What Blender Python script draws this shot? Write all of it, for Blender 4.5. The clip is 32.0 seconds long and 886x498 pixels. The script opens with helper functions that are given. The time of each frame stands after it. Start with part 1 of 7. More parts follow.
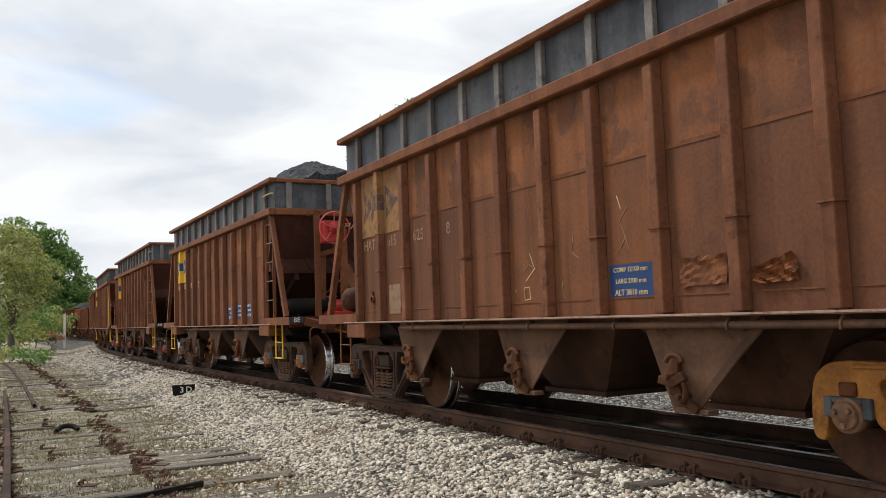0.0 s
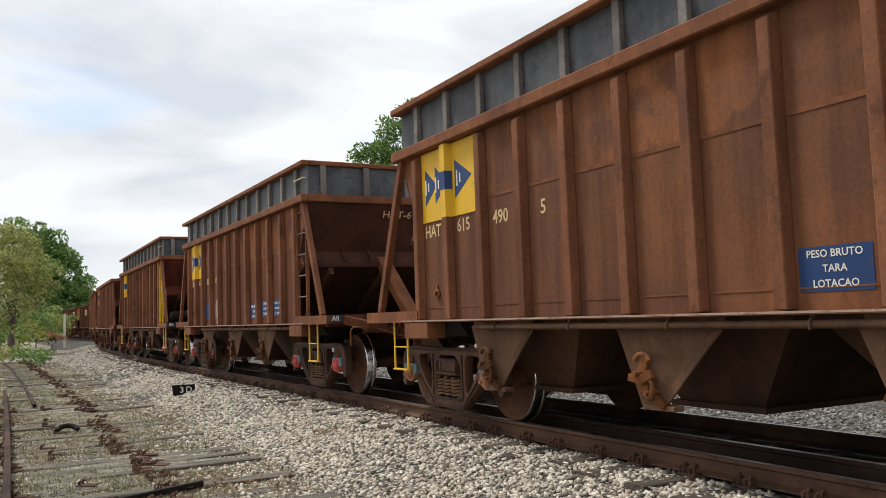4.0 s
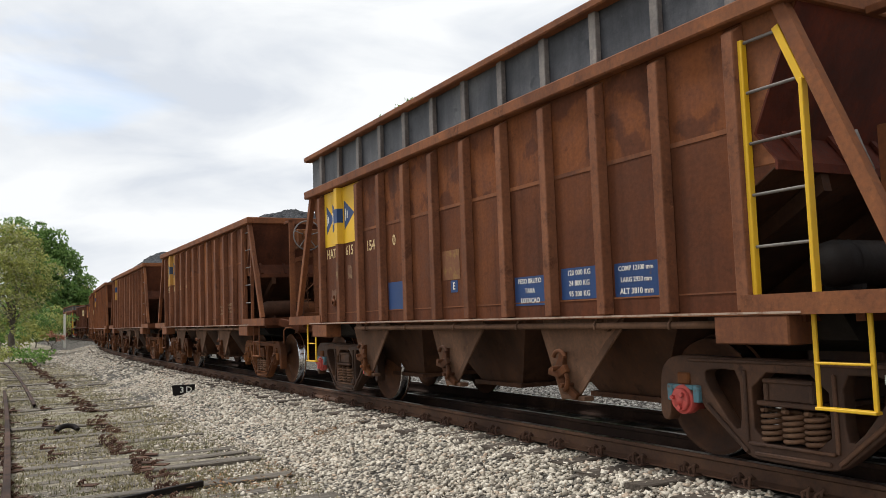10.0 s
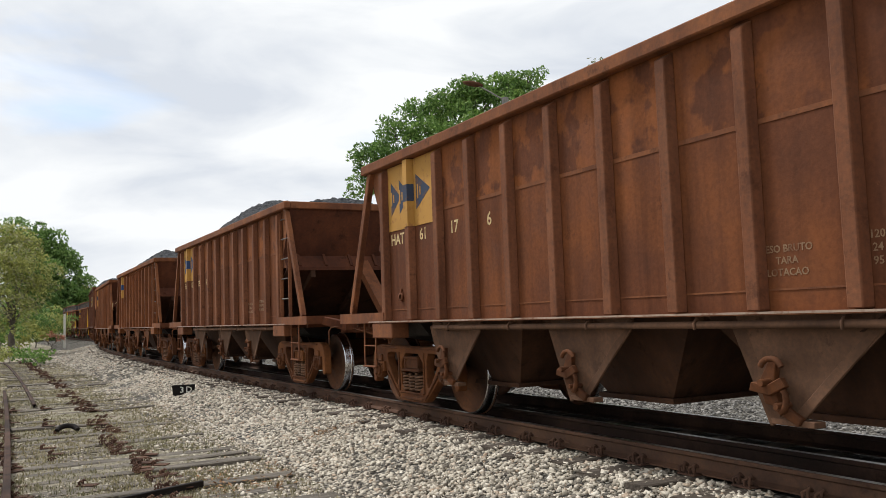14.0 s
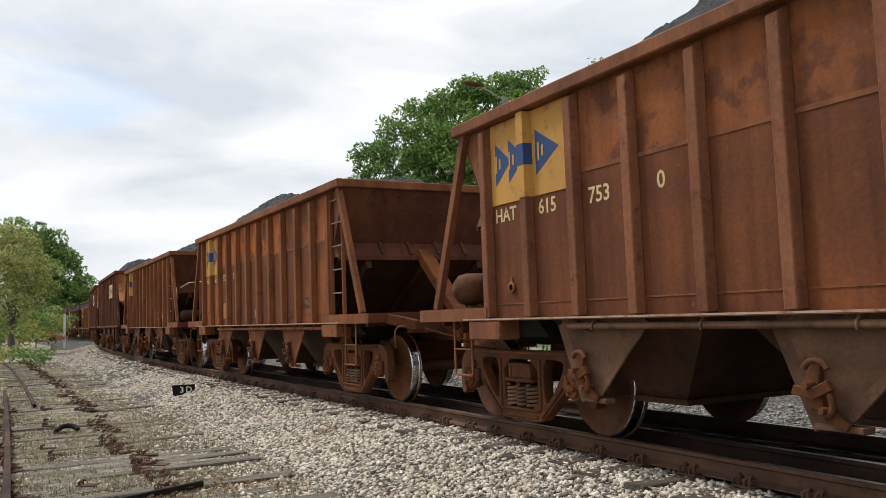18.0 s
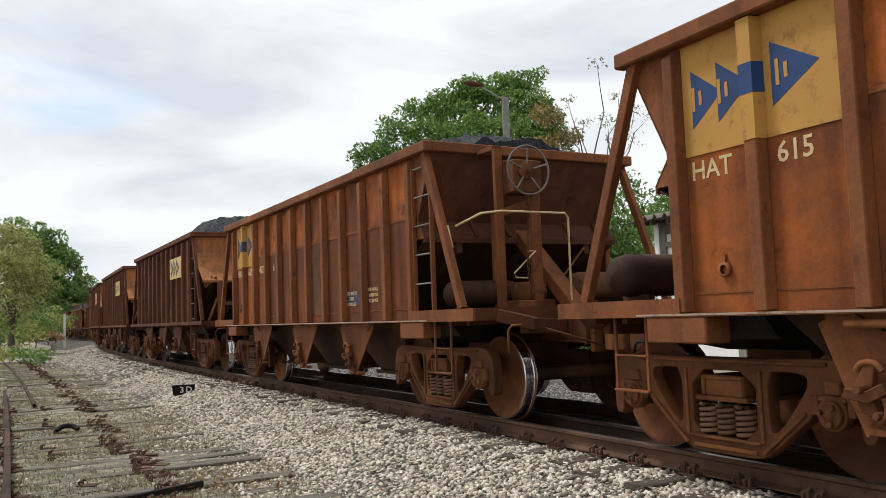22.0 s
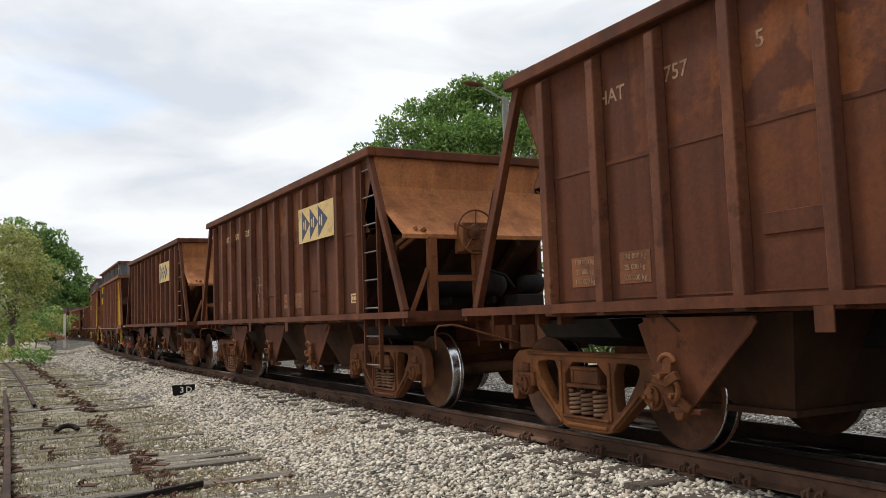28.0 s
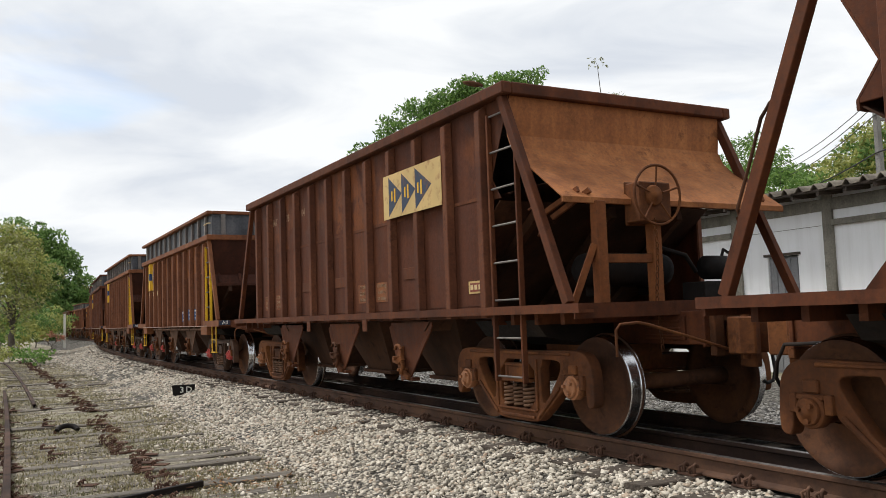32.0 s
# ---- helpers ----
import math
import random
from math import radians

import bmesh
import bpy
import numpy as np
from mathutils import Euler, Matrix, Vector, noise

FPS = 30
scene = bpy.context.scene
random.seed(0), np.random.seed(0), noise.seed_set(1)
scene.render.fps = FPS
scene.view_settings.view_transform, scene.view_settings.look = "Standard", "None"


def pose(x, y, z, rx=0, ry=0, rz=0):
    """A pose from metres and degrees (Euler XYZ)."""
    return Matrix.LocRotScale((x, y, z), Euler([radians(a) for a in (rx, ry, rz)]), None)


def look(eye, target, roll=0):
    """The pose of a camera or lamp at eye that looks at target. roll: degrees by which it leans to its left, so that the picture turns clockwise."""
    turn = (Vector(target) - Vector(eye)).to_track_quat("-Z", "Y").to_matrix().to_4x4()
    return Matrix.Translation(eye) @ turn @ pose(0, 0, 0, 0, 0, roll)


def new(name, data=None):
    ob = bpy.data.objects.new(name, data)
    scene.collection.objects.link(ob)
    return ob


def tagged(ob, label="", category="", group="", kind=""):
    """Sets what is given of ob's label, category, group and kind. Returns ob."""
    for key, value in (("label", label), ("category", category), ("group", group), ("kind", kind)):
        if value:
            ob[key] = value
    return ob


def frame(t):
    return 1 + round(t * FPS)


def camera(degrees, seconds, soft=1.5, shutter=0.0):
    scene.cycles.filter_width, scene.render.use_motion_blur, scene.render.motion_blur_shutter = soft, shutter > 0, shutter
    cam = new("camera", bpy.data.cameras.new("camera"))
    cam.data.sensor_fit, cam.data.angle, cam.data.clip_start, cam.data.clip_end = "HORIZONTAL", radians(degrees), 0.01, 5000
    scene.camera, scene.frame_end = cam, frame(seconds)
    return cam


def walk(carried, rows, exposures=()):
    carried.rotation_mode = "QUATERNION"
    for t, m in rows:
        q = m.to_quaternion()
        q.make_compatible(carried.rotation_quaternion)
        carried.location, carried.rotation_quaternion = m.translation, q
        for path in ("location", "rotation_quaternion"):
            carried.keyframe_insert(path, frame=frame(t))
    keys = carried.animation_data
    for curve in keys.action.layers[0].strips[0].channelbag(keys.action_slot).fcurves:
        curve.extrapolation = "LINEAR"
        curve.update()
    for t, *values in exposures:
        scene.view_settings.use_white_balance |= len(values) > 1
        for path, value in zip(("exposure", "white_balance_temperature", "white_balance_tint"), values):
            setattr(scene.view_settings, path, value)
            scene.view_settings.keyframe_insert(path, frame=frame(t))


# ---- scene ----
# ---- camera ----
SECONDS = 32.0
EYE_HEIGHT = 1.22
cam = camera(56.08, SECONDS, soft=0.6)


def bearing(yaw, pitch, roll, x=0.0, y=0.0, z=EYE_HEIGHT):
    turn = radians(yaw)
    ahead = Vector((math.sin(turn) * math.cos(radians(pitch)), math.cos(turn) * math.cos(radians(pitch)), math.sin(radians(pitch))))
    return look((x, y, z), Vector((x, y, z)) + ahead * 10, roll)


VIEW = bearing(26.154, 4.575, -1.976)
walk(cam, [(0.0, VIEW), (SECONDS, VIEW)])

# ---- world and light ----
SUN_ELEVATION, SUN_AZIMUTH = 57.0, 322.0
world = bpy.data.worlds.new("overcast_sky")
scene.world = world
world.use_nodes = True


def sky():
    nt = world.node_tree
    n, l = nt.nodes, nt.links
    n.clear()
    out, bg = n.new("ShaderNodeOutputWorld"), n.new("ShaderNodeBackground")
    air = n.new("ShaderNodeTexSky")
    air.sky_type = "NISHITA"
    air.sun_disc = False
    air.sun_elevation, air.sun_rotation = radians(SUN_ELEVATION), radians(SUN_AZIMUTH)
    co = n.new("ShaderNodeTexCoord")
    flat = n.new("ShaderNodeMapping")
    flat.inputs["Scale"].default_value = (1.0, 1.0, 3.2)
    flat.inputs["Location"].default_value = (0.35, 1.9, 0.4)
    big = n.new("ShaderNodeTexNoise")
    big.inputs["Scale"].default_value, big.inputs["Detail"].default_value, big.inputs["Roughness"].default_value = 2.2, 9.0, 0.55
    small = n.new("ShaderNodeTexNoise")
    small.inputs["Scale"].default_value, small.inputs["Detail"].default_value = 3.4, 8.0
    small.inputs["Distortion"].default_value = 0.5
    # one clear gap low over the far end of the line
    gap = n.new("ShaderNodeVectorMath")
    gap.operation = "DISTANCE"
    gap.inputs[1].default_value = (0.030, 0.973, 0.232 * 3.6)
    flatten = n.new("ShaderNodeVectorMath")
    flatten.operation = "MULTIPLY"
    flatten.inputs[1].default_value = (1.0, 1.0, 3.6)
    reach = n.new("ShaderNodeMapRange")
    reach.inputs["From Min"].default_value, reach.inputs["From Max"].default_value = 0.03, 0.22
    reach.inputs["To Min"].default_value, reach.inputs["To Max"].default_value = -0.13, 0.17
    add = n.new("ShaderNodeMath")
    cover = n.new("ShaderNodeValToRGB")
    cover.color_ramp.elements[0].position, cover.color_ramp.elements[1].position = 0.36, 0.56
    cover.color_ramp.elements[0].color = (0.30, 0.30, 0.30, 1)
    white = n.new("ShaderNodeValToRGB")
    white.color_ramp.elements[0].position, white.color_ramp.elements[1].position = 0.33, 0.56
    white.color_ramp.elements[0].color, white.color_ramp.elements[1].color = (0.70, 0.745, 0.815, 1), (0.965, 0.985, 1.0, 1)
    lift = n.new("ShaderNodeVectorMath")
    lift.operation = "SCALE"
    lift.inputs["Scale"].default_value = 10.2
    mix = n.new("ShaderNodeMix")
    mix.data_type = "RGBA"
    l.new(co.outputs["Generated"], flat.inputs["Vector"])
    l.new(flat.outputs["Vector"], big.inputs["Vector"])
    l.new(flat.outputs["Vector"], small.inputs["Vector"])
    l.new(co.outputs["Generated"], flatten.inputs[0])
    l.new(flatten.outputs["Vector"], gap.inputs[0])
    l.new(gap.outputs["Value"], reach.inputs["Value"])
    l.new(big.outputs["Fac"], add.inputs[0])
    l.new(reach.outputs["Result"], add.inputs[1])
    l.new(add.outputs["Value"], cover.inputs["Fac"])
    l.new(small.outputs["Fac"], white.inputs["Fac"])
    l.new(white.outputs["Color"], lift.inputs[0])
    l.new(cover.outputs["Color"], mix.inputs["Factor"])
    bright = n.new("ShaderNodeVectorMath")
    bright.operation = "SCALE"
    bright.inputs["Scale"].default_value = 1.75
    l.new(air.outputs["Color"], bright.inputs[0])
    l.new(bright.outputs["Vector"], mix.inputs["A"])
    l.new(lift.outputs["Vector"], mix.inputs["B"])
    l.new(mix.outputs["Result"], bg.inputs["Color"])
    bg.inputs["Strength"].default_value = 0.1
    l.new(bg.outputs["Background"], out.inputs["Surface"])


sky()
sun = new("sun", bpy.data.lights.new("sun", "SUN"))
sun.data.energy, sun.data.angle, sun.data.color = 2.75, radians(11), (1.0, 0.975, 0.94)
s_az, s_el = radians(SUN_AZIMUTH), radians(SUN_ELEVATION)
sun.matrix_world = look((20 * math.sin(s_az) * math.cos(s_el), 20 * math.cos(s_az) * math.cos(s_el), 20 * math.sin(s_el)), (0, 0, 0))


# ---- materials ----
def material(name, rough=0.7, metal=0.0):
    m = bpy.data.materials.new(name)
    m.use_nodes = True
    b = m.node_tree.nodes["Principled BSDF"]
    b.inputs["Roughness"].default_value, b.inputs["Metallic"].default_value = rough, metal
    b.inputs["Specular IOR Level"].default_value = 0.35
    return m, m.node_tree.nodes, m.node_tree.links, b


def noise_node(n, l, vec, scale, detail=5.0, rough=0.55, stretch=None, shift=None):
    if stretch:
        mp = n.new("ShaderNodeMapping")
        mp.inputs["Scale"].default_value = stretch
        l.new(vec, mp.inputs["Vector"])
        vec = mp.outputs["Vector"]
    t = n.new("ShaderNodeTexNoise")
    t.inputs["Scale"].default_value, t.inputs["Detail"].default_value, t.inputs["Roughness"].default_value = scale, detail, rough
    l.new(vec, t.inputs["Vector"])
    return t.outputs["Fac"]


def ramp(n, l, fac, stops):
    r = n.new("ShaderNodeValToRGB")
    e = r.color_ramp.elements
    while len(e) < len(stops):
        e.new(0.5)
    for el, (p, c) in zip(e, stops):
        el.position = p
        el.color = (*c, 1) if len(c) == 3 else c
    l.new(fac, r.inputs["Fac"])
    return r.outputs["Color"]


def mixed(n, l, fac, a, b, mode="MIX"):
    m = n.new("ShaderNodeMix")
    m.data_type, m.blend_type = "RGBA", mode
    for sock, v in (("Factor", fac), ("A", a), ("B", b)):
        if isinstance(v, (int, float)):
            m.inputs[sock].default_value = v
        elif isinstance(v, tuple):
            m.inputs[sock].default_value = (*v, 1)
        else:
            l.new(v, m.inputs[sock])
    return m.outputs["Result"]


def coords(n, l, vary=True):
    """Object coordinates, shifted by a random step for each object."""
    co = n.new("ShaderNodeTexCoord").outputs["Object"]
    if not vary:
        return co
    info = n.new("ShaderNodeObjectInfo")
    k = n.new("ShaderNodeMath")
    k.operation = "MULTIPLY"
    k.inputs[1].default_value = 37.0
    l.new(info.outputs["Random"], k.inputs[0])
    a = n.new("ShaderNodeVectorMath")
    l.new(co, a.inputs[0])
    l.new(k.outputs["Value"], a.inputs[1])
    return a.outputs["Vector"]


def bump(n, l, b, height, strength, distance=0.01):
    k = n.new("ShaderNodeBump")
    k.inputs["Strength"].default_value, k.inputs["Distance"].default_value = strength, distance
    l.new(height, k.inputs["Height"])
    l.new(k.outputs["Normal"], b.inputs["Normal"])


def worn_paint(name, deep, mid, bright, rough=0.75, streak=0.5, metal=0.0):
    """Old paint gone to rust: blotches, runs down the sheet, fine grain."""
    m, n, l, b = material(name, rough, metal)
    b.inputs["Specular IOR Level"].default_value = 0.2
    v = coords(n, l)
    blotch = noise_node(n, l, v, 1.1, 6.0, 0.6)
    runs = noise_node(n, l, v, 2.0, 5.0, 0.6, stretch=(2.2, 2.2, 0.22))
    grain = noise_node(n, l, v, 26.0, 5.0, 0.65)
    c1 = ramp(n, l, blotch, [(0.36, deep), (0.5, mid), (0.66, bright)])
    c2 = ramp(n, l, runs, [(0.35, deep), (0.55, mid), (0.75, bright)])
    c = mixed(n, l, streak, c1, c2)
    g = ramp(n, l, grain, [(0.3, (0.74, 0.74, 0.74)), (0.7, (1.18, 1.15, 1.10))])
    c = mixed(n, l, 1.0, c, g, "MULTIPLY")
    # scabs of dark scale and pale scuffs
    scab = ramp(n, l, noise_node(n, l, v, 4.2, 9.0, 0.72), [(0.56, (0, 0, 0)), (0.66, (1, 1, 1))])
    c = mixed(n, l, scab, c, tuple(k * 0.55 for k in mid))
    scuff = ramp(n, l, noise_node(n, l, v, 6.5, 9.0, 0.75), [(0.66, (0, 0, 0)), (0.74, (0.7, 0.7, 0.7))])
    c = mixed(n, l, scuff, c, tuple(min(1.0, k * 1.35 + 0.02) for k in bright))
    l.new(c, b.inputs["Base Color"])
    rr = ramp(n, l, grain, [(0.3, (rough - 0.12,) * 3), (0.7, (min(rough + 0.14, 1),) * 3)])
    l.new(rr, b.inputs["Roughness"])
    bump(n, l, b, grain, 0.35, 0.006)
    return m


def plain_paint(name, col, rough=0.55, wear=0.35, under=(0.12, 0.055, 0.03), metal=0.0):
    m, n, l, b = material(name, rough, metal)
    v = coords(n, l)
    f = noise_node(n, l, v, 9.0, 8.0, 0.7)
    lo = noise_node(n, l, v, 1.7, 4.0)
    mask = ramp(n, l, f, [(0.60 - wear * 0.2, (0, 0, 0)), (0.74 - wear * 0.2, (1, 1, 1))])
    shade = ramp(n, l, lo, [(0.3, tuple(c * 0.78 for c in col)), (0.7, col)])
    l.new(mixed(n, l, mask, shade, under), b.inputs["Base Color"])
    bump(n, l, b, f, 0.2, 0.004)
    return m


RUST = {
    "brown": worn_paint("rust_brown_paint", (0.105, 0.041, 0.022), (0.19, 0.072, 0.033), (0.28, 0.108, 0.042)),
    "dark": worn_paint("rust_dark_paint", (0.058, 0.020, 0.010), (0.105, 0.034, 0.015), (0.165, 0.056, 0.021)),
    "orange": worn_paint("rust_orange_paint", (0.10, 0.037, 0.017), (0.195, 0.068, 0.025), (0.29, 0.108, 0.036)),
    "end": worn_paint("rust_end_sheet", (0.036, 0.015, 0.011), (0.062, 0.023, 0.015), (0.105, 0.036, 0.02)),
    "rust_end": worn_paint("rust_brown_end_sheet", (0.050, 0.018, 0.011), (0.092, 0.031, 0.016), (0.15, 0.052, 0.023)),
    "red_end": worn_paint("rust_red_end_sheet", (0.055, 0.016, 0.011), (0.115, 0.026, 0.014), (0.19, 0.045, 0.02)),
}


SEAM = 2.33


def rust_sheet(name, paint, worn, orange, spread):
    """Side sheets: old brown paint, the upper plates gone to orange rust in broad uneven patches, runs and scuffs."""
    m, n, l, b = material(name, 0.72)
    b.inputs["Specular IOR Level"].default_value = 0.15
    v = coords(n, l)
    here = n.new("ShaderNodeTexCoord").outputs["Object"]
    sep = n.new("ShaderNodeSeparateXYZ")
    l.new(here, sep.inputs["Vector"])
    # the plates above the weld seam have rusted more than those below
    plate = n.new("ShaderNodeMapRange")
    plate.inputs["From Min"].default_value, plate.inputs["From Max"].default_value = SEAM - 0.012, SEAM + 0.012
    l.new(sep.outputs["Z"], plate.inputs["Value"])
    broad = noise_node(n, l, v, 0.42, 4.0, 0.55)
    mottle = noise_node(n, l, v, 3.0, 6.0, 0.6)
    runs = noise_node(n, l, v, 2.6, 5.0, 0.55, stretch=(2.2, 2.2, 0.14))
    grain = noise_node(n, l, v, 30.0, 4.0, 0.6)
    flakes = noise_node(n, l, v, 2.1, 5.0, 0.55)
    old = ramp(n, l, mottle, [(0.3, tuple(k * 0.85 for k in paint)), (0.5, paint), (0.75, tuple((a + c) / 2 for a, c in zip(paint, worn)))])
    rust = ramp(n, l, mottle, [(0.3, worn), (0.55, orange), (0.8, tuple(k * 1.12 for k in orange))])
    # above: rust with islands of old paint; below: old paint that thins in broad soft patches
    upper = mixed(n, l, ramp(n, l, flakes, [(0.51 + spread * 0.5, (0, 0, 0)), (0.56 + spread * 0.5, (1, 1, 1))]), rust, old)
    upper = mixed(n, l, ramp(n, l, broad, [(0.40 - spread, (0, 0, 0)), (0.52 - spread, (1, 1, 1))]), old, upper)
    lower = mixed(n, l, ramp(n, l, broad, [(0.52 - spread * 0.5, (0, 0, 0)), (0.68 - spread * 0.5, (0.75, 0.75, 0.75))]), old, rust)
    c = mixed(n, l, plate.outputs["Result"], lower, upper)
    c = mixed(n, l, 1.0, c, ramp(n, l, runs, [(0.34, (0.74, 0.72, 0.71)), (0.5, (0.99, 0.99, 0.99)), (0.72, (1.16, 1.13, 1.08))]), "MULTIPLY")
    c = mixed(n, l, 1.0, c, ramp(n, l, grain, [(0.3, (0.84, 0.84, 0.84)), (0.7, (1.12, 1.10, 1.07))]), "MULTIPLY")
    scab = ramp(n, l, noise_node(n, l, v, 5.2, 9.0, 0.74), [(0.60, (0, 0, 0)), (0.68, (0.7, 0.7, 0.7))])
    c = mixed(n, l, scab, c, tuple(k * 0.7 for k in paint))
    scuff = ramp(n, l, noise_node(n, l, v, 7.5, 9.0, 0.75), [(0.67, (0, 0, 0)), (0.74, (0.6, 0.6, 0.6))])
    c = mixed(n, l, scuff, c, tuple(k * 1.3 + 0.03 for k in orange))
    l.new(c, b.inputs["Base Color"])
    l.new(ramp(n, l, mottle, [(0.3, (0.56, 0.56, 0.56)), (0.7, (0.85, 0.85, 0.85))]), b.inputs["Roughness"])
    bump(n, l, b, grain, 0.35, 0.006)
    return m


SHEET = {
    "pale": rust_sheet("pale_worn_side_sheet", (0.146, 0.062, 0.034), (0.188, 0.077, 0.039), (0.238, 0.092, 0.038), 0.0),
    "brown": rust_sheet("rusty_side_sheet", (0.122, 0.043, 0.020), (0.170, 0.060, 0.026), (0.225, 0.077, 0.026), 0.0),
    "deep": rust_sheet("deep_brown_side_sheet", (0.092, 0.031, 0.014), (0.125, 0.042, 0.018), (0.165, 0.055, 0.019), -0.01),
    "dark": rust_sheet("dark_side_sheet", (0.086, 0.029, 0.015), (0.115, 0.038, 0.017), (0.165, 0.055, 0.020), -0.04),
    "orange": rust_sheet("orange_side_sheet", (0.115, 0.040, 0.017), (0.235, 0.074, 0.024), (0.36, 0.102, 0.022), 0.055),
}
RIB = {
    "brown": worn_paint("rib_brown_paint", (0.105, 0.041, 0.021), (0.185, 0.072, 0.036), (0.28, 0.118, 0.060)),
    "dark": worn_paint("rib_dark_paint", (0.072, 0.027, 0.016), (0.125, 0.044, 0.022), (0.185, 0.072, 0.035)),
    "orange": worn_paint("rib_orange_paint", (0.12, 0.043, 0.019), (0.20, 0.070, 0.027), (0.29, 0.108, 0.040)),
}
HOOD = worn_paint("hood_orange_rust", (0.19, 0.072, 0.030), (0.33, 0.130, 0.050), (0.45, 0.195, 0.078), 0.8, 0.6)
IRON = worn_paint("under_iron", (0.040, 0.021, 0.014), (0.095, 0.043, 0.024), (0.18, 0.078, 0.036), 0.8, 0.2)
CAST = worn_paint("cast_iron_dusty", (0.038, 0.022, 0.016), (0.078, 0.042, 0.028), (0.165, 0.082, 0.048), 0.62, 0.2)
CAST_RUST = worn_paint("cast_iron_rusty", (0.058, 0.024, 0.012), (0.135, 0.050, 0.020), (0.24, 0.092, 0.031), 0.8, 0.2)
# Oily black, taken darker to hold the shade under the wagons too.
BLACK = worn_paint("oily_shaded_iron", (0.007, 0.006, 0.006), (0.014, 0.011, 0.010), (0.032, 0.022, 0.017), 0.75, 0.2)
# Dark rust; the shade on bins and slope sheets is in its colour.
BIN = worn_paint("shaded_dark_plate", (0.032, 0.017, 0.011), (0.066, 0.031, 0.018), (0.115, 0.053, 0.029), 0.85, 0.4)
# Dust-greyed rust, with the shade on the chutes darkened into it.
PLATE = worn_paint("dusty_shaded_plate", (0.075, 0.040, 0.025), (0.13, 0.070, 0.043), (0.20, 0.108, 0.067), 0.85, 0.4)
COPPER = plain_paint("copper_brown_cap", (0.42, 0.18, 0.08), 0.5, 0.4)
GREY = worn_paint("grey_steel_sheet", (0.030, 0.032, 0.038), (0.075, 0.079, 0.092), (0.15, 0.152, 0.162), 0.5, 0.4)
GREYPOST = worn_paint("grey_steel_post", (0.10, 0.085, 0.08), (0.17, 0.155, 0.15), (0.26, 0.235, 0.22), 0.6, 0.3)
YELLOW = plain_paint("yellow_paint", (0.78, 0.46, 0.02), 0.5, -0.25)
OLDYELLOW = plain_paint("faded_yellow_paint", (0.50, 0.26, 0.055), 0.7, 0.25, (0.28, 0.12, 0.04))
BLUE = plain_paint("blue_paint", (0.014, 0.048, 0.155), 0.5, 0.0)
NAVY = plain_paint("navy_paint", (0.03, 0.045, 0.085), 0.6, 0.4)
WORN_FIELD = plain_paint("nearly_lost_emblem_field", (0.30, 0.15, 0.055), 0.8, 0.5, (0.17, 0.075, 0.035))
LOST_INK = plain_paint("nearly_lost_emblem", (0.085, 0.055, 0.045), 0.8, 0.7, (0.22, 0.105, 0.05))
CREAM = plain_paint("cream_panel", (0.62, 0.43, 0.17), 0.6, 0.35, (0.36, 0.2, 0.08))
BRICK = plain_paint("brick_red_paint", (0.24, 0.055, 0.035), 0.6, 0.6, (0.14, 0.05, 0.03))
RED = plain_paint("red_paint", (0.52, 0.045, 0.04), 0.45, 0.2)
PINK = plain_paint("coral_cap_paint", (0.62, 0.10, 0.085), 0.5, 0.25)
SPRING = worn_paint("spring_steel", (0.075, 0.040, 0.024), (0.155, 0.082, 0.048), (0.27, 0.15, 0.09), 0.65, 0.2)
TEAL = plain_paint("pale_blue_paint", (0.11, 0.24, 0.29), 0.55, 0.5)
GREEN = plain_paint("dull_green_paint", (0.05, 0.065, 0.058), 0.6, 0.4)
WHITE = plain_paint("white_paint", (0.78, 0.75, 0.68), 0.6, 0.2, (0.4, 0.25, 0.15))
LETTER = plain_paint("cream_lettering", (0.66, 0.50, 0.26), 0.6, 0.35, (0.3, 0.16, 0.07))
FAINT = plain_paint("faded_lettering", (0.30, 0.19, 0.11), 0.7, 0.6, (0.16, 0.07, 0.035))


def steel():
    m, n, l, b = material("bright_tread_steel", 0.22, 1.0)
    v = coords(n, l)
    f = noise_node(n, l, v, 14.0, 4.0)
    l.new(ramp(n, l, f, [(0.3, (0.42, 0.42, 0.43)), (0.7, (0.68, 0.68, 0.7))]), b.inputs["Base Color"])
    return m


STEEL = steel()
EDGE = plain_paint("worn_sheet_edge", (0.40, 0.29, 0.22), 0.6, 0.5, (0.20, 0.10, 0.06))
SCOURED = plain_paint("scoured_yellow_remains", (0.27, 0.145, 0.045), 0.8, 1.1, (0.165, 0.066, 0.03))
ORANGE_CAST = worn_paint("orange_painted_casting", (0.16, 0.055, 0.016), (0.40, 0.165, 0.036), (0.50, 0.23, 0.06), 0.6, 0.3)
STICKER = plain_paint("sticker_remains", (0.27, 0.175, 0.085), 0.8, 1.2, (0.13, 0.06, 0.035))


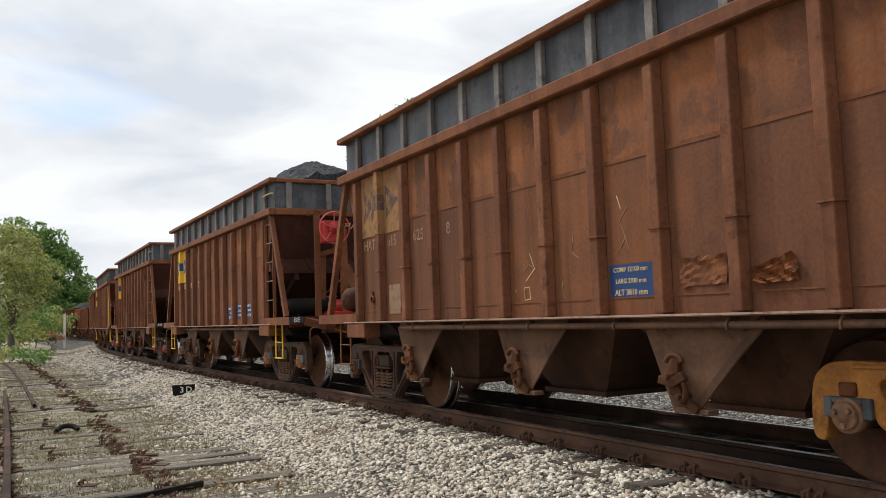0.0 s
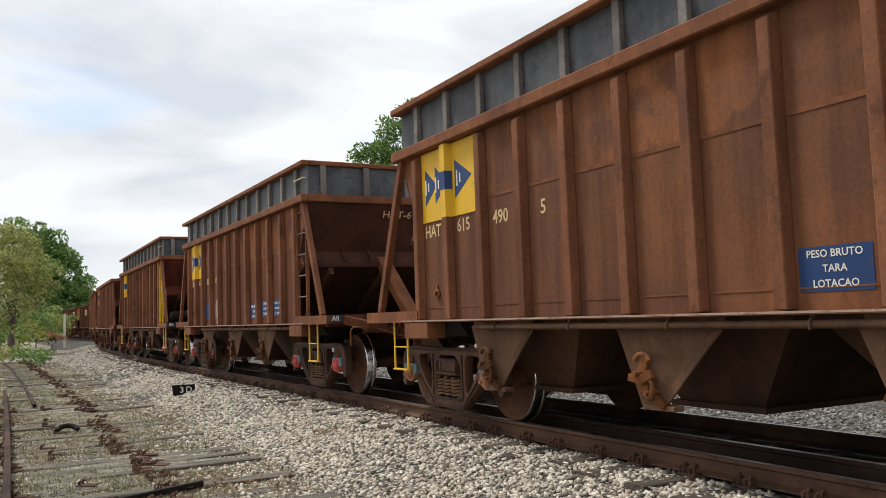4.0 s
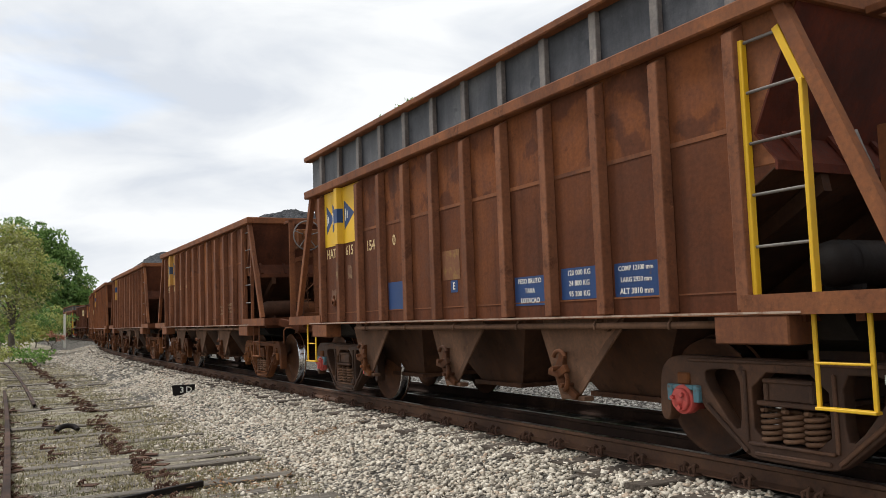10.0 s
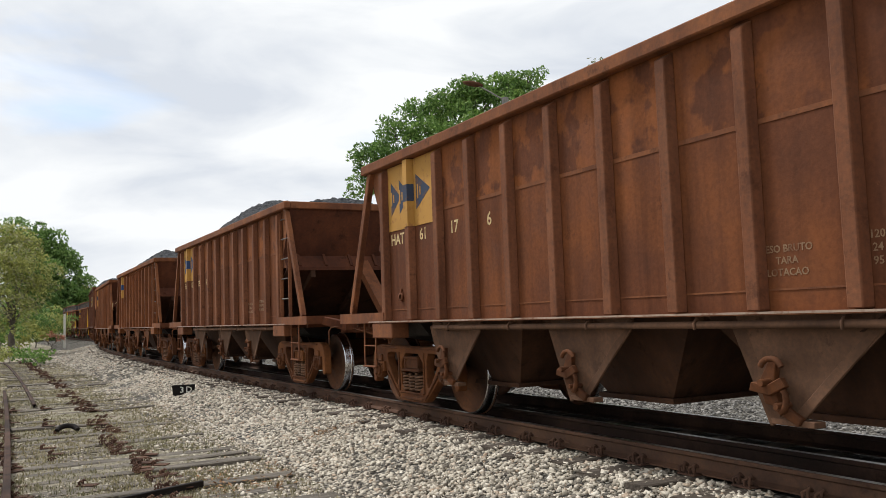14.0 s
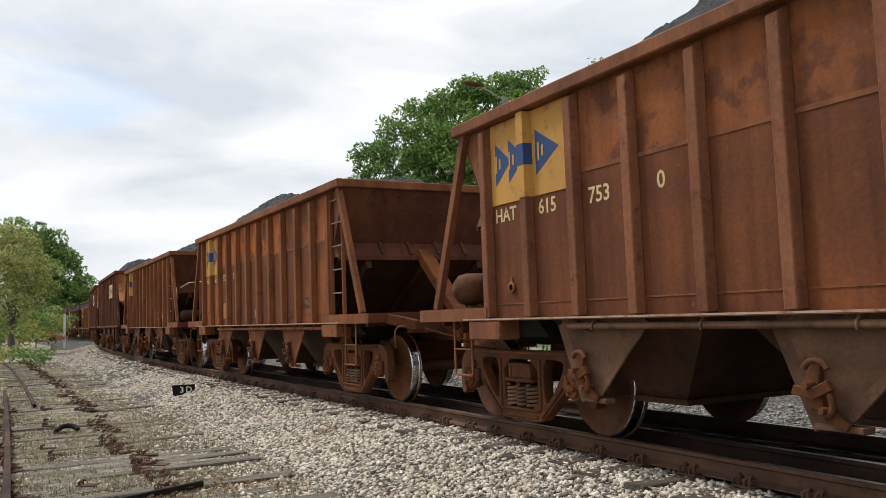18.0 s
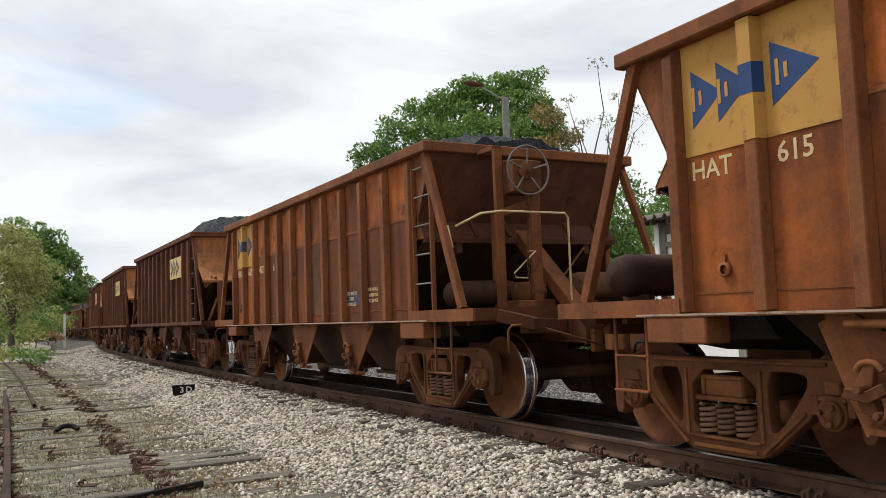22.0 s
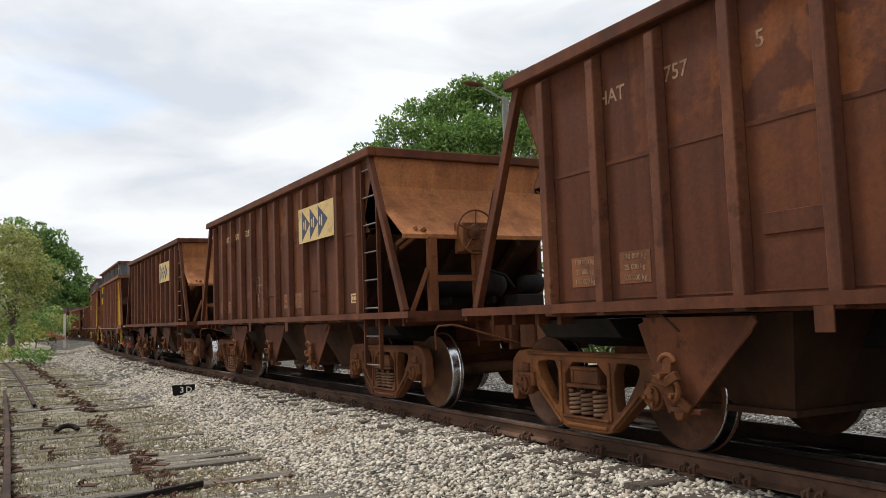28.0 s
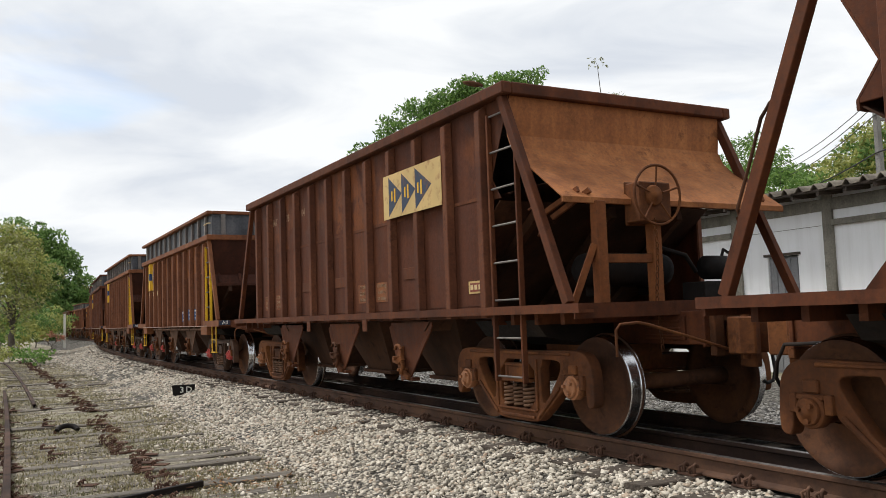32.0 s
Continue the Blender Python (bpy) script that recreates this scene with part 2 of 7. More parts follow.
# ---- building in meshes ----
class Solid:
    """Vertices and faces gathered into one mesh."""

    def __init__(self):
        self.v, self.f, self.m, self.s = [], [], [], []

    def add(self, verts, faces, mat=0, smooth=False):
        o = len(self.v)
        self.v += [tuple(p) for p in verts]
        self.f += [tuple(i + o for i in f) for f in faces]
        self.m += [mat] * len(faces)
        self.s += [smooth] * len(faces)
        return self

    def box(self, x0, x1, y0, y1, z0, z1, mat=0):
        vs = [(x, y, z) for x in (x0, x1) for y in (y0, y1) for z in (z0, z1)]
        return self.add(vs, [(0, 1, 3, 2), (4, 6, 7, 5), (0, 4, 5, 1), (2, 3, 7, 6), (0, 2, 6, 4), (1, 5, 7, 3)], mat)

    def bar(self, a, b, w, h, mat=0, up=(0, 0, 1)):
        """A square bar from a to b, w across and h along up."""
        a, b = Vector(a), Vector(b)
        d = (b - a).normalized()
        u = Vector(up)
        side = d.cross(u)
        if side.length < 1e-4:
            side = d.cross(Vector((1, 0, 0)))
        side.normalize()
        u = side.cross(d)
        vs = [p + side * (i * w / 2) + u * (j * h / 2) for p in (a, b) for i, j in ((-1, -1), (1, -1), (1, 1), (-1, 1))]
        return self.add(vs, [(3, 2, 1, 0), (4, 5, 6, 7), (0, 1, 5, 4), (1, 2, 6, 5), (2, 3, 7, 6), (3, 0, 4, 7)], mat)

    def tube(self, pts, r, n=8, mat=0, closed=False):
        pts = [Vector(p) for p in pts]
        rings = []
        ref = Vector((0.13, 0.31, 0.94))
        k = len(pts)
        for i, p in enumerate(pts):
            if closed:
                d = pts[(i + 1) % k] - pts[i - 1]
            else:
                d = pts[min(i + 1, k - 1)] - pts[max(i - 1, 0)]
            d.normalize()
            a = d.cross(ref)
            if a.length < 0.05:
                a = d.cross(Vector((1, 0, 0)))
            a.normalize()
            c = a.cross(d)
            rings.append([p + (a * math.cos(2 * math.pi * j / n) + c * math.sin(2 * math.pi * j / n)) * r for j in range(n)])
        vs = [v for ring in rings for v in ring]
        fs = []
        for i in range(k if closed else k - 1):
            i2 = (i + 1) % k
            fs += [(i * n + j, i * n + (j + 1) % n, i2 * n + (j + 1) % n, i2 * n + j) for j in range(n)]
        self.add(vs, fs, mat, True)
        if not closed:
            self.add(rings[0], [tuple(range(n - 1, -1, -1))], mat)
            self.add(rings[-1], [tuple(range(n))], mat)
        return self

    def prism(self, outline, along, mat=0):
        """A flat outline pushed along a vector."""
        a = [Vector(p) for p in outline]
        b = [p + Vector(along) for p in a]
        k = len(a)
        fs = [tuple(range(k)), tuple(range(2 * k - 1, k - 1, -1))]
        fs += [(i, i + k, (i + 1) % k + k, (i + 1) % k) for i in range(k)]
        return self.add(a + b, fs, mat)

    def spun(self, profile, centre, n=24, mats=None, smooth=True):
        """(radius, x) points spun round an axle that runs along x."""
        cx, cy, cz = centre
        vs = [(cx + x, cy + r * math.cos(2 * math.pi * j / n), cz + r * math.sin(2 * math.pi * j / n)) for r, x in profile for j in range(n)]
        for i in range(len(profile) - 1):
            fs = [(i * n + j, i * n + (j + 1) % n, (i + 1) * n + (j + 1) % n, (i + 1) * n + j) for j in range(n)]
            if i == 0:
                base = len(self.v)
                self.add(vs, fs, mats[i] if mats else 0, smooth)
            else:
                self.f += [tuple(q + base for q in f) for f in fs]
                self.m += [mats[i] if mats else 0] * len(fs)
                self.s += [smooth] * len(fs)
        return self

    def mesh(self, name, bevel=0.0):
        me = bpy.data.meshes.new(name)
        me.from_pydata(self.v, [], self.f)
        me.polygons.foreach_set("material_index", self.m)
        me.polygons.foreach_set("use_smooth", self.s)
        bm = bmesh.new()
        bm.from_mesh(me)
        bmesh.ops.recalc_face_normals(bm, faces=bm.faces)
        if bevel:
            edges = [e for e in bm.edges if len(e.link_faces) == 2 and e.calc_face_angle(0) > 0.6 and not (e.link_faces[0].smooth or e.link_faces[1].smooth)]
            bmesh.ops.bevel(bm, geom=edges, offset=bevel, segments=1, affect="EDGES", clamp_overlap=True)
        bm.to_mesh(me)
        bm.free()
        return me


MESHES = {}


def shared(key, build, bevel=0.0, slots=1):
    if key not in MESHES:
        s = build()
        me = s.mesh(key.split("|")[0], bevel)
        for _ in range(slots):
            me.materials.append(None)
        MESHES[key] = me
    return MESHES[key]


def piece(name, me, mats, parent=None, at=None, label=""):
    """One object on a mesh that others may share; its materials are its own."""
    ob = new(name, me)
    if not isinstance(mats, (list, tuple)):
        mats = [mats]
    for slot, mat in zip(ob.material_slots, mats):
        slot.link = "OBJECT"
        slot.material = mat
    if parent:
        ob.parent = parent
    if at is not None:
        ob.matrix_basis = at
    if label:
        ob["label"] = label
    return ob


def part(name, solid, mat, parent=None, label="", bevel=0.0, at=None):
    me = solid.mesh(name, bevel)
    mats = mat if isinstance(mat, (list, tuple)) else [mat]
    for m in mats:
        me.materials.append(m)
    ob = new(name, me)
    if parent:
        ob.parent = parent
    if at is not None:
        ob.matrix_basis = at
    if label:
        ob["label"] = label
    return ob


def letters(text, size):
    key = "lettering|%s|%s" % (text, size)
    if key not in MESHES:
        cu = bpy.data.curves.new("lettering", "FONT")
        cu.body, cu.size, cu.align_x, cu.align_y = text, size, "CENTER", "CENTER"
        cu.extrude, cu.resolution_u = 0.001, 2
        cu.offset = size * 0.012
        ob = new("lettering", cu)
        bpy.context.view_layer.update()
        me = bpy.data.meshes.new_from_object(ob.evaluated_get(bpy.context.evaluated_depsgraph_get()))
        bpy.data.objects.remove(ob)
        bpy.data.curves.remove(cu)
        me.materials.clear()
        me.materials.append(None)
        MESHES[key] = me
    return MESHES[key]


# ---- the line of the track ----
BEND = [(-150.0, -0.077), (-5.0, -0.077), (5.0, -2.154), (15.0, -2.938), (25.0, -2.527), (35.0, -1.196), (45.0, 0.387), (60.0, 2.6), (72.0, 4.2), (82.0, 1.5), (92.0, -3.0), (104.0, -4.6), (114.0, 0.0), (126.0, 3.5), (260.0, 4.0)]
CENTRE = 5.75
STEP = 0.5
TRACK_Z = 0.065                  # height of the rail heads
LINE_S = np.arange(-150.0, 260.0, STEP)
LINE_H = np.radians(np.interp(LINE_S, [b[0] for b in BEND], [b[1] for b in BEND]))
LINE_X = np.concatenate([[0], np.cumsum(np.sin((LINE_H[1:] + LINE_H[:-1]) / 2) * STEP)])
LINE_Y = np.concatenate([[0], np.cumsum(np.cos((LINE_H[1:] + LINE_H[:-1]) / 2) * STEP)])
LINE_X -= np.interp(0.0, LINE_S, LINE_X)
LINE_Y -= np.interp(0.0, LINE_S, LINE_Y)


def line_at(s, lateral=CENTRE, z=0.0):
    x, y, h = np.interp(s, LINE_S, LINE_X), np.interp(s, LINE_S, LINE_Y), np.interp(s, LINE_S, LINE_H)
    return Vector((x + lateral * math.cos(h), y - lateral * math.sin(h), z + TRACK_Z)), h


def on_line(s, spread=3.9):
    """The pose of a wagon whose middle is s along the line: both bogies stand on the rails."""
    a, b = line_at(s - spread)[0], line_at(s + spread)[0]
    d, c = b - a, (a + b) / 2
    return Matrix.Translation(c) @ Matrix.Rotation(-math.atan2(d.x, d.y), 4, "Z")


# speed in metres a second, every four seconds
SPEED = (3.4888, 3.5093, 3.578, 3.6026, 3.6654, 3.7252, 3.8083, 3.8314, 3.9052)


def travelled(t):
    """Metres gone since the start: the train gathers speed."""
    gone = 0.0
    for i, (a, b) in enumerate(zip(SPEED, SPEED[1:])):
        u = min(max(t - 4.0 * i, 0.0), 4.0)
        gone += a * u + (b - a) * u * u / 8.0
    return gone


# ---- hopper wagons ----
LONG = 9.05                      # length over the rim
HALF = LONG / 2
WIDE = 1.54                     # half width over the rim
SIDE = 1.425                     # half width of the side sheets
SILL, LOW_TOP, HIGH_TOP, HOOD_TOP = 1.12, 3.15, 3.69, 3.39
BOGIE = 3.98
AXLE = 0.94
RADIUS = 0.457
RIBS = [0.55 + 0.7227 * i - HALF for i in range(12)]
FLIP = Matrix.Rotation(math.pi, 4, "Z")
STILL = Matrix.Identity(4)


def side_sheet(top):
    return shared("side_sheet|%.2f" % top, lambda: Solid().box(-SIDE, -SIDE + 0.012, -HALF + 0.49, HALF - 0.49, SILL - 0.01, top - 0.02))


def seam_mesh(z, h):
    return shared("seam_strip|%.2f" % z, lambda: Solid().box(-SIDE - 0.006, -SIDE, -HALF + 0.50, HALF - 0.50, z, z + h))


def rib_mesh(top):
    def build():
        s = Solid()
        z0, z1 = SILL - 0.004, top - 0.13
        sec = [(0.0, -0.07), (-0.085, -0.05), (-0.085, 0.05), (0.0, 0.07)]
        lo = [(-SIDE + x, y, z0) for x, y in sec]
        hi = [(-SIDE + x, y, z1 - (0.0 if x == 0 else 0.05)) for x, y in sec]
        s.add(lo + hi, [(0, 1, 2, 3), (7, 6, 5, 4), (0, 4, 5, 1), (1, 5, 6, 2), (2, 6, 7, 3), (3, 7, 4, 0)])
        return s
    return shared("rib|%.2f" % top, build, 0.007)


def frame_ring(key, half_w, half_l, z0, z1, t):
    def build():
        s = Solid()
        for sx in (-1, 1):
            x0, x1 = sorted((sx * half_w, sx * (half_w - t)))
            s.box(x0, x1, -half_l, half_l, z0, z1)
        for sy in (-1, 1):
            y0, y1 = sorted((sy * half_l, sy * (half_l - t)))
            s.box(-half_w + t, half_w - t, y0, y1, z0, z1)
        return s
    return shared(key, build, 0.012)


def end_upper(top):
    """The leaning end sheet below the rim and the stiffened ledge under it."""
    def build():
        s = Solid()
        a, b = -HALF + 0.05, -HALF + 0.43
        zt, zb = top - 0.12, top - 0.88
        bent = [(a, zt), (b, zb), (b - 0.155, zb - 0.20), (b - 0.155, zb - 0.26), (b - 0.135, zb - 0.26), (b - 0.135, zb - 0.195), (b + 0.018, zb), (a + 0.014, zt)]
        s.prism([(-SIDE, y, z) for y, z in bent], (2 * SIDE, 0, 0))
        return s
    return shared("end_sheet|%.2f" % top, build)


def ledge_rib_mesh(top):
    def build():
        b, zb = -HALF + 0.43, top - 0.88
        return Solid().prism([(0, b - 0.004, zb + 0.01), (0, b - 0.15, zb - 0.19), (0, b - 0.165, zb - 0.17), (0, b - 0.02, zb + 0.03)], (0.05, 0, 0))
    return shared("ledge_rib|%.2f" % top, build)


def slope_sheet(top):
    def build():
        s = Solid()
        zb = top - 1.12
        b = -HALF + 0.30
        s.prism([(-SIDE + 0.012, b, zb), (-SIDE + 0.012, b + 0.02, zb), (-SIDE + 0.012, b + 1.75, 0.98), (-SIDE + 0.012, b + 1.73, 0.98)], (2 * SIDE - 0.024, 0, 0))
        return s
    return shared("slope_sheet|%.2f" % top, build)


def stiffener_mesh(top):
    def build():
        zb, b = top - 1.12, -HALF + 0.30
        return Solid().prism([(-0.04, b, zb - 0.02), (-0.04, b + 1.7, 1.02), (-0.04, b + 1.62, 0.98), (-0.04, b - 0.02, zb - 0.14)], (0.08, 0, 0))
    return shared("stiffener|%.2f" % top, build)


def hood_sheet():
    def build():
        s = Solid()
        a = -HALF + 0.08
        pts = [(a, HOOD_TOP - 0.12), (a + 0.03, HOOD_TOP - 0.50), (a - 0.04, HOOD_TOP - 0.64), (a - 0.16, HOOD_TOP - 0.76), (a - 0.80, HOOD_TOP - 1.22), (a - 0.80, HOOD_TOP - 1.27)]
        outer = [(-SIDE, y, z) for y, z in pts]
        inner = [(-SIDE, y + 0.014, z - 0.006) for y, z in reversed(pts)]
        s.prism(outer + inner, (2 * SIDE, 0, 0))
        return s
    return shared("hood_sheet", build)


def brace_grab(top, foot):
    """A bent grab rail standing off the outer edge of a corner brace."""
    def build():
        x, y0, z0, y1, z1 = -SIDE - 0.03, -HALF + 0.17, top - 0.07, -HALF - foot, SILL + 0.10
        at = lambda f, off: (x, y0 + (y1 - y0) * f - off, z0 + (z1 - z0) * f - off * 0.4)
        return Solid().tube([at(0.40, 0.03), at(0.40, 0.10), at(0.43, 0.15), at(0.55, 0.14), at(0.70, 0.14), at(0.73, 0.10), at(0.74, 0.03)], 0.012, 7)
    return shared("brace_grab|%.2f" % top, build)


def corner_brace(top, foot):
    def build():
        s = Solid()
        a, b = (-SIDE - 0.03, -HALF + 0.17, top - 0.07), (-SIDE - 0.03, -HALF - foot, SILL + 0.10)
        s.bar(a, b, 0.075, 0.095, up=(0, -1, 0.3))
        # gusset in the upper corner
        s.prism([(-SIDE + 0.002, -HALF + 0.50, top - 0.10), (-SIDE + 0.002, -HALF + 0.05, top - 0.10), (-SIDE + 0.002, -HALF + 0.43, top - 0.88), (-SIDE + 0.002, -HALF + 0.27, top - 1.10), (-SIDE + 0.002, -HALF + 0.50, top - 1.10)], (0.010, 0, 0))
        return s
    return shared("corner_brace|%.2f|%.2f" % (top, foot), build, 0.006)


def middle_strut(top):
    def build():
        s = Solid()
        a, b = Vector((0, -HALF + 0.36, top - 0.98)), Vector((0, -HALF - 0.72, SILL + 0.10))
        s.bar(a, b, 0.21, 0.03, up=(0, -1, 0.3))
        for x in (-0.1, 0.1):
            s.bar(a + Vector((x, 0.05, -0.03)), b + Vector((x, 0.05, -0.03)), 0.02, 0.13, up=(0, -1, 0.3))
        s.box(-0.16, 0.16, -HALF - 0.84, -HALF - 0.58, SILL + 0.077, SILL + 0.12)
        return s
    return shared("middle_strut|%.2f" % top, build)


def ladder(parent, at, top, rail, rung, kind):
    low = 0.50 if kind == "hood" else SILL + 0.02
    y0, y1 = (-HALF + 0.41, -HALF - 0.07) if kind == "hood" else (-HALF + 0.475, -HALF + 0.03)
    x = -SIDE - 0.03

    def rails(i):
        def build():
            s = Solid()
            if i == 0:
                s.bar((x, y0, low), (x, y0, top - 0.25), 0.035, 0.05)
            else:
                s.bar((x, y1, low), (x, y1, top - 0.62), 0.03, 0.055)
                s.bar((x, y1, top - 0.64), (x, y1 + 0.17, top - 0.24), 0.03, 0.055)
            return s
        return shared("ladder_rail|%s|%.2f|%d" % (kind, top, i), build, 0.004)

    ob = piece("ladder_rail", rails(0), rail, parent, at)
    piece("ladder_rail", rails(1), rail, parent, at)
    n = 8 if kind == "hood" else 6
    z1 = top - 0.27
    for i in range(n):
        z = low + 0.05 + (z1 - low - 0.05) * i / (n - 1)
        ye = y1 + (0.17 if i == n - 1 else 0.0)
        me = shared("rung|%.2f" % abs(y0 - ye), lambda: Solid().tube([(0, 0, 0), (0, ye - y0, 0.0)], 0.011, 6))
        piece("rung", me, rung, ob, Matrix.Translation((x, y0, z)))
    return ob


def step_mesh(kind):
    def build():
        s = Solid()
        x, ya, yb = -SIDE + 0.0, -HALF + 0.09, -HALF - 0.28
        for y in (ya, yb):
            s.box(x - 0.010, x + 0.010, y - 0.015, y + 0.015, 0.52, SILL - 0.03)
        s.box(x - 0.03, x + 0.03, yb - 0.015, ya + 0.015, 0.512, 0.532)
        s.box(x - 0.02, x + 0.02, yb, ya, 0.785, 0.800)
        return s
    return shared("step", build, 0.004)


def side_sill(kind):
    def build():
        end = HALF + (1.0 if kind == "hood" else 0.92)
        x = -SIDE - 0.10
        if kind == "hood":
            sec = [(x, SILL + 0.02), (x, SILL + 0.10), (x + 0.012, SILL + 0.10), (x + 0.012, SILL + 0.045), (x + 0.16, SILL + 0.045), (x + 0.16, SILL + 0.02)]
        else:
            # a thin lip under the ribs; the web shows on the end platforms alone
            s = Solid().box(x, x + 0.15, -end, end, SILL - 0.032, SILL - 0.010)
            for k in (-1, 1):
                a, c = sorted((k * (HALF - 0.56), k * end))
                s.box(x + 0.004, x + 0.020, a, c, SILL - 0.010, SILL + 0.10)
                s.box(x + 0.020, x + 0.10, a, c, SILL + 0.085, SILL + 0.10)
            return s
        return Solid().prism([(a, -end, z) for a, z in sec], (0, 2 * end, 0))
    return shared("side_sill|%s" % kind, build)


def sill_edge_mesh():
    x = -SIDE - 0.10
    return shared("sill_edge", lambda: Solid().box(x - 0.003, x - 0.0005, -HALF + 0.1, HALF - 0.1, SILL - 0.024, SILL - 0.010))


def sill_tab_mesh():
    return shared("sill_tab", lambda: Solid().box(-SIDE - 0.10, -SIDE - 0.085, -0.07, 0.07, SILL - 0.14, SILL + 0.02), 0.004)


def bearer_mesh():
    return shared("cross_bearer", lambda: Solid().box(-SIDE + 0.03, SIDE - 0.03, -0.03, 0.03, SILL - 0.08, SILL + 0.05))


def platform_mesh():
    def build():
        s = Solid()
        s.box(-SIDE + 0.03, SIDE - 0.03, -HALF - 0.92, -HALF + 0.75, SILL + 0.05, SILL + 0.075)
        s.box(-SIDE - 0.09, SIDE + 0.09, -HALF - 0.94, -HALF - 0.92, SILL - 0.03, SILL + 0.10)
        return s
    return shared("platform", build)


def draft_sill_mesh():
    def build():
        s = Solid()
        s.box(-0.32, 0.32, -HALF - 1.22, -HALF + 1.9, 0.82, 1.12)
        s.box(-0.34, 0.34, -HALF - 1.24, -HALF - 1.20, 0.80, 1.13)
        s.box(-0.345, -0.32, -HALF - 1.0, -HALF - 0.45, 0.86, 1.08)
        for i in range(3):
            s.box(-0.36, -0.345, -HALF - 0.95, -HALF - 0.5, 0.89 + 0.065 * i, 0.915 + 0.065 * i)
        return s
    return shared("draft_sill", build, 0.006)


def striker_mesh():
    def build():
        s = Solid()
        y = -HALF - 1.24
        s.box(-0.29, -0.17, y - 0.07, y, 0.72, 1.12)
        s.box(0.17, 0.29, y - 0.07, y, 0.72, 1.12)
        s.box(-0.17, 0.17, y - 0.07, y, 1.02, 1.12)
        s.box(-0.17, 0.17, y - 0.06, y, 0.72, 0.78)
        return s
    return shared("striker", build, 0.01)


def rivet_mesh():
    return shared("rivet", lambda: Solid().box(-0.362, -0.345, -0.022, 0.022, -0.022, 0.022), 0.006)


def corner_arm_mesh():
    def build():
        s = Solid()
        s.bar((-1.20, -HALF - 0.90, 1.14), (-0.92, -HALF - 1.16, 1.04), 0.20, 0.13)
        s.box(-1.0, -0.86, -HALF - 1.24, -HALF - 1.10, 0.98, 1.10)
        s.bar((-0.95, -HALF - 1.0, 1.02), (-0.38, -HALF - 0.9, 1.0), 0.14, 0.16)
        return s
    return shared("corner_arm", build, 0.008)


def coupler_mesh():
    def build():
        s = Solid()
        y = -HALF - 1.24
        s.box(-0.09, 0.09, y - 0.16, y, 0.80, 0.98)
        # knuckle, guard arm and the throat between them
        s.prism([(-0.20, y - 0.12, 0.74), (0.18, y - 0.12, 0.74), (0.22, y - 0.32, 0.74), (0.12, y - 0.36, 0.74), (0.05, y - 0.22, 0.74), (-0.06, y - 0.22, 0.74), (-0.08, y - 0.38, 0.74), (-0.17, y - 0.40, 0.74), (-0.24, y - 0.28, 0.74)], (0, 0, 0.32))
        s.tube([(-0.14, y - 0.27, 0.70), (-0.14, y - 0.27, 1.11)], 0.035, 8)
        s.box(-0.05, 0.10, y - 0.18, y - 0.12, 1.06, 1.12)
        s.box(-0.04, 0.04, y - 0.28, y - 0.1, 0.62, 0.74)
        return s
    return shared("coupler", build, 0.012)


def lever_mesh():
    def build():
        s = Solid()
        y = -HALF - 1.10
        s.tube([(-1.22, y, 0.76), (-1.22, y, 0.98), (-1.19, y - 0.02, 1.03), (-1.02, y - 0.05, 1.04), (-0.93, y - 0.08, 1.02), (-0.45, y - 0.18, 0.87), (-0.10, y - 0.24, 0.76), (-0.03, y - 0.26, 0.80)], 0.013, 6)
        return s
    return shared("uncoupling_lever", build)


def hose_mesh():
    def build():
        s = Solid()
        y = -HALF - 1.20
        s.tube([(0.42, y + 0.4, 0.86), (0.42, y - 0.02, 0.84), (0.40, y - 0.12, 0.70), (0.33, y - 0.20, 0.57), (0.2, y - 0.28, 0.49), (0.07, y - 0.33, 0.48), (0.0, y - 0.35, 0.50)], 0.016, 6)
        return s
    return shared("brake_hose", build)


def pad_mesh():
    return shared("jacking_pad", lambda: Solid().box(-SIDE - 0.095, -SIDE + 0.14, -HALF + 0.20, -HALF + 0.80, 0.90, SILL - 0.033), 0.01)


def centre_sill_mesh():
    return shared("centre_sill", lambda: Solid().box(-0.28, 0.28, -HALF + 1.9, HALF - 1.9, 0.82, 1.10), 0.01)


def hopper_mesh(long=1.0):
    """One pocket: a bin that narrows to a sliding gate, and the side plate with its slanting edges."""
    def build():
        s = Solid()
        top = [(-1.12, -long, SILL - 0.02), (1.12, -long, SILL - 0.02), (1.12, long, SILL - 0.02), (-1.12, long, SILL - 0.02)]
        low = [(-0.80, -0.42, 0.40), (0.80, -0.42, 0.40), (0.80, 0.42, 0.40), (-0.80, 0.42, 0.40)]
        s.add(top + low, [(0, 1, 5, 4), (1, 2, 6, 5), (2, 3, 7, 6), (3, 0, 4, 7), (7, 6, 5, 4), (0, 3, 2, 1)])
        s.box(-0.86, 0.86, -0.48, 0.48, 0.36, 0.405)
        return s
    return shared("hopper_bin|%.2f" % long, build)


def chute_mesh():
    """The outer plate of a pocket: a broad top that narrows to the gate, with a flange along each slanting edge."""
    def build():
        s = Solid()
        s.prism([(-1.40, -0.56, SILL - 0.035), (-1.40, 0.54, SILL - 0.035), (-1.40, 0.52, 0.98), (-1.37, 0.31, 0.52), (-1.36, 0.24, 0.40), (-1.36, 0.10, 0.45), (-1.40, -0.52, 0.98)], (0.014, 0, 0))
        return s
    return shared("chute", build)


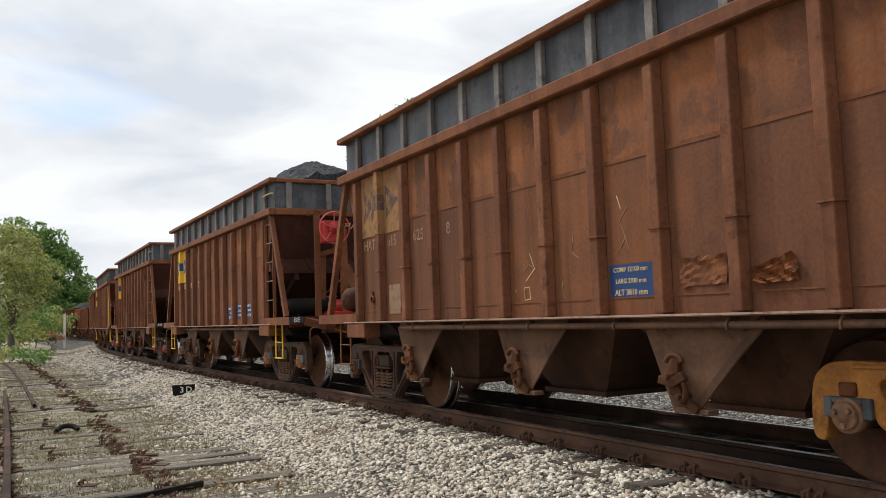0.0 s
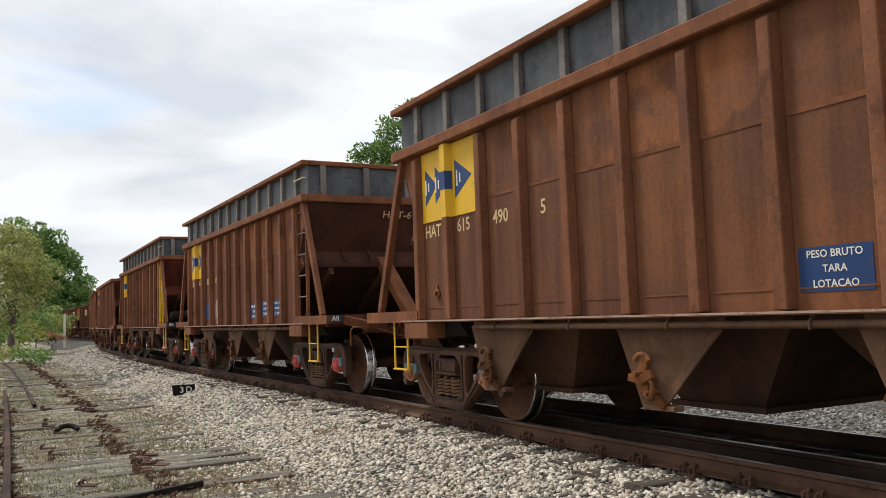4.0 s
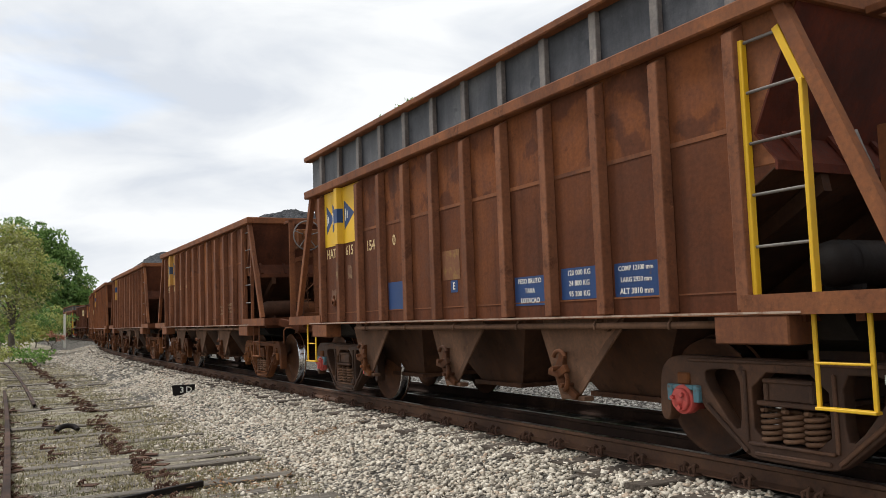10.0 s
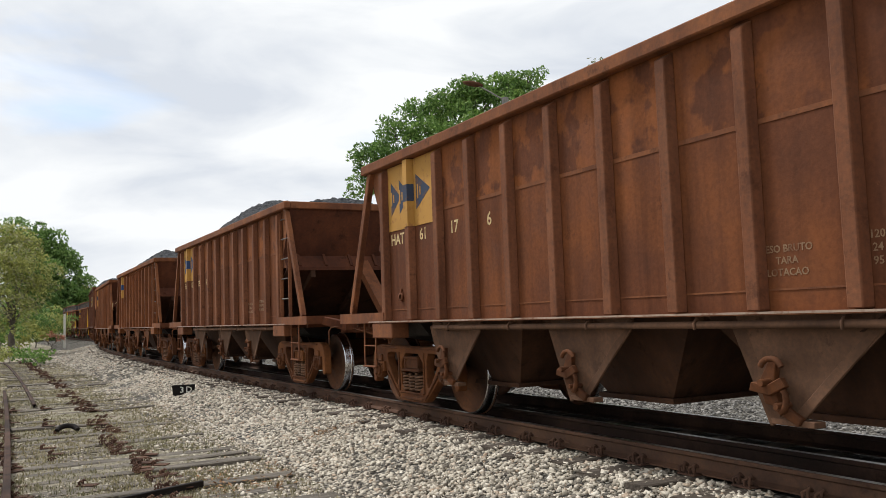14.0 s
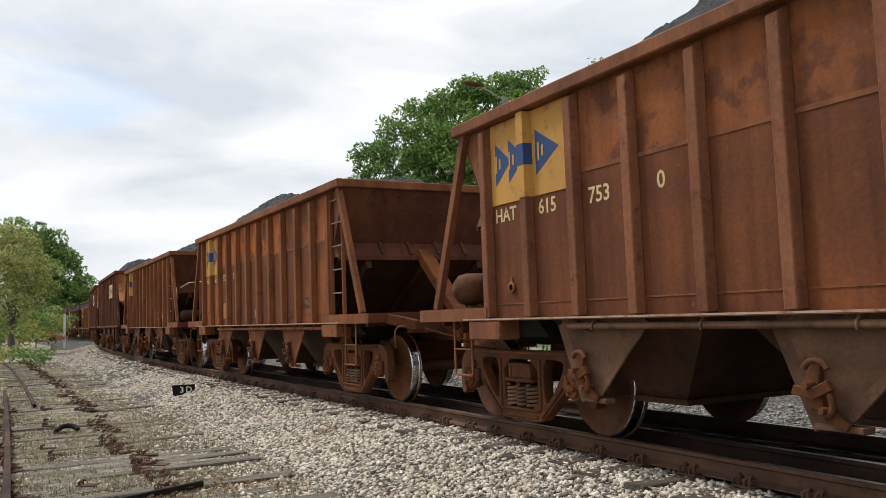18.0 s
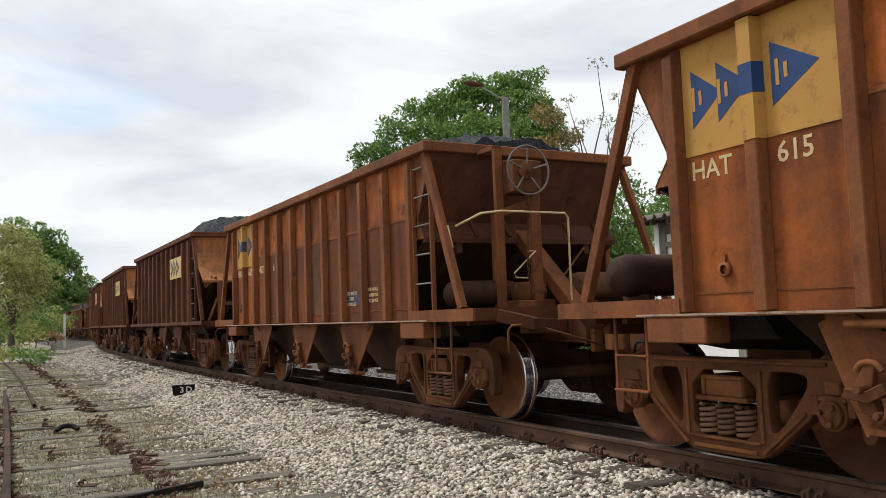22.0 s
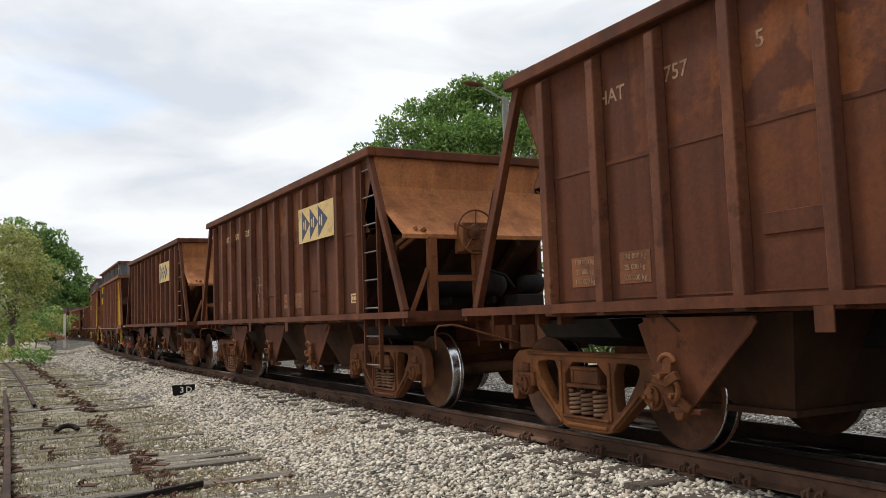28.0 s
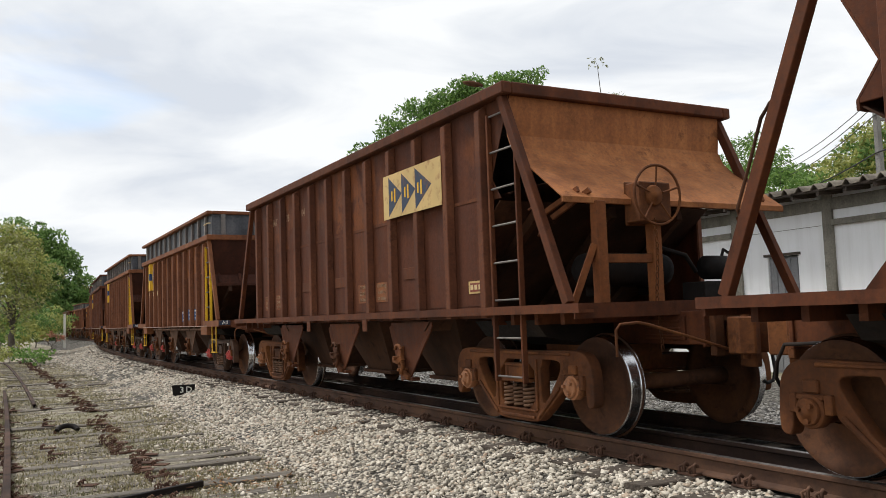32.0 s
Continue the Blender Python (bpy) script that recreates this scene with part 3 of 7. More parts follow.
def chute_bars():
    """The flanges along the slanting edges and the tie to the gate."""
    return [shared("chute_flange|rear", lambda: Solid().bar((-1.395, 0.54, 1.05), (-1.36, 0.29, 0.39), 0.02, 0.10), 0.005),
            shared("chute_flange|front", lambda: Solid().bar((-1.395, -0.55, 1.07), (-1.36, 0.12, 0.44), 0.02, 0.07), 0.005),
            shared("chute_flange|tie", lambda: Solid().bar((-1.35, -0.02, 0.41), (-1.33, 0.32, 0.41), 0.10, 0.04), 0.005)]


def latch_mesh():
    """The gate lock: a hooked lever on a pin, a curved link and its bracket."""
    def build():
        s = Solid()
        x = -1.36
        s.prism([(x, 0.38, 0.52), (x, 0.42, 0.66), (x, 0.33, 0.80), (x, 0.27, 0.80), (x, 0.30, 0.64), (x, 0.26, 0.50)], (0.05, 0, 0))
        s.prism([(x - 0.03, 0.48, 0.60), (x - 0.05, 0.44, 0.66), (x - 0.06, 0.30, 0.65), (x - 0.06, 0.20, 0.70), (x - 0.05, 0.17, 0.64), (x - 0.05, 0.30, 0.58)], (0.045, 0, 0))
        hook = [(x - 0.05, 0.27 + 0.085 * math.cos(a), 0.74 + 0.075 * math.sin(a)) for a in [0.3 + 0.42 * i for i in range(7)]]
        s.tube(hook, 0.020, 7)
        link = [(x - 0.04, 0.25 + 0.075 * math.cos(a), 0.56 + 0.085 * math.sin(a)) for a in [2.4 + 0.40 * i for i in range(6)]]
        s.tube(link, 0.022, 7)
        s.tube([(x - 0.09, 0.33, 0.66), (x + 0.06, 0.33, 0.66)], 0.024, 8)
        s.tube([(x - 0.08, 0.23, 0.52), (x + 0.06, 0.23, 0.52)], 0.020, 8)
        s.bar((x - 0.01, 0.28, 0.52), (x + 0.02, 0.12, 0.42), 0.05, 0.06)
        return s
    return shared("latch", build, 0.006)


def rounded(pts, times=2):
    """Cut the corners of a closed outline twice."""
    for _ in range(times):
        out = []
        for a, b in zip(pts, pts[1:] + pts[:1]):
            out += [(a[0] * 0.78 + b[0] * 0.22, a[1] * 0.78 + b[1] * 0.22), (a[0] * 0.22 + b[0] * 0.78, a[1] * 0.22 + b[1] * 0.78)]
        pts = out
    return pts


def casting_mesh(name, outlines, half_depth, bevel, x):
    """A flat casting with rounded openings: filled outlines given depth and soft edges, standing across x."""
    if name not in MESHES:
        cu = bpy.data.curves.new(name, "CURVE")
        cu.dimensions, cu.fill_mode = "2D", "BOTH"
        cu.extrude, cu.bevel_depth, cu.bevel_resolution = half_depth - bevel, bevel, 2
        for pts in outlines:
            sp = cu.splines.new("POLY")
            sp.points.add(len(pts) - 1)
            for p, (a, b) in zip(sp.points, pts):
                p.co = (a, b, 0, 1)
            sp.use_cyclic_u = True
        ob = new(name, cu)
        bpy.context.view_layer.update()
        me = bpy.data.meshes.new_from_object(ob.evaluated_get(bpy.context.evaluated_depsgraph_get()))
        bpy.data.objects.remove(ob)
        bpy.data.curves.remove(cu)
        me.transform(Matrix(((0, 0, 1, x), (1, 0, 0, 0), (0, 1, 0, 0), (0, 0, 0, 1))))
        me.materials.clear()
        me.materials.append(None)
        MESHES[name] = me
    return MESHES[name]


def side_frame_mesh():
    half = [(0.0, 0.775), (0.50, 0.77), (0.92, 0.785), (1.09, 0.765), (1.19, 0.665), (1.21, 0.42), (1.20, 0.30), (1.12, 0.29), (1.10, 0.57), (0.785, 0.57), (0.765, 0.43), (0.69, 0.375), (0.37, 0.115), (0.26, 0.095), (0.0, 0.095)]
    outer = half[1:-1] + [(-a, b) for a, b in reversed(half[1:-1])]
    windows = [[(-0.315, 0.18), (-0.315, 0.70), (0.315, 0.70), (0.315, 0.18)]]
    for k in (-1, 1):
        windows.append([(k * a, b) for a, b in [(0.40, 0.705), (0.62, 0.71), (0.75, 0.685), (0.74, 0.585), (0.49, 0.27), (0.40, 0.28)]])
    return casting_mesh("side_frame", [rounded(outer)] + [rounded(q, 1) for q in windows], 0.058, 0.011, -1.085)


def frame_lip():
    """The raised flange along the top chord and the two struts of a side frame."""
    def build():
        s = Solid()
        s.box(-1.163, -1.140, -0.90, 0.90, 0.745, 0.772)
        for k in (-1, 1):
            s.bar((-1.152, k * 0.72, 0.44), (-1.152, k * 0.36, 0.135), 0.022, 0.03)
            s.box(-1.160, -1.140, k * 0.355 - 0.014, k * 0.355 + 0.014, 0.20, 0.70)
        s.box(-1.160, -1.140, -0.30, 0.30, 0.115, 0.145)
        return s
    return shared("frame_flange", build, 0.006)


def frame_plate_mesh():
    """A small plate on the upper chord of a side frame."""
    return shared("frame_plate", lambda: Solid().box(-1.152, -1.142, -0.78, -0.70, 0.655, 0.715), 0.003)


def frame_shelf():
    """The seat of the springs and the lip along the top of a side frame."""
    def build():
        s = Solid().box(-1.17, -1.00, -0.34, 0.34, 0.185, 0.21)
        return s
    return shared("spring_seat", build, 0.008)


def spring_mesh():
    def build():
        pts = []
        turns, per = 5.5, 12
        for i in range(int(turns * per) + 1):
            a = 2 * math.pi * i / per
            pts.append((0.072 * math.cos(a), 0.072 * math.sin(a), 0.222 + 0.215 * i / (turns * per)))
        return Solid().tube(pts, 0.0165, 6)
    return shared("spring", build)


def bolster_mesh():
    def build():
        s = Solid()
        s.box(-1.14, 1.14, -0.20, 0.20, 0.50, 0.65)
        s.box(-1.16, -1.14, -0.20, 0.20, 0.62, 0.65)
        s.box(-1.17, 1.17, -0.25, 0.25, 0.465, 0.50)
        s.box(-1.155, -1.14, -0.20, -0.16, 0.50, 0.62)
        s.box(-1.155, -1.14, 0.16, 0.20, 0.50, 0.62)
        s.box(-0.55, 0.55, -0.30, 0.30, 0.60, 0.84)
        return s
    return shared("bolster", build, 0.01)


def wheel_mesh():
    """A wheel with its flange on the inner side: slot 0 the disc, slot 1 the bright tread."""
    def build():
        s = Solid()
        prof = [(0.10, -0.10), (0.13, -0.06), (0.36, 0.0), (0.40, -0.045), (0.448, -0.048), (0.457, -0.035), (0.459, 0.05), (0.468, 0.065), (0.486, 0.075), (0.486, 0.088), (0.40, 0.09), (0.36, 0.03), (0.13, -0.02), (0.10, 0.08), (0.09, 0.08)]
        mats = [0, 0, 0, 0, 1, 1, 1, 0, 1, 0, 0, 0, 0, 0]
        s.spun(prof, (-0.815, 0, 0), 40, mats)
        return s
    return shared("wheel", build, slots=2)


def axle_mesh():
    return shared("axle", lambda: Solid().spun([(0.0, -1.14), (0.065, -1.14), (0.065, -0.98), (0.09, -0.92), (0.09, -0.60), (0.075, -0.45), (0.075, 0.45), (0.09, 0.60), (0.09, 0.92), (0.065, 0.98), (0.065, 1.14), (0.0, 1.14)], (0, 0, 0), 16))


def cap_mesh():
    def build():
        s = Solid()
        s.spun([(0.0, -1.225), (0.034, -1.225), (0.036, -1.214), (0.082, -1.214)], (0, 0, 0), 24)
        s.spun([(0.082, -1.214), (0.088, -1.205), (0.088, -1.185), (0.108, -1.182)], (0, 0, 0), 24, smooth=False)
        s.spun([(0.108, -1.182), (0.112, -1.175), (0.112, -1.10), (0.09, -1.09), (0.09, -1.0), (0.0, -1.0)], (0, 0, 0), 24)
        for i in range(3):
            a = 2 * math.pi * i / 3 + 0.4
            s.spun([(0.0, -1.240), (0.018, -1.240), (0.018, -1.210)], (0, 0.058 * math.cos(a), 0.058 * math.sin(a)), 6, smooth=False)
        return s
    return shared("bearing_cap", build)


def adapter_mesh():
    def build():
        s = Solid()
        s.box(-1.178, -1.02, -0.165, -0.105, 0.44, 0.568)
        s.box(-1.178, -1.02, 0.105, 0.165, 0.44, 0.568)
        s.box(-1.178, -1.02, -0.105, 0.105, 0.53, 0.568)
        s.box(-1.172, -1.02, -0.08, 0.08, 0.50, 0.53)
        return s
    return shared("bearing_adapter", build, 0.008)


def body_bolster_mesh():
    def build():
        return Solid().prism([(-1.28, -0.55, 1.08), (1.28, -0.55, 1.08), (1.15, -0.55, 0.92), (0.5, -0.55, 0.80), (-0.5, -0.55, 0.80), (-1.15, -0.55, 0.92)], (0, 1.1, 0))
    return shared("body_bolster", build)


def adapter_block_mesh():
    return shared("adapter_block", lambda: Solid().box(-1.168, -1.03, -0.06, 0.06, 0.572, 0.66), 0.01)


def tank_mesh():
    def build():
        s = Solid()
        prof = [(0.0, -0.62), (0.10, -0.60), (0.16, -0.54), (0.178, -0.46), (0.178, 0.46), (0.16, 0.54), (0.10, 0.60), (0.0, 0.62)]
        s.spun(prof, (0, 0, 0), 24)
        for x in (-0.35, 0.35):
            s.box(x - 0.03, x + 0.03, -0.16, 0.16, -0.26, -0.16)
            s.spun([(0.184, -0.02), (0.184, 0.02)], (x, 0, 0), 24)
        return s
    return shared("air_tank", build)


def pipe_mesh():
    def build():
        s = Solid()
        x, z = -SIDE - 0.05, SILL - 0.092
        s.tube([(x + 0.30, -HALF + 0.75, z), (x + 0.06, -HALF + 0.92, z), (x, -HALF + 1.05, z), (x, -HALF + 7.2, z)], 0.027, 10)
        for d in (1.24, 2.09, 3.24, 4.45, 5.64, 6.84):
            y = d - HALF
            s.tube([(x - 0.030, y, z - 0.030), (x - 0.034, y, z + 0.012), (x - 0.012, y, z + 0.040), (x + 0.026, y, z + 0.030), (x + 0.034, y, z - 0.02)], 0.010, 6)
            s.box(x - 0.010, x + 0.05, y - 0.012, y + 0.012, z + 0.03, SILL - 0.02)
        return s
    return shared("brake_pipe", build)


def handwheel_parts(parent, at, x, y, z, col, hub_col, framework):
    """The brake wheel with its gear box, the post that bears it and the chain."""
    def rim():
        s = Solid()
        pts = [(0.0 + 0.275 * math.cos(2 * math.pi * i / 32), -0.06, 0.275 * math.sin(2 * math.pi * i / 32)) for i in range(32)]
        s.tube(pts, 0.013, 6, closed=True)
        for i in range(5):
            a = 2 * math.pi * i / 5 + 0.3
            s.tube([(0.09 * math.cos(a), -0.04, 0.09 * math.sin(a)), (0.268 * math.cos(a), -0.06, 0.268 * math.sin(a))], 0.010, 6)
        return s

    def hub():
        s = Solid()
        s2 = Solid().spun([(0.0, -0.05), (0.03, -0.05), (0.034, -0.035), (0.085, -0.032), (0.095, -0.022), (0.10, 0.0), (0.06, 0.01)], (0, 0, 0), 24, smooth=False)
        s.add([(p[1], p[0], p[2]) for p in s2.v], s2.f, 0, True)
        return s

    def gear():
        s = Solid()
        s.box(-0.16, 0.22, 0.0, 0.215, -0.24, 0.13)
        s.box(-0.17, 0.23, 0.19, 0.212, -0.26, 0.15)
        return s

    def chain():
        s = Solid()
        for i in range(22):
            zc = -0.24 - i * 0.055
            yc = -0.02 * math.sin(i * 0.35)
            flat = i % 2
            pts = []
            for k in range(8):
                a = 2 * math.pi * k / 8
                u, w = 0.016 * math.cos(a), 0.034 * math.sin(a)
                pts.append((u if flat else 0.0, yc + (0.0 if flat else u), zc + w))
            s.tube(pts, 0.006, 4, closed=True)
        return s
    m = at @ Matrix.Translation((x, y, z))
    wheel = piece("brake_wheel", shared("brake_wheel", rim), col, parent, m, "spoked hand brake wheel")
    piece("hub", shared("hub", hub), hub_col, wheel)
    piece("gear_box", shared("gear_box", gear, 0.02), hub_col, parent, m)
    piece("chain", shared("chain", chain), CAST_RUST, parent, m)
    return wheel


def arrow_outline(y, z, w, h):
    """A broad arrow head with its shaft, pointing to -y."""
    return [(y, z + h / 2), (y - w, z), (y, z - h / 2)]


def logo(parent, kind, field, ink, spec_bar):
    """A square field of colour with three arrow heads, over the sheet and over the rib that it crosses."""
    x = -SIDE
    y0, y1, mid = RIBS[11], RIBS[9], RIBS[10]
    zt, zb = LOW_TOP - 0.13, LOW_TOP - 0.93
    s = Solid()
    s.box(x - 0.0085, x - 0.001, mid + 0.078, y0 - 0.072, zb, zt)
    s.box(x - 0.0085, x - 0.001, y1 + 0.075, mid - 0.078, zb, zt)
    s.prism([(x - 0.001, mid - 0.078, zb), (x - 0.0905, mid - 0.054, zb), (x - 0.0905, mid + 0.054, zb), (x - 0.001, mid + 0.078, zb)], (0, 0, zt - zb))
    f = part("logo_field", s, field, parent, "square painted field of a railway emblem")
    zc = (zt + zb) / 2
    for yy in (y0 - 0.16, y0 - 0.40, y0 - 0.86):
        w = 0.36 if yy < mid else 0.28
        xx = x - 0.0105
        part("arrow_head", Solid().prism([(xx, yy, zc + 0.21), (xx, yy - w, zc), (xx, yy, zc - 0.21)], (0.002, 0, 0)), ink, f)
    shaft = [(x - 0.003, mid - 0.082, zc - 0.10), (x - 0.093, mid - 0.056, zc - 0.10), (x - 0.093, mid + 0.056, zc - 0.10), (x - 0.003, mid + 0.082, zc - 0.10)]
    part("arrow_shaft", Solid().prism(shaft, (0, 0, 0.20)), ink, f)
    for yy in (y0 - 0.20, y0 - 0.44, y0 - 0.93):
        xx = x - 0.0125
        for k, h in ((-0.045, 0.05), (0.02, 0.085)):
            part("emblem_bar", Solid().box(xx - 0.001, xx, yy + k - 0.014, yy + k + 0.014, zc - h, zc + h), spec_bar, f)


def panel_logo(parent):
    s = Solid()
    x = -SIDE - 0.09
    y0, y1, z0, z1 = 2.82 - HALF, 1.31 - HALF, 2.36, 2.90
    s.box(x - 0.004, x, y1, y0, z0, z1)
    f = part("logo_panel", s, CREAM, parent, "cream sheet panel with a railway emblem", bevel=0.0)
    zc = (z0 + z1) / 2
    for k, w in ((0.16, 0.36), (0.52, 0.36), (0.88, 0.40)):
        yy = y0 - k
        part("arrow_head", Solid().prism([(x - 0.006, yy, zc + 0.24), (x - 0.006, yy - w, zc), (x - 0.006, yy, zc - 0.24)], (0.0015, 0, 0)), NAVY, f)
    for k in (0.27, 0.63, 0.97):
        for j in (-0.065, 0.015):
            part("emblem_bar", Solid().box(x - 0.0085, x - 0.0065, y0 - k + j - 0.018, y0 - k + j + 0.018, zc - 0.06 - 0.3 * abs(j - 0.015), zc + 0.06 + 0.3 * abs(j - 0.015)), YELLOW, f)


TURN_SIDE = Matrix(((0, 0, -1, 0), (-1, 0, 0, 0), (0, 1, 0, 0), (0, 0, 0, 1)))
TURN_END = Matrix(((1, 0, 0, 0), (0, 0, -1, 0), (0, 1, 0, 0), (0, 0, 0, 1)))


def side_text(parent, text, d, z, size, mat, x=-SIDE - 0.002, label=""):
    return piece("lettering", letters(text, size), mat, parent, Matrix.Translation((x, d - HALF, z)) @ TURN_SIDE, label)


def data_panel(parent, d, z, w, h, lines, field, ink):
    s = Solid().box(-SIDE - 0.004, -SIDE - 0.001, d - HALF - w / 2, d - HALF + w / 2, z - h / 2, z + h / 2)
    f = part("data_panel", s, field, parent)
    for i, text in enumerate(lines):
        zz = z + h / 2 - h * (i + 0.5) / len(lines)
        side_text(f, text, d, zz, h / len(lines) * (0.72 if len(text) < 12 else 0.6), ink, -SIDE - 0.006)


def torn_sticker(parent, d, z, w, h, seed, out=0.0):
    """The ragged rest of a sheet that was glued to the side."""
    rng = random.Random(seed)
    pts = []
    for i in range(16):
        a = 2 * math.pi * i / 16
        r = rng.uniform(0.72, 1.05) / max(abs(math.cos(a)), abs(math.sin(a)))
        pts.append((-SIDE - 0.003 - out, d - HALF + r * w / 2 * math.cos(a), z + r * h / 2 * math.sin(a)))
    return part("torn_sticker", Solid().prism(pts, (0.0015, 0, 0)), STICKER, parent, "ragged rest of a glued sheet")


TABLES = (["PESO BRUTO", "TARA", "LOTACAO"], ["120 000 KG", "24 800 KG", "95 200 KG"], ["COMP 12100 mm", "LARG 2930 mm", "ALT 3810 mm"])


def wagon(spec):
    kind, body = spec["kind"], RUST[spec["body"]]
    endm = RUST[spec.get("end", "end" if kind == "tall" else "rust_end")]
    frame_m = RUST[spec.get("frame", spec["body"])]
    deck_m = RUST["dark"]
    top = HOOD_TOP if kind == "hood" else LOW_TOP
    w = new("hopper_wagon")
    tagged(w, spec["label"], "freight wagon", "wagons of the ore train")
    w.empty_display_size = 0.3
    # sides
    for m in (STILL, FLIP):
        sheet = piece("side_sheet", side_sheet(top), SHEET[spec.get("sheet", spec["body"])], w, m)
        for y in RIBS:
            piece("rib", rib_mesh(top), RIB[spec["body"]], sheet, Matrix.Translation((0, y, 0)))
        for z, h in ((SILL + 1.20, 0.035), (SILL + 0.12, 0.012)):
            piece("seam_strip", seam_mesh(z, h), body, sheet)
        sill = piece("side_sill", side_sill(kind), frame_m, w, m)
        if kind == "hood":
            for d in (3.515, 5.69):
                piece("sill_tab", sill_tab_mesh(), frame_m, sill, Matrix.Translation((0, d - HALF, 0)))
        else:
            piece("sill_edge", sill_edge_mesh(), EDGE, sill)
        if kind != "hood" and not spec.get("gate"):
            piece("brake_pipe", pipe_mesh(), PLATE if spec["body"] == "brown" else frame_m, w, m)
    piece("rim", frame_ring("rim|%.2f" % top, WIDE, HALF, top - 0.12, top, 0.11), frame_m, w)
    if kind == "tall":
        raised_sides(w, frame_m)
    # ends
    for i, m in enumerate((STILL, FLIP)):
        if kind == "hood" and i == 0:
            piece("hood_sheet", hood_sheet(), HOOD, w, m, "sloping rusty hood sheet")
        else:
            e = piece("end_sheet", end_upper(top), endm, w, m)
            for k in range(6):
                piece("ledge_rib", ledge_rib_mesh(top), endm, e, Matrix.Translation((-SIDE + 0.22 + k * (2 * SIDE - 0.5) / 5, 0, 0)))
            piece("middle_strut", middle_strut(top), frame_m, w, m)
        # the recess under the end is darkened by colour, as shade
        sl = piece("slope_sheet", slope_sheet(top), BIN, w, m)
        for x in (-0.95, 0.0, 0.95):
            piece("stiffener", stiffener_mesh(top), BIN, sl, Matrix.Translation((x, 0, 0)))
        for mm in (m, m @ Matrix.Diagonal((-1, 1, 1, 1))):
            brace = piece("corner_brace", corner_brace(top, 0.78 if kind == "hood" else 0.60), frame_m, w, mm)
            if kind == "hood" and i == 1:
                piece("grab_rail", brace_grab(top, 0.78), IRON, brace)
        deck = piece("platform", platform_mesh(), deck_m, w, m)
        for y in (-0.6, -0.2, 0.2, 0.55):
            piece("cross_bearer", bearer_mesh(), deck_m, deck, Matrix.Translation((0, y - HALF, 0)))
        dr = piece("draft_sill", draft_sill_mesh(), deck_m, w, m)
        piece("striker", striker_mesh(), CAST_RUST, dr)
        if spec.get("rivets"):
            for a in range(4):
                for b in range(3):
                    piece("rivet", rivet_mesh(), deck_m, dr, Matrix.Translation((0, -HALF - 0.90 + 0.13 * a, 0.89 + 0.08 * b)))
        for mm in (m, m @ Matrix.Diagonal((-1, 1, 1, 1))):
            if kind != "hood":
                piece("corner_arm", corner_arm_mesh(), deck_m, w, mm)
        piece("coupler", coupler_mesh(), CAST_RUST, w, m)
        piece("uncoupling_lever", lever_mesh(), CAST_RUST, w, m)
        piece("brake_hose", hose_mesh(), BLACK, w, m)
        rail = spec.get("ladder", frame_m)
        ladder(w, m, top, rail if i == 0 else frame_m, GREYPOST, kind)
        if kind != "hood":
            for mm in (m, m @ Matrix.Diagonal((-1, 1, 1, 1))):
                piece("step", step_mesh(kind), spec.get("step", frame_m), w, mm)
        for mm in (m, m @ Matrix.Diagonal((-1, 1, 1, 1))) if kind != "hood" else ():
            piece("jacking_pad", pad_mesh(), spec.get("pad", frame_m), w, mm)
    brake_end(w, spec, STILL if spec.get("wheel") else FLIP)
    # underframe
    # black here also paints the shade below the body
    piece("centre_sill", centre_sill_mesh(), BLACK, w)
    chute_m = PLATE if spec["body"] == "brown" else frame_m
    for d in (2.42, 4.55, 6.86):
        y = d - HALF
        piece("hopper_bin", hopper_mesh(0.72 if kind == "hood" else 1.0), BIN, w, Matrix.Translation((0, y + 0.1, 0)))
        for mm in (STILL, Matrix.Diagonal((-1, 1, 1, 1))):
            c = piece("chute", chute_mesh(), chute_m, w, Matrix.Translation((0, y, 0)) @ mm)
            piece("latch", latch_mesh(), CAST_RUST, c, Matrix.Translation((-0.06, -0.05, 0)))
            for me in chute_bars():
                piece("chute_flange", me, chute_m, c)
    for k in (-1, 1):
        # near-black block that fills in the shade over the bogie
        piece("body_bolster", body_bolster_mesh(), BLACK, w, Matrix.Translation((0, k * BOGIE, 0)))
    casting = spec.get("casting", CAST)
    cap = spec.get("cap", CAST_RUST)
    wheels = []
    for k in (-1, 1):
        y = k * BOGIE
        piece("bolster", bolster_mesh(), casting, w, Matrix.Translation((0, y, 0)))
        for m in (STILL, FLIP):
            cast_m = spec.get("front_casting", casting) if k < 0 else casting
            fr = piece("side_frame", side_frame_mesh(), cast_m, w, Matrix.Translation((0, y, 0)) @ m)
            piece("spring_seat", frame_shelf(), casting, fr)
            piece("frame_flange", frame_lip(), cast_m, fr)
            if cap is PINK and m is STILL:
                piece("frame_plate", frame_plate_mesh(), WHITE, fr, Matrix.Identity(4), "small white plate")
            for sx, sy in ((-1.09, -0.175), (-1.09, 0.0), (-1.09, 0.175), (-0.98, -0.09), (-0.98, 0.09)):
                piece("spring", spring_mesh(), SPRING, fr, Matrix.Translation((sx, sy, 0)))
            for a in (-AXLE, AXLE):
                piece("bearing_adapter", adapter_mesh(), spec.get("adapter", CAST_RUST), fr, Matrix.Translation((0, a, 0)))
                piece("adapter_block", adapter_block_mesh(), CAST_RUST, fr, Matrix.Translation((0, a, 0)))
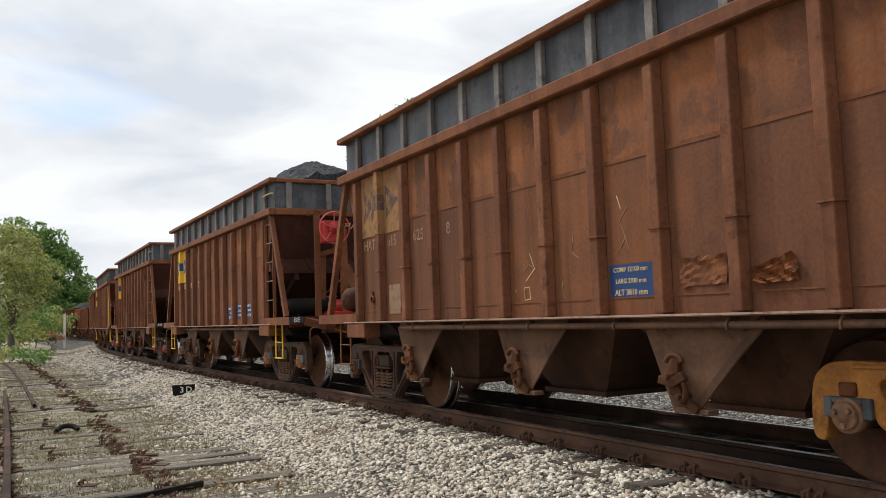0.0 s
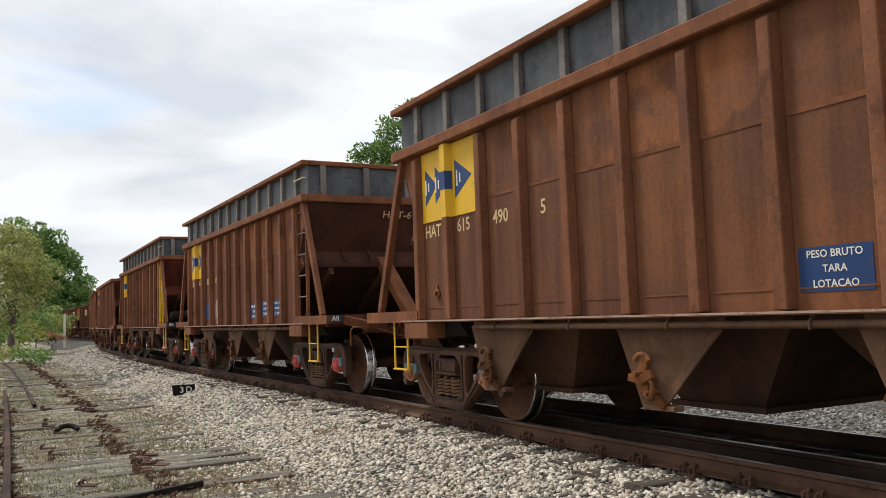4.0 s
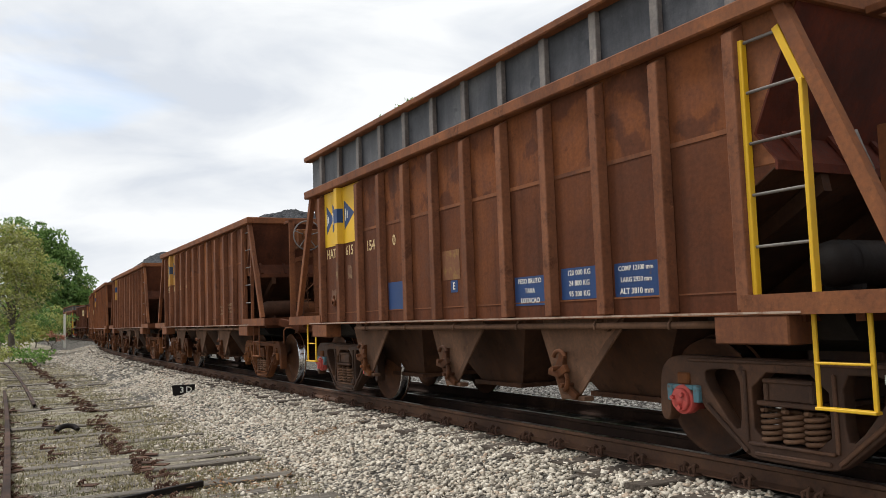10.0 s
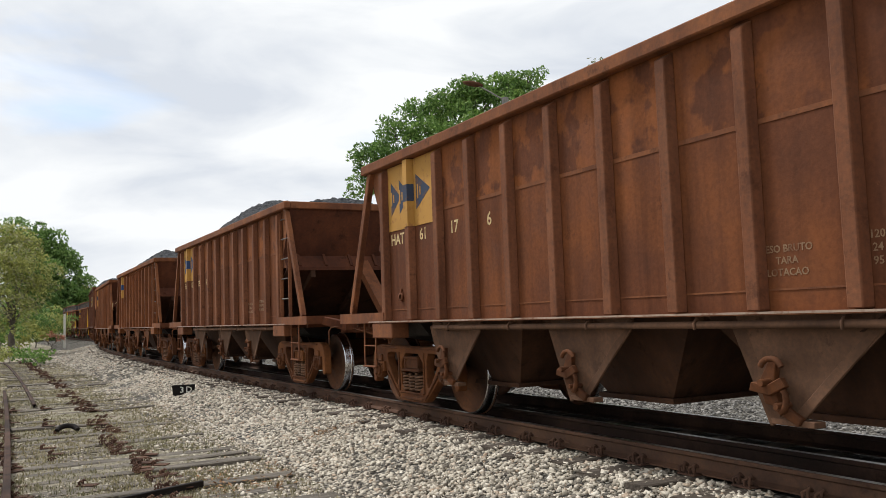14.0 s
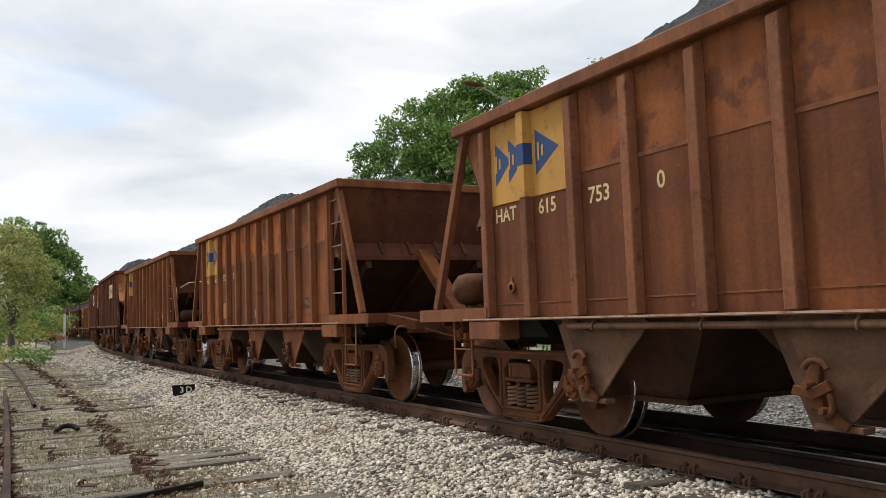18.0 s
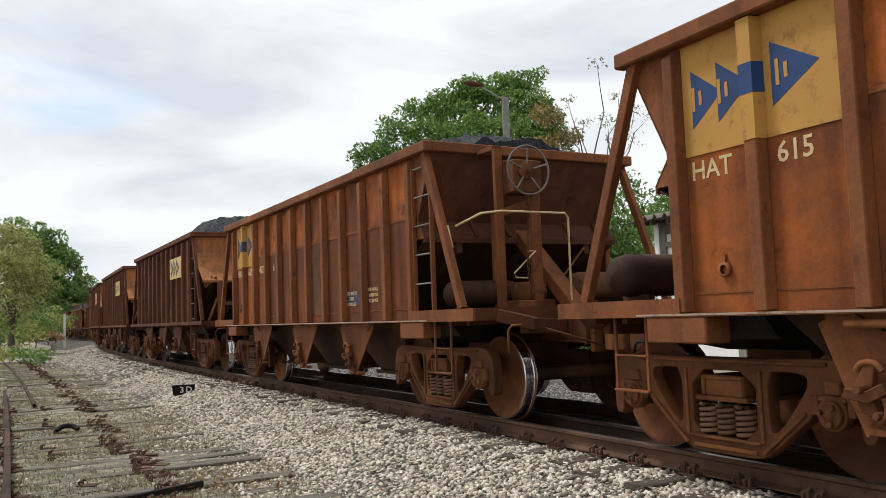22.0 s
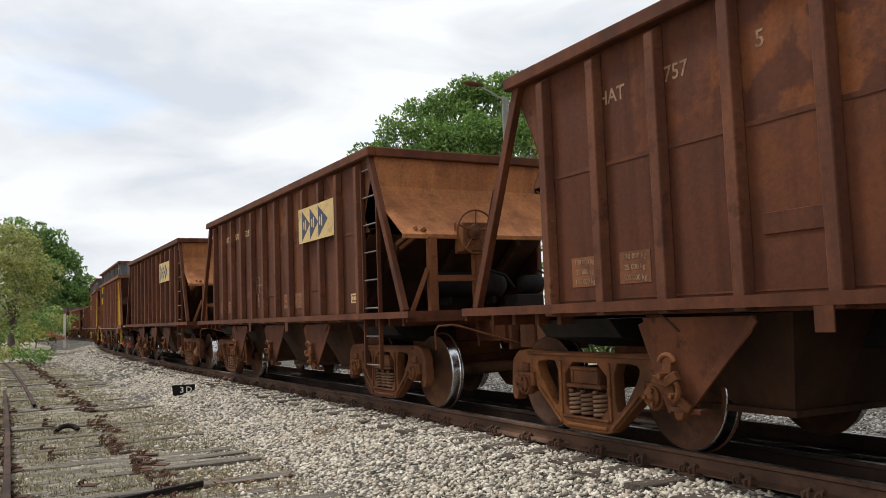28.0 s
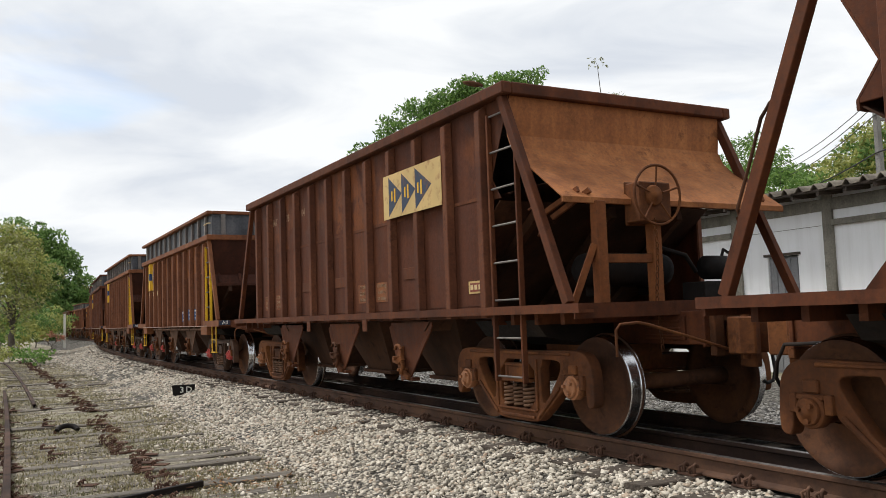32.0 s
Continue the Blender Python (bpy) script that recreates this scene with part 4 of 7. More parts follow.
        for a in (-AXLE, AXLE):
            ws = piece("wheelset", axle_mesh(), IRON, w, Matrix.Translation((0, y + a, RADIUS)))
            for m in (STILL, FLIP):
                piece("wheel", wheel_mesh(), [IRON if spec["body"] != "orange" else CAST_RUST, STEEL], ws, m)
                piece("bearing_cap", cap_mesh(), cap, ws, m)
            wheels.append((ws, y + a))
    markings(w, spec, top)
    return w, wheels


def raised_sides(w, frame_m):
    z0, z1 = LOW_TOP, HIGH_TOP
    half_l, half_w = HALF - 0.06, SIDE - 0.02

    def long_panel():
        return Solid().box(-half_w, -half_w + 0.01, -half_l, half_l, z0, z1 - 0.05)

    def end_panel():
        return Solid().box(-half_w + 0.01, half_w - 0.01, -half_l, -half_l + 0.01, z0, z1 - 0.05)

    def post():
        return Solid().box(-half_w - 0.055, -half_w, -0.045, 0.045, z0, z1 - 0.05)

    def end_post():
        return Solid().box(-0.05, 0.05, -half_l - 0.05, -half_l, z0, z1 - 0.05)
    for m in (STILL, FLIP):
        a = piece("raised_side_panel", shared("raised_side_panel", long_panel), GREY, w, m, "dark grey steel sheet added above the rim")
        for y in RIBS:
            piece("post", shared("post", post, 0.006), GREYPOST, a, Matrix.Translation((0, y, 0)))
        b = piece("raised_end_panel", shared("raised_end_panel", end_panel), GREY, w, m, "dark grey steel sheet added above the rim")
        for x in (-1.16, -0.41, 0.34, 1.16):
            piece("post", shared("end_post", end_post, 0.006), GREYPOST, b, Matrix.Translation((x, 0, 0)))
    piece("top_rim", frame_ring("top_rim", WIDE - 0.01, HALF + 0.0, z1 - 0.075, z1, 0.12), frame_m, w)

    def grab():
        x = -half_w - 0.09
        return Solid().tube([(x + 0.04, -half_l + 0.42, z1 - 0.28), (x, -half_l + 0.42, z1 - 0.28), (x, -half_l - 0.02, z1 - 0.28), (x + 0.05, -half_l - 0.02, z1 - 0.28)], 0.011, 6)
    piece("grab_iron", shared("grab_iron", grab), LETTER, w, STILL, "pale yellow bent grab iron")


def brake_end(w, spec, m):
    """The end with the hand brake, its stand, the valve and the air tank."""
    col, hub = spec.get("wheel") or (CAST_RUST, CAST_RUST)
    frame_m = RUST[spec.get("frame", spec["body"])]
    if spec["kind"] == "hood":
        y = -HALF - 0.70
        for x in (-1.02, -0.37):
            me = shared("brake_stand_post", lambda: Solid().box(-0.055, 0.055, -0.05, 0.05, SILL + 0.077, 2.14), 0.005)
            piece("brake_stand_post", me, RUST["orange"], w, m @ Matrix.Translation((x, y, 0)))
        s = Solid().box(-0.965, -0.425, y - 0.03, y + 0.03, 1.58, 1.66)
        s.bar((-1.08, y, 1.75), (-1.26, y + 0.1, SILL + 0.10), 0.06, 0.06)
        part("brake_stand", s, RUST["orange"], w, bevel=0.005, at=m)
        for sx in (-1, 1):
            t = Solid().bar((sx * 1.28, -HALF - 0.36, 2.02), (sx * 1.10, -HALF - 0.70, 2.24), 0.045, 0.045)
            t.bar((sx * 1.28, -HALF - 0.24, 2.08), (sx * 1.20, -HALF - 0.66, 2.25), 0.03, 0.05)
            part("hood_strut", t, RUST["orange"], w, at=m)
        handwheel_parts(w, m, -0.48, y - 0.14, 2.19, col, hub, frame_m)
        t = Solid()
        t.box(0.2, 0.62, -HALF - 0.75, -HALF - 0.45, SILL + 0.076, 1.40)
        t.tube([(0.25, -HALF - 0.6, 1.5), (0.1, -HALF - 0.62, 1.66), (-0.1, -HALF - 0.5, 1.74)], 0.022, 8)
        t.tube([(0.55, -HALF - 0.6, 1.5), (0.62, -HALF - 0.62, 1.72), (0.9, -HALF - 0.5, 1.66)], 0.016, 8)
        t.spun([(0.0, -0.16), (0.12, -0.14), (0.12, 0.14), (0.0, 0.16)], (0.52, -HALF - 0.6, 1.54), 14)
        part("brake_valve", t, BLACK, w, "oily black brake valve", bevel=0.01, at=m)
        piece("air_tank", tank_mesh(), BLACK, w, m @ Matrix.Translation((-0.1, -HALF + 0.05, 1.56)))
    else:
        x, y = -0.79, -HALF - 0.35
        wx, wz = -0.58, LOW_TOP - 0.41
        me = shared("brake_stand", lambda: Solid().bar((x, y, LOW_TOP - 0.09), (x, y, SILL + 0.077), 0.10, 0.06, up=(0, 1, 0)).box(x - 0.05, x + 0.05, y - 0.03, -HALF - 0.002, LOW_TOP - 0.14, LOW_TOP - 0.09), 0.005)
        piece("brake_stand", me, frame_m, w, m)
        me = shared("brake_guide", lambda: Solid().bar((-0.30, y, LOW_TOP - 0.40), (-0.30, y, SILL + 0.077), 0.13, 0.06, up=(0, 1, 0)), 0.005)
        piece("brake_guide", me, frame_m, w, m)
        me = shared("end_post_back", lambda: Solid().box(-0.60, -0.48, -HALF + 0.06, -HALF + 0.14, SILL + 0.077, LOW_TOP - 0.82).bar((-0.58, -HALF + 0.05, 2.33), (-0.32, y + 0.03, 2.42), 0.05, 0.09), 0.005)
        piece("end_post", me, frame_m, w, m)
        me = shared("stand_grab", lambda: Solid().tube([(-0.45, y - 0.03, 1.86), (-0.42, y - 0.16, 1.85), (-0.72, y - 0.16, 1.60), (-0.70, y - 0.16, 1.55), (-0.45, y - 0.03, 1.55)], 0.009, 6))
        piece("grab_iron", me, spec.get("grab", frame_m), w, m)
        handwheel_parts(w, m, wx, y - 0.25, wz, col, hub, frame_m)
        t = Solid()
        t.spun([(0.0, -0.2), (0.12, -0.18), (0.14, 0.15), (0.0, 0.2)], (-0.35, -HALF - 0.25, 1.39), 14)
        t.box(-0.6, -0.1, -HALF - 0.42, -HALF - 0.1, SILL + 0.077, 1.30)
        t.tube([(-0.2, -HALF - 0.3, 1.45), (0.3, -HALF - 0.1, 1.62), (0.75, -HALF + 0.1, 1.95)], 0.014, 6)
        part("brake_valve", t, spec.get("valve", CAST_RUST), w, bevel=0.01, at=m)
        piece("air_tank", tank_mesh(), spec.get("tank", CAST_RUST), w, m @ Matrix.Translation((0.72, -HALF - 0.40, 1.435)))
        piece("air_tank", tank_mesh(), spec.get("tank1", BLACK), w, m @ Matrix.Translation((-0.75, -HALF + 0.15, 1.40)) @ Matrix.Diagonal((0.8, 0.85, 0.85, 1)))
        if spec.get("gate"):
            h = Solid()
            yy = -HALF - 0.66
            h.tube([(-1.30, yy + 0.42, 2.14), (-1.16, yy + 0.10, 2.25), (-0.95, yy, 2.27), (-0.10, yy, 2.27), (-0.06, yy, 2.22), (-0.06, yy, SILL + 0.08)], 0.013, 6)
            part("grab_rail", h, LETTER, w, "pale bent grab rail", at=m)
    # bent hand hold on the corner brace
    me = shared("brace_grab", lambda: Solid().tube([(-SIDE + 0.04, -HALF - 0.14, 2.12), (-SIDE + 0.01, -HALF - 0.27, 2.14), (-SIDE + 0.01, -HALF - 0.36, 1.90), (-SIDE + 0.04, -HALF - 0.28, 1.86)], 0.012, 6))
    piece("grab_iron", me, spec.get("grab", frame_m), w, m)


def cast_mark(parent, d):
    """A raised founder's mark: two small plates over a bar and a ring."""
    y, x = d - HALF, -SIDE
    s = Solid().box(x - 0.012, x, y - 0.08, y + 0.08, 1.635, 1.665)
    s.box(x - 0.010, x, y - 0.07, y + 0.07, 1.685, 1.735)
    s.box(x - 0.012, x, y - 0.055, y + 0.055, 1.50, 1.56)
    s.box(x - 0.014, x, y - 0.07, y + 0.07, 1.57, 1.59)
    s.spun([(0.028, -0.02), (0.058, -0.02), (0.058, 0.0), (0.028, 0.0)], (x, y, 1.415), 14)
    s.box(x - 0.012, x, y - 0.016, y + 0.016, 1.465, 1.50)
    part("cast_mark", s, RUST["dark"], parent, "raised cast mark")


def chalk_marks(parent):
    """Loose strokes of white chalk on the side."""
    x = -SIDE - 0.0025
    strokes = [[(4.60, 1.52), (4.50, 1.60), (4.40, 1.56)], [(4.40, 1.56), (4.55, 1.45)], [(4.48, 1.70), (4.42, 1.58)], [(3.80, 1.84), (3.84, 1.66), (3.74, 1.60)], [(3.98, 1.42), (4.00, 1.36), (3.96, 1.27)],
               [(3.22, 1.62), (3.14, 1.72), (3.10, 1.62)], [(3.14, 1.72), (3.20, 1.86), (3.10, 1.96)], [(3.18, 1.95), (3.22, 2.06)], [(4.73, 1.35), (4.73, 1.38)], [(4.58, 1.27), (4.58, 1.39), (4.50, 1.39), (4.49, 1.28), (4.58, 1.27)]]
    for line in strokes:
        s = Solid()
        for a, b in zip(line, line[1:]):
            s.bar((x, a[0] - HALF, a[1]), (x, b[0] - HALF, b[1]), 0.002, 0.008)
        part("chalk_stroke", s, FAINT if len(line) == 3 else LETTER, parent)


def torn_plate(parent, corners, rough, mat, seed):
    """A crumpled sheet torn away along its edges, standing off the side."""
    a, b, c, e = corners
    nx, ny = 12, 7
    vs = []
    for j in range(ny + 1):
        for i in range(nx + 1):
            u, v = i / nx, j / ny
            d = (a[0] * (1 - u) + b[0] * u) * (1 - v) + (e[0] * (1 - u) + c[0] * u) * v
            z = (a[1] * (1 - u) + b[1] * u) * (1 - v) + (e[1] * (1 - u) + c[1] * u) * v
            rim = i in (0, nx) or j in (0, ny)
            jag = 0.022 if rim else 0.006
            d += jag * noise.noise(Vector((u * 7, v * 7, seed)))
            z += jag * noise.noise(Vector((u * 7, v * 7, seed + 9)))
            fold = abs(noise.noise(Vector((u * 3.1 + v * 2.0, v * 2.2, seed + 4))))
            curl = 0.8 * max(0.0, v - 0.7) / 0.3
            vs.append((-SIDE - 0.006 - rough * (fold + curl * (0.5 + fold)), d - HALF, z))
    k = nx + 1
    fs = [(j * k + i, (j + 1) * k + i, (j + 1) * k + i + 1, j * k + i + 1) for j in range(ny) for i in range(nx)]
    s = Solid()
    s.add(vs, fs)
    s.add([(p[0] + 0.005, p[1], p[2]) for p in vs], [tuple(reversed(f)) for f in fs])
    part("torn_plate", s, mat, parent, "crumpled torn patch plate")


def splice_mesh(z):
    """A welded collar round a rib."""
    return shared("rib_splice|%.2f" % z, lambda: Solid().prism([(-SIDE + 0.002, -0.088, z), (-SIDE - 0.096, -0.062, z), (-SIDE - 0.096, 0.062, z), (-SIDE + 0.002, 0.088, z)], (0, 0, 0.018)))


def markings(w, spec, top):
    ink = spec.get("ink", LETTER)
    if spec["kind"] == "hood":
        panel_logo(w)
        for text, d in zip(spec["number"], (7.60, 6.87, 6.10)):
            if text:
                side_text(w, text, d, 2.87, 0.165, ink)
        for d in (8.05, 7.42, 3.73, 3.15):
            data_panel(w, d, 1.48, 0.36, 0.25, ["130 000 kg", "25 000 kg", "105 000 kg"], RUST["brown"], FAINT)
        s = Solid().box(-SIDE - 0.006, -SIDE - 0.001, 0.72 - HALF - 0.23, 0.72 - HALF + 0.23, 1.37, 1.50)
        f = part("data_panel", s, CREAM, w)
        g = Solid().box(-SIDE - 0.009, -SIDE - 0.006, 0.72 - HALF - 0.2, 0.72 - HALF + 0.2, 1.39, 1.48)
        part("panel_face", g, BRICK, f)
        for k in range(5):
            y = 0.56 - HALF + 0.08 * k
            part("writing_bar", Solid().box(-SIDE - 0.011, -SIDE - 0.009, y - 0.028, y + 0.028, 1.41, 1.46), LETTER, f)
        for d in (5.6, 4.2, 1.95):
            p = Solid().box(-SIDE - 0.012, -SIDE, d - HALF + 0.02, d - HALF + 0.56, 1.60, 1.74)
            part("patch_plate", p, RUST[spec["body"]], w, bevel=0.003)
        if spec.get("chalk"):
            for k in range(2):
                for j in range(2):
                    y, z = 5.43 - HALF - 0.20 * k, 1.76 + 0.15 * j
                    q = Solid()
                    for a, c, e, f in ((-0.09, 0.09, 0.065, 0.072), (-0.09, 0.09, -0.072, -0.065), (-0.097, -0.09, -0.072, 0.072), (0.09, 0.097, -0.072, 0.072)):
                        q.box(-SIDE - 0.003, -SIDE - 0.001, y + a, y + c, z + e, z + f)
                    part("chalk_frame", q, FAINT, w, "thin pale painted frame")
            part("chalk_stroke", Solid().box(-SIDE - 0.003, -SIDE - 0.001, 5.385 - HALF, 5.40 - HALF, 1.42, 1.67), LETTER, w)
        return
    logo(w, spec["kind"], spec["field"], spec["arrows"], WHITE if spec["field"] is YELLOW else spec["field"])
    for text, d in zip(spec.get("number", ()), (8.20, 7.50, 6.76, 6.03)):
        side_text(w, text, d, LOW_TOP - 1.045, 0.19, ink)
    if not spec.get("number"):
        for d, k in ((8.20, 3), (7.50, 3), (6.76, 3), (6.03, 1)):
            for i in range(k):
                y = d - HALF + 0.12 * (i - (k - 1) / 2)
                part("number_bar", Solid().box(-SIDE - 0.004, -SIDE - 0.001, y - 0.04, y + 0.04, LOW_TOP - 1.11, LOW_TOP - 0.98), ink, w)
    if spec.get("end_number"):
        piece("lettering", letters(spec["end_number"], 0.175), spec.get("end_ink", FAINT), w, Matrix.Translation((0.50, -HALF + 0.118, LOW_TOP - 0.285)) @ Matrix.Rotation(radians(26.5), 4, "X") @ TURN_END @ Matrix.Diagonal((1.1, 1, 1, 1)))
    if spec.get("tables"):
        bays = list(zip((3.10, 2.36, 1.65), TABLES, (0.0, 0.035, 0.03)))
        if spec.get("one_table"):
            bays = [(3.10, TABLES[2], 0.02)]
        for d, lines, dz in bays:
            data_panel(w, d, 1.355 + dz, 0.50, 0.27, lines, spec["tables"], spec.get("table_ink", WHITE))
    if spec.get("gate"):
        part("old_panel", Solid().box(-SIDE - 0.0015, -SIDE - 0.0005, 2.05 - HALF, 2.70 - HALF, 1.34, 1.53), NAVY, w, "dark blue ground of a data table")
    if spec.get("faint"):
        for d, lines, dz in zip((2.50, 1.77), TABLES[:2], (0.0, 0.03)):
            for k, text in enumerate(lines):
                side_text(w, text, d, 1.50 + dz - 0.075 * k, 0.066, spec["faint"])
    if spec.get("plate"):
        part("blank_plate", Solid().box(-SIDE - 0.006, -SIDE - 0.001, 7.28 - HALF, 7.62 - HALF, 1.20, 1.56), FAINT, w, "pale scuffed blank plate")
    if spec.get("dark_panel"):
        d = spec["dark_panel"]
        part("patch_plate", Solid().box(-SIDE - 0.008, -SIDE - 0.001, d - HALF - 0.28, d - HALF + 0.28, 1.22, 2.30), IRON, w, "dark repainted patch")
    if spec.get("blue"):
        y = spec["blue"] - HALF
        part("blank_panel", Solid().box(-SIDE - 0.004, -SIDE - 0.001, y - 0.23, y + 0.23, 1.25, 1.59), BLUE, w)
    if spec.get("scoured"):
        d, z = spec["scoured"]
        part("old_panel", Solid().box(-SIDE - 0.004, -SIDE - 0.001, d - HALF - 0.19, d - HALF + 0.19, z - 0.16, z + 0.16), SCOURED, w, "rest of a yellow painted panel")
    if spec.get("cast_mark"):
        cast_mark(w, 8.22)
        part("scuffed_strip", Solid().box(-SIDE - 0.092, -SIDE - 0.0885, RIBS[7] - 0.05, RIBS[7] + 0.05, 1.15, 1.66), EDGE, w, "scraped bare strip on a rib")
        torn_sticker(w, 7.40, 1.78, 0.06, 0.14, 8)
    if spec.get("scribbles"):
        chalk_marks(w)
    if spec.get("load") == "rear":
        part("old_panel", Solid().box(-SIDE - 0.004, -SIDE - 0.001, 6.50 - HALF, 6.93 - HALF, 1.25, 1.57), HOOD, w, "orange repainted panel")
        part("patch_plate", Solid().box(-SIDE - 0.010, -SIDE - 0.001, 2.07 - HALF, 2.58 - HALF, 1.22, 1.33), RUST["dark"], w, "dark low patch plate")
        part("blank_plate", Solid().box(-SIDE - 0.005, -SIDE - 0.001, 4.46 - HALF, 4.56 - HALF, 1.25, 1.39), FAINT, w, "pale scuffed blank plate")
        part("sticker_ground", Solid().box(-SIDE - 0.0025, -SIDE - 0.001, 1.50 - HALF, 1.85 - HALF, 1.34, 1.52), RUST["dark"], w, "dark ground of a torn sheet")
        rng = random.Random(12)
        for i in range(9):
            torn_sticker(w, 1.56 + 0.23 * rng.random(), 1.37 + 0.12 * rng.random(), rng.uniform(0.03, 0.09), rng.uniform(0.03, 0.07), 30 + i)
    if spec.get("stickers"):
        f = part("blank_panel", Solid().box(-SIDE - 0.004, -SIDE - 0.001, 4.46 - HALF, 4.61 - HALF, 1.40, 1.53), BLUE, w)
        side_text(f, "E", 4.535, 1.465, 0.11, WHITE, -SIDE - 0.006)
        torn_sticker(w, 8.14, 1.50, 0.20, 0.19, 4)
        torn_sticker(w, 7.50, 1.80, 0.16, 0.20, 5)
        torn_sticker(w, 0.55 + 7.227, 1.84, 0.07, 0.30, 6, 0.087)
    if not spec.get("cast_mark"):
        s = Solid().spun([(0.032, -0.03), (0.052, -0.03), (0.052, 0.0), (0.032, 0.0)], (-SIDE, 8.12 - HALF, 1.40), 14)
        s.bar((-SIDE - 0.012, 8.12 - HALF, 1.43), (-SIDE - 0.012, 8.12 - HALF, 1.50), 0.024, 0.024)
        part("lifting_eye", s, RUST[spec["body"]], w)
    if spec["kind"] != "tall":
        return
    s = Solid().box(-SIDE - 0.085, -SIDE + 0.15, -HALF - 0.944, -HALF - 0.941, SILL - 0.005, SILL + 0.098)
    f = part("end_plate", s, NAVY, w)
    piece("lettering", letters(spec.get("mark", "AII"), 0.105), WHITE, f, Matrix.Translation((-SIDE + 0.035, -HALF - 0.946, SILL + 0.045)) @ TURN_END)
    if spec.get("patches"):
        torn_plate(w, ((2.55, 1.30), (2.13, 1.31), (2.11, 1.51), (2.58, 1.50)), 0.035, RUST["brown"], 3)
        torn_plate(w, ((1.86, 1.29), (1.55, 1.30), (1.56, 1.48), (1.92, 1.37)), 0.085, RUST["orange"], 5)
        for z in (1.74,):
            for y in RIBS[1:]:
                piece("rib_splice", splice_mesh(z), RIB[spec["body"]], w, Matrix.Translation((0, y, 0)))


# ---- ground ----
def side_x(y):
    """The outer rail of the disused siding."""
    return 1.75 - 0.0115 * y - 0.0006 * min(max(y, -10.0), 70.0) ** 2


def track_lateral(x, y):
    """Distance of a ground point from the middle of the main track."""
    s = float(np.interp(y, LINE_Y, LINE_S))
    p, h = line_at(s)
    return (x - p.x) * math.cos(h) - (y - p.y) * math.sin(h)


GROUND = -0.42


def bed(lat):
    a = abs(lat)
    if a < 1.45:
        return -0.190 + TRACK_Z
    if a < 2.75:
        return -0.190 + TRACK_Z + (GROUND + 0.190 - TRACK_Z) * (a - 1.45) / 1.3
    return GROUND


def ground_z(x, y):
    lat = track_lateral(x, y) if -60 < y < 170 and abs(x) < 40 else 99.0
    z = bed(lat)
    if abs(x) < 40 and abs(y) < 90:
        z += 0.035 * (noise.noise(Vector((x * 0.7, y * 0.7, 0.0))) if lat < -2.2 else 0.012 * noise.noise(Vector((x * 4, y * 4, 2.0))))
    return z


def soil():
    m, n, l, b = material("stony_soil", 0.95)
    v = n.new("ShaderNodeTexCoord").outputs["Object"]
    big = noise_node(n, l, v, 0.45, 6.0, 0.6)
    mid = noise_node(n, l, v, 3.0, 6.0, 0.65)
    fine = noise_node(n, l, v, 46.0, 8.0, 0.8)
    c1 = ramp(n, l, mid, [(0.32, (0.15, 0.13, 0.09)), (0.5, (0.29, 0.26, 0.195)), (0.68, (0.42, 0.385, 0.31))])
    c2 = ramp(n, l, mid, [(0.35, (0.15, 0.145, 0.08)), (0.7, (0.29, 0.27, 0.17))])
    sel = ramp(n, l, big, [(0.52, (0, 0, 0)), (0.68, (1, 1, 1))])
    c = mixed(n, l, sel, c1, c2)
    g = ramp(n, l, fine, [(0.34, (0.38, 0.36, 0.33)), (0.5, (0.95, 0.94, 0.92)), (0.66, (1.5, 1.46, 1.4))])
    l.new(mixed(n, l, 1.0, c, g, "MULTIPLY"), b.inputs["Base Color"])
    bump(n, l, b, fine, 0.9, 0.03)
    return m


def ballast_floor():
    m, n, l, b = material("ballast_bed", 0.95)
    v = n.new("ShaderNodeTexCoord").outputs["Object"]
    vor = n.new("ShaderNodeTexVoronoi")
    vor.inputs["Scale"].default_value = 21.0
    l.new(v, vor.inputs["Vector"])
    cell = n.new("ShaderNodeSeparateColor")
    l.new(vor.outputs["Color"], cell.inputs["Color"])
    tone = ramp(n, l, cell.outputs["Red"], [(0.0, (0.055, 0.048, 0.040)), (0.5, (0.16, 0.145, 0.122)), (1.0, (0.32, 0.30, 0.26))])
    gaps = ramp(n, l, vor.outputs["Distance"], [(0.35, (1, 1, 1)), (0.75, (0.20, 0.185, 0.165))])
    l.new(mixed(n, l, 1.0, tone, gaps, "MULTIPLY"), b.inputs["Base Color"])
    inv = n.new("ShaderNodeMath")
    inv.operation = "SUBTRACT"
    inv.inputs[0].default_value = 1.0
    l.new(vor.outputs["Distance"], inv.inputs[1])
    bump(n, l, b, inv.outputs["Value"], 1.0, 0.05)
    return m


SOIL, BALLAST_BED = soil(), ballast_floor()


# Ore-dusted bed with the shadow under the train painted in as near-black.
def dark_bed():
    m, n, l, b = material("ore_dusted_shaded_bed", 0.95)
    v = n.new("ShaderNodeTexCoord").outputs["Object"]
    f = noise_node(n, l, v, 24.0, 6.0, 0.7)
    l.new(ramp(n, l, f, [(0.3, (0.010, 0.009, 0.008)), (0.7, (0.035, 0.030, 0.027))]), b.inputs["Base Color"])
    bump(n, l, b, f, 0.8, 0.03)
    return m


DARK_BED = dark_bed()


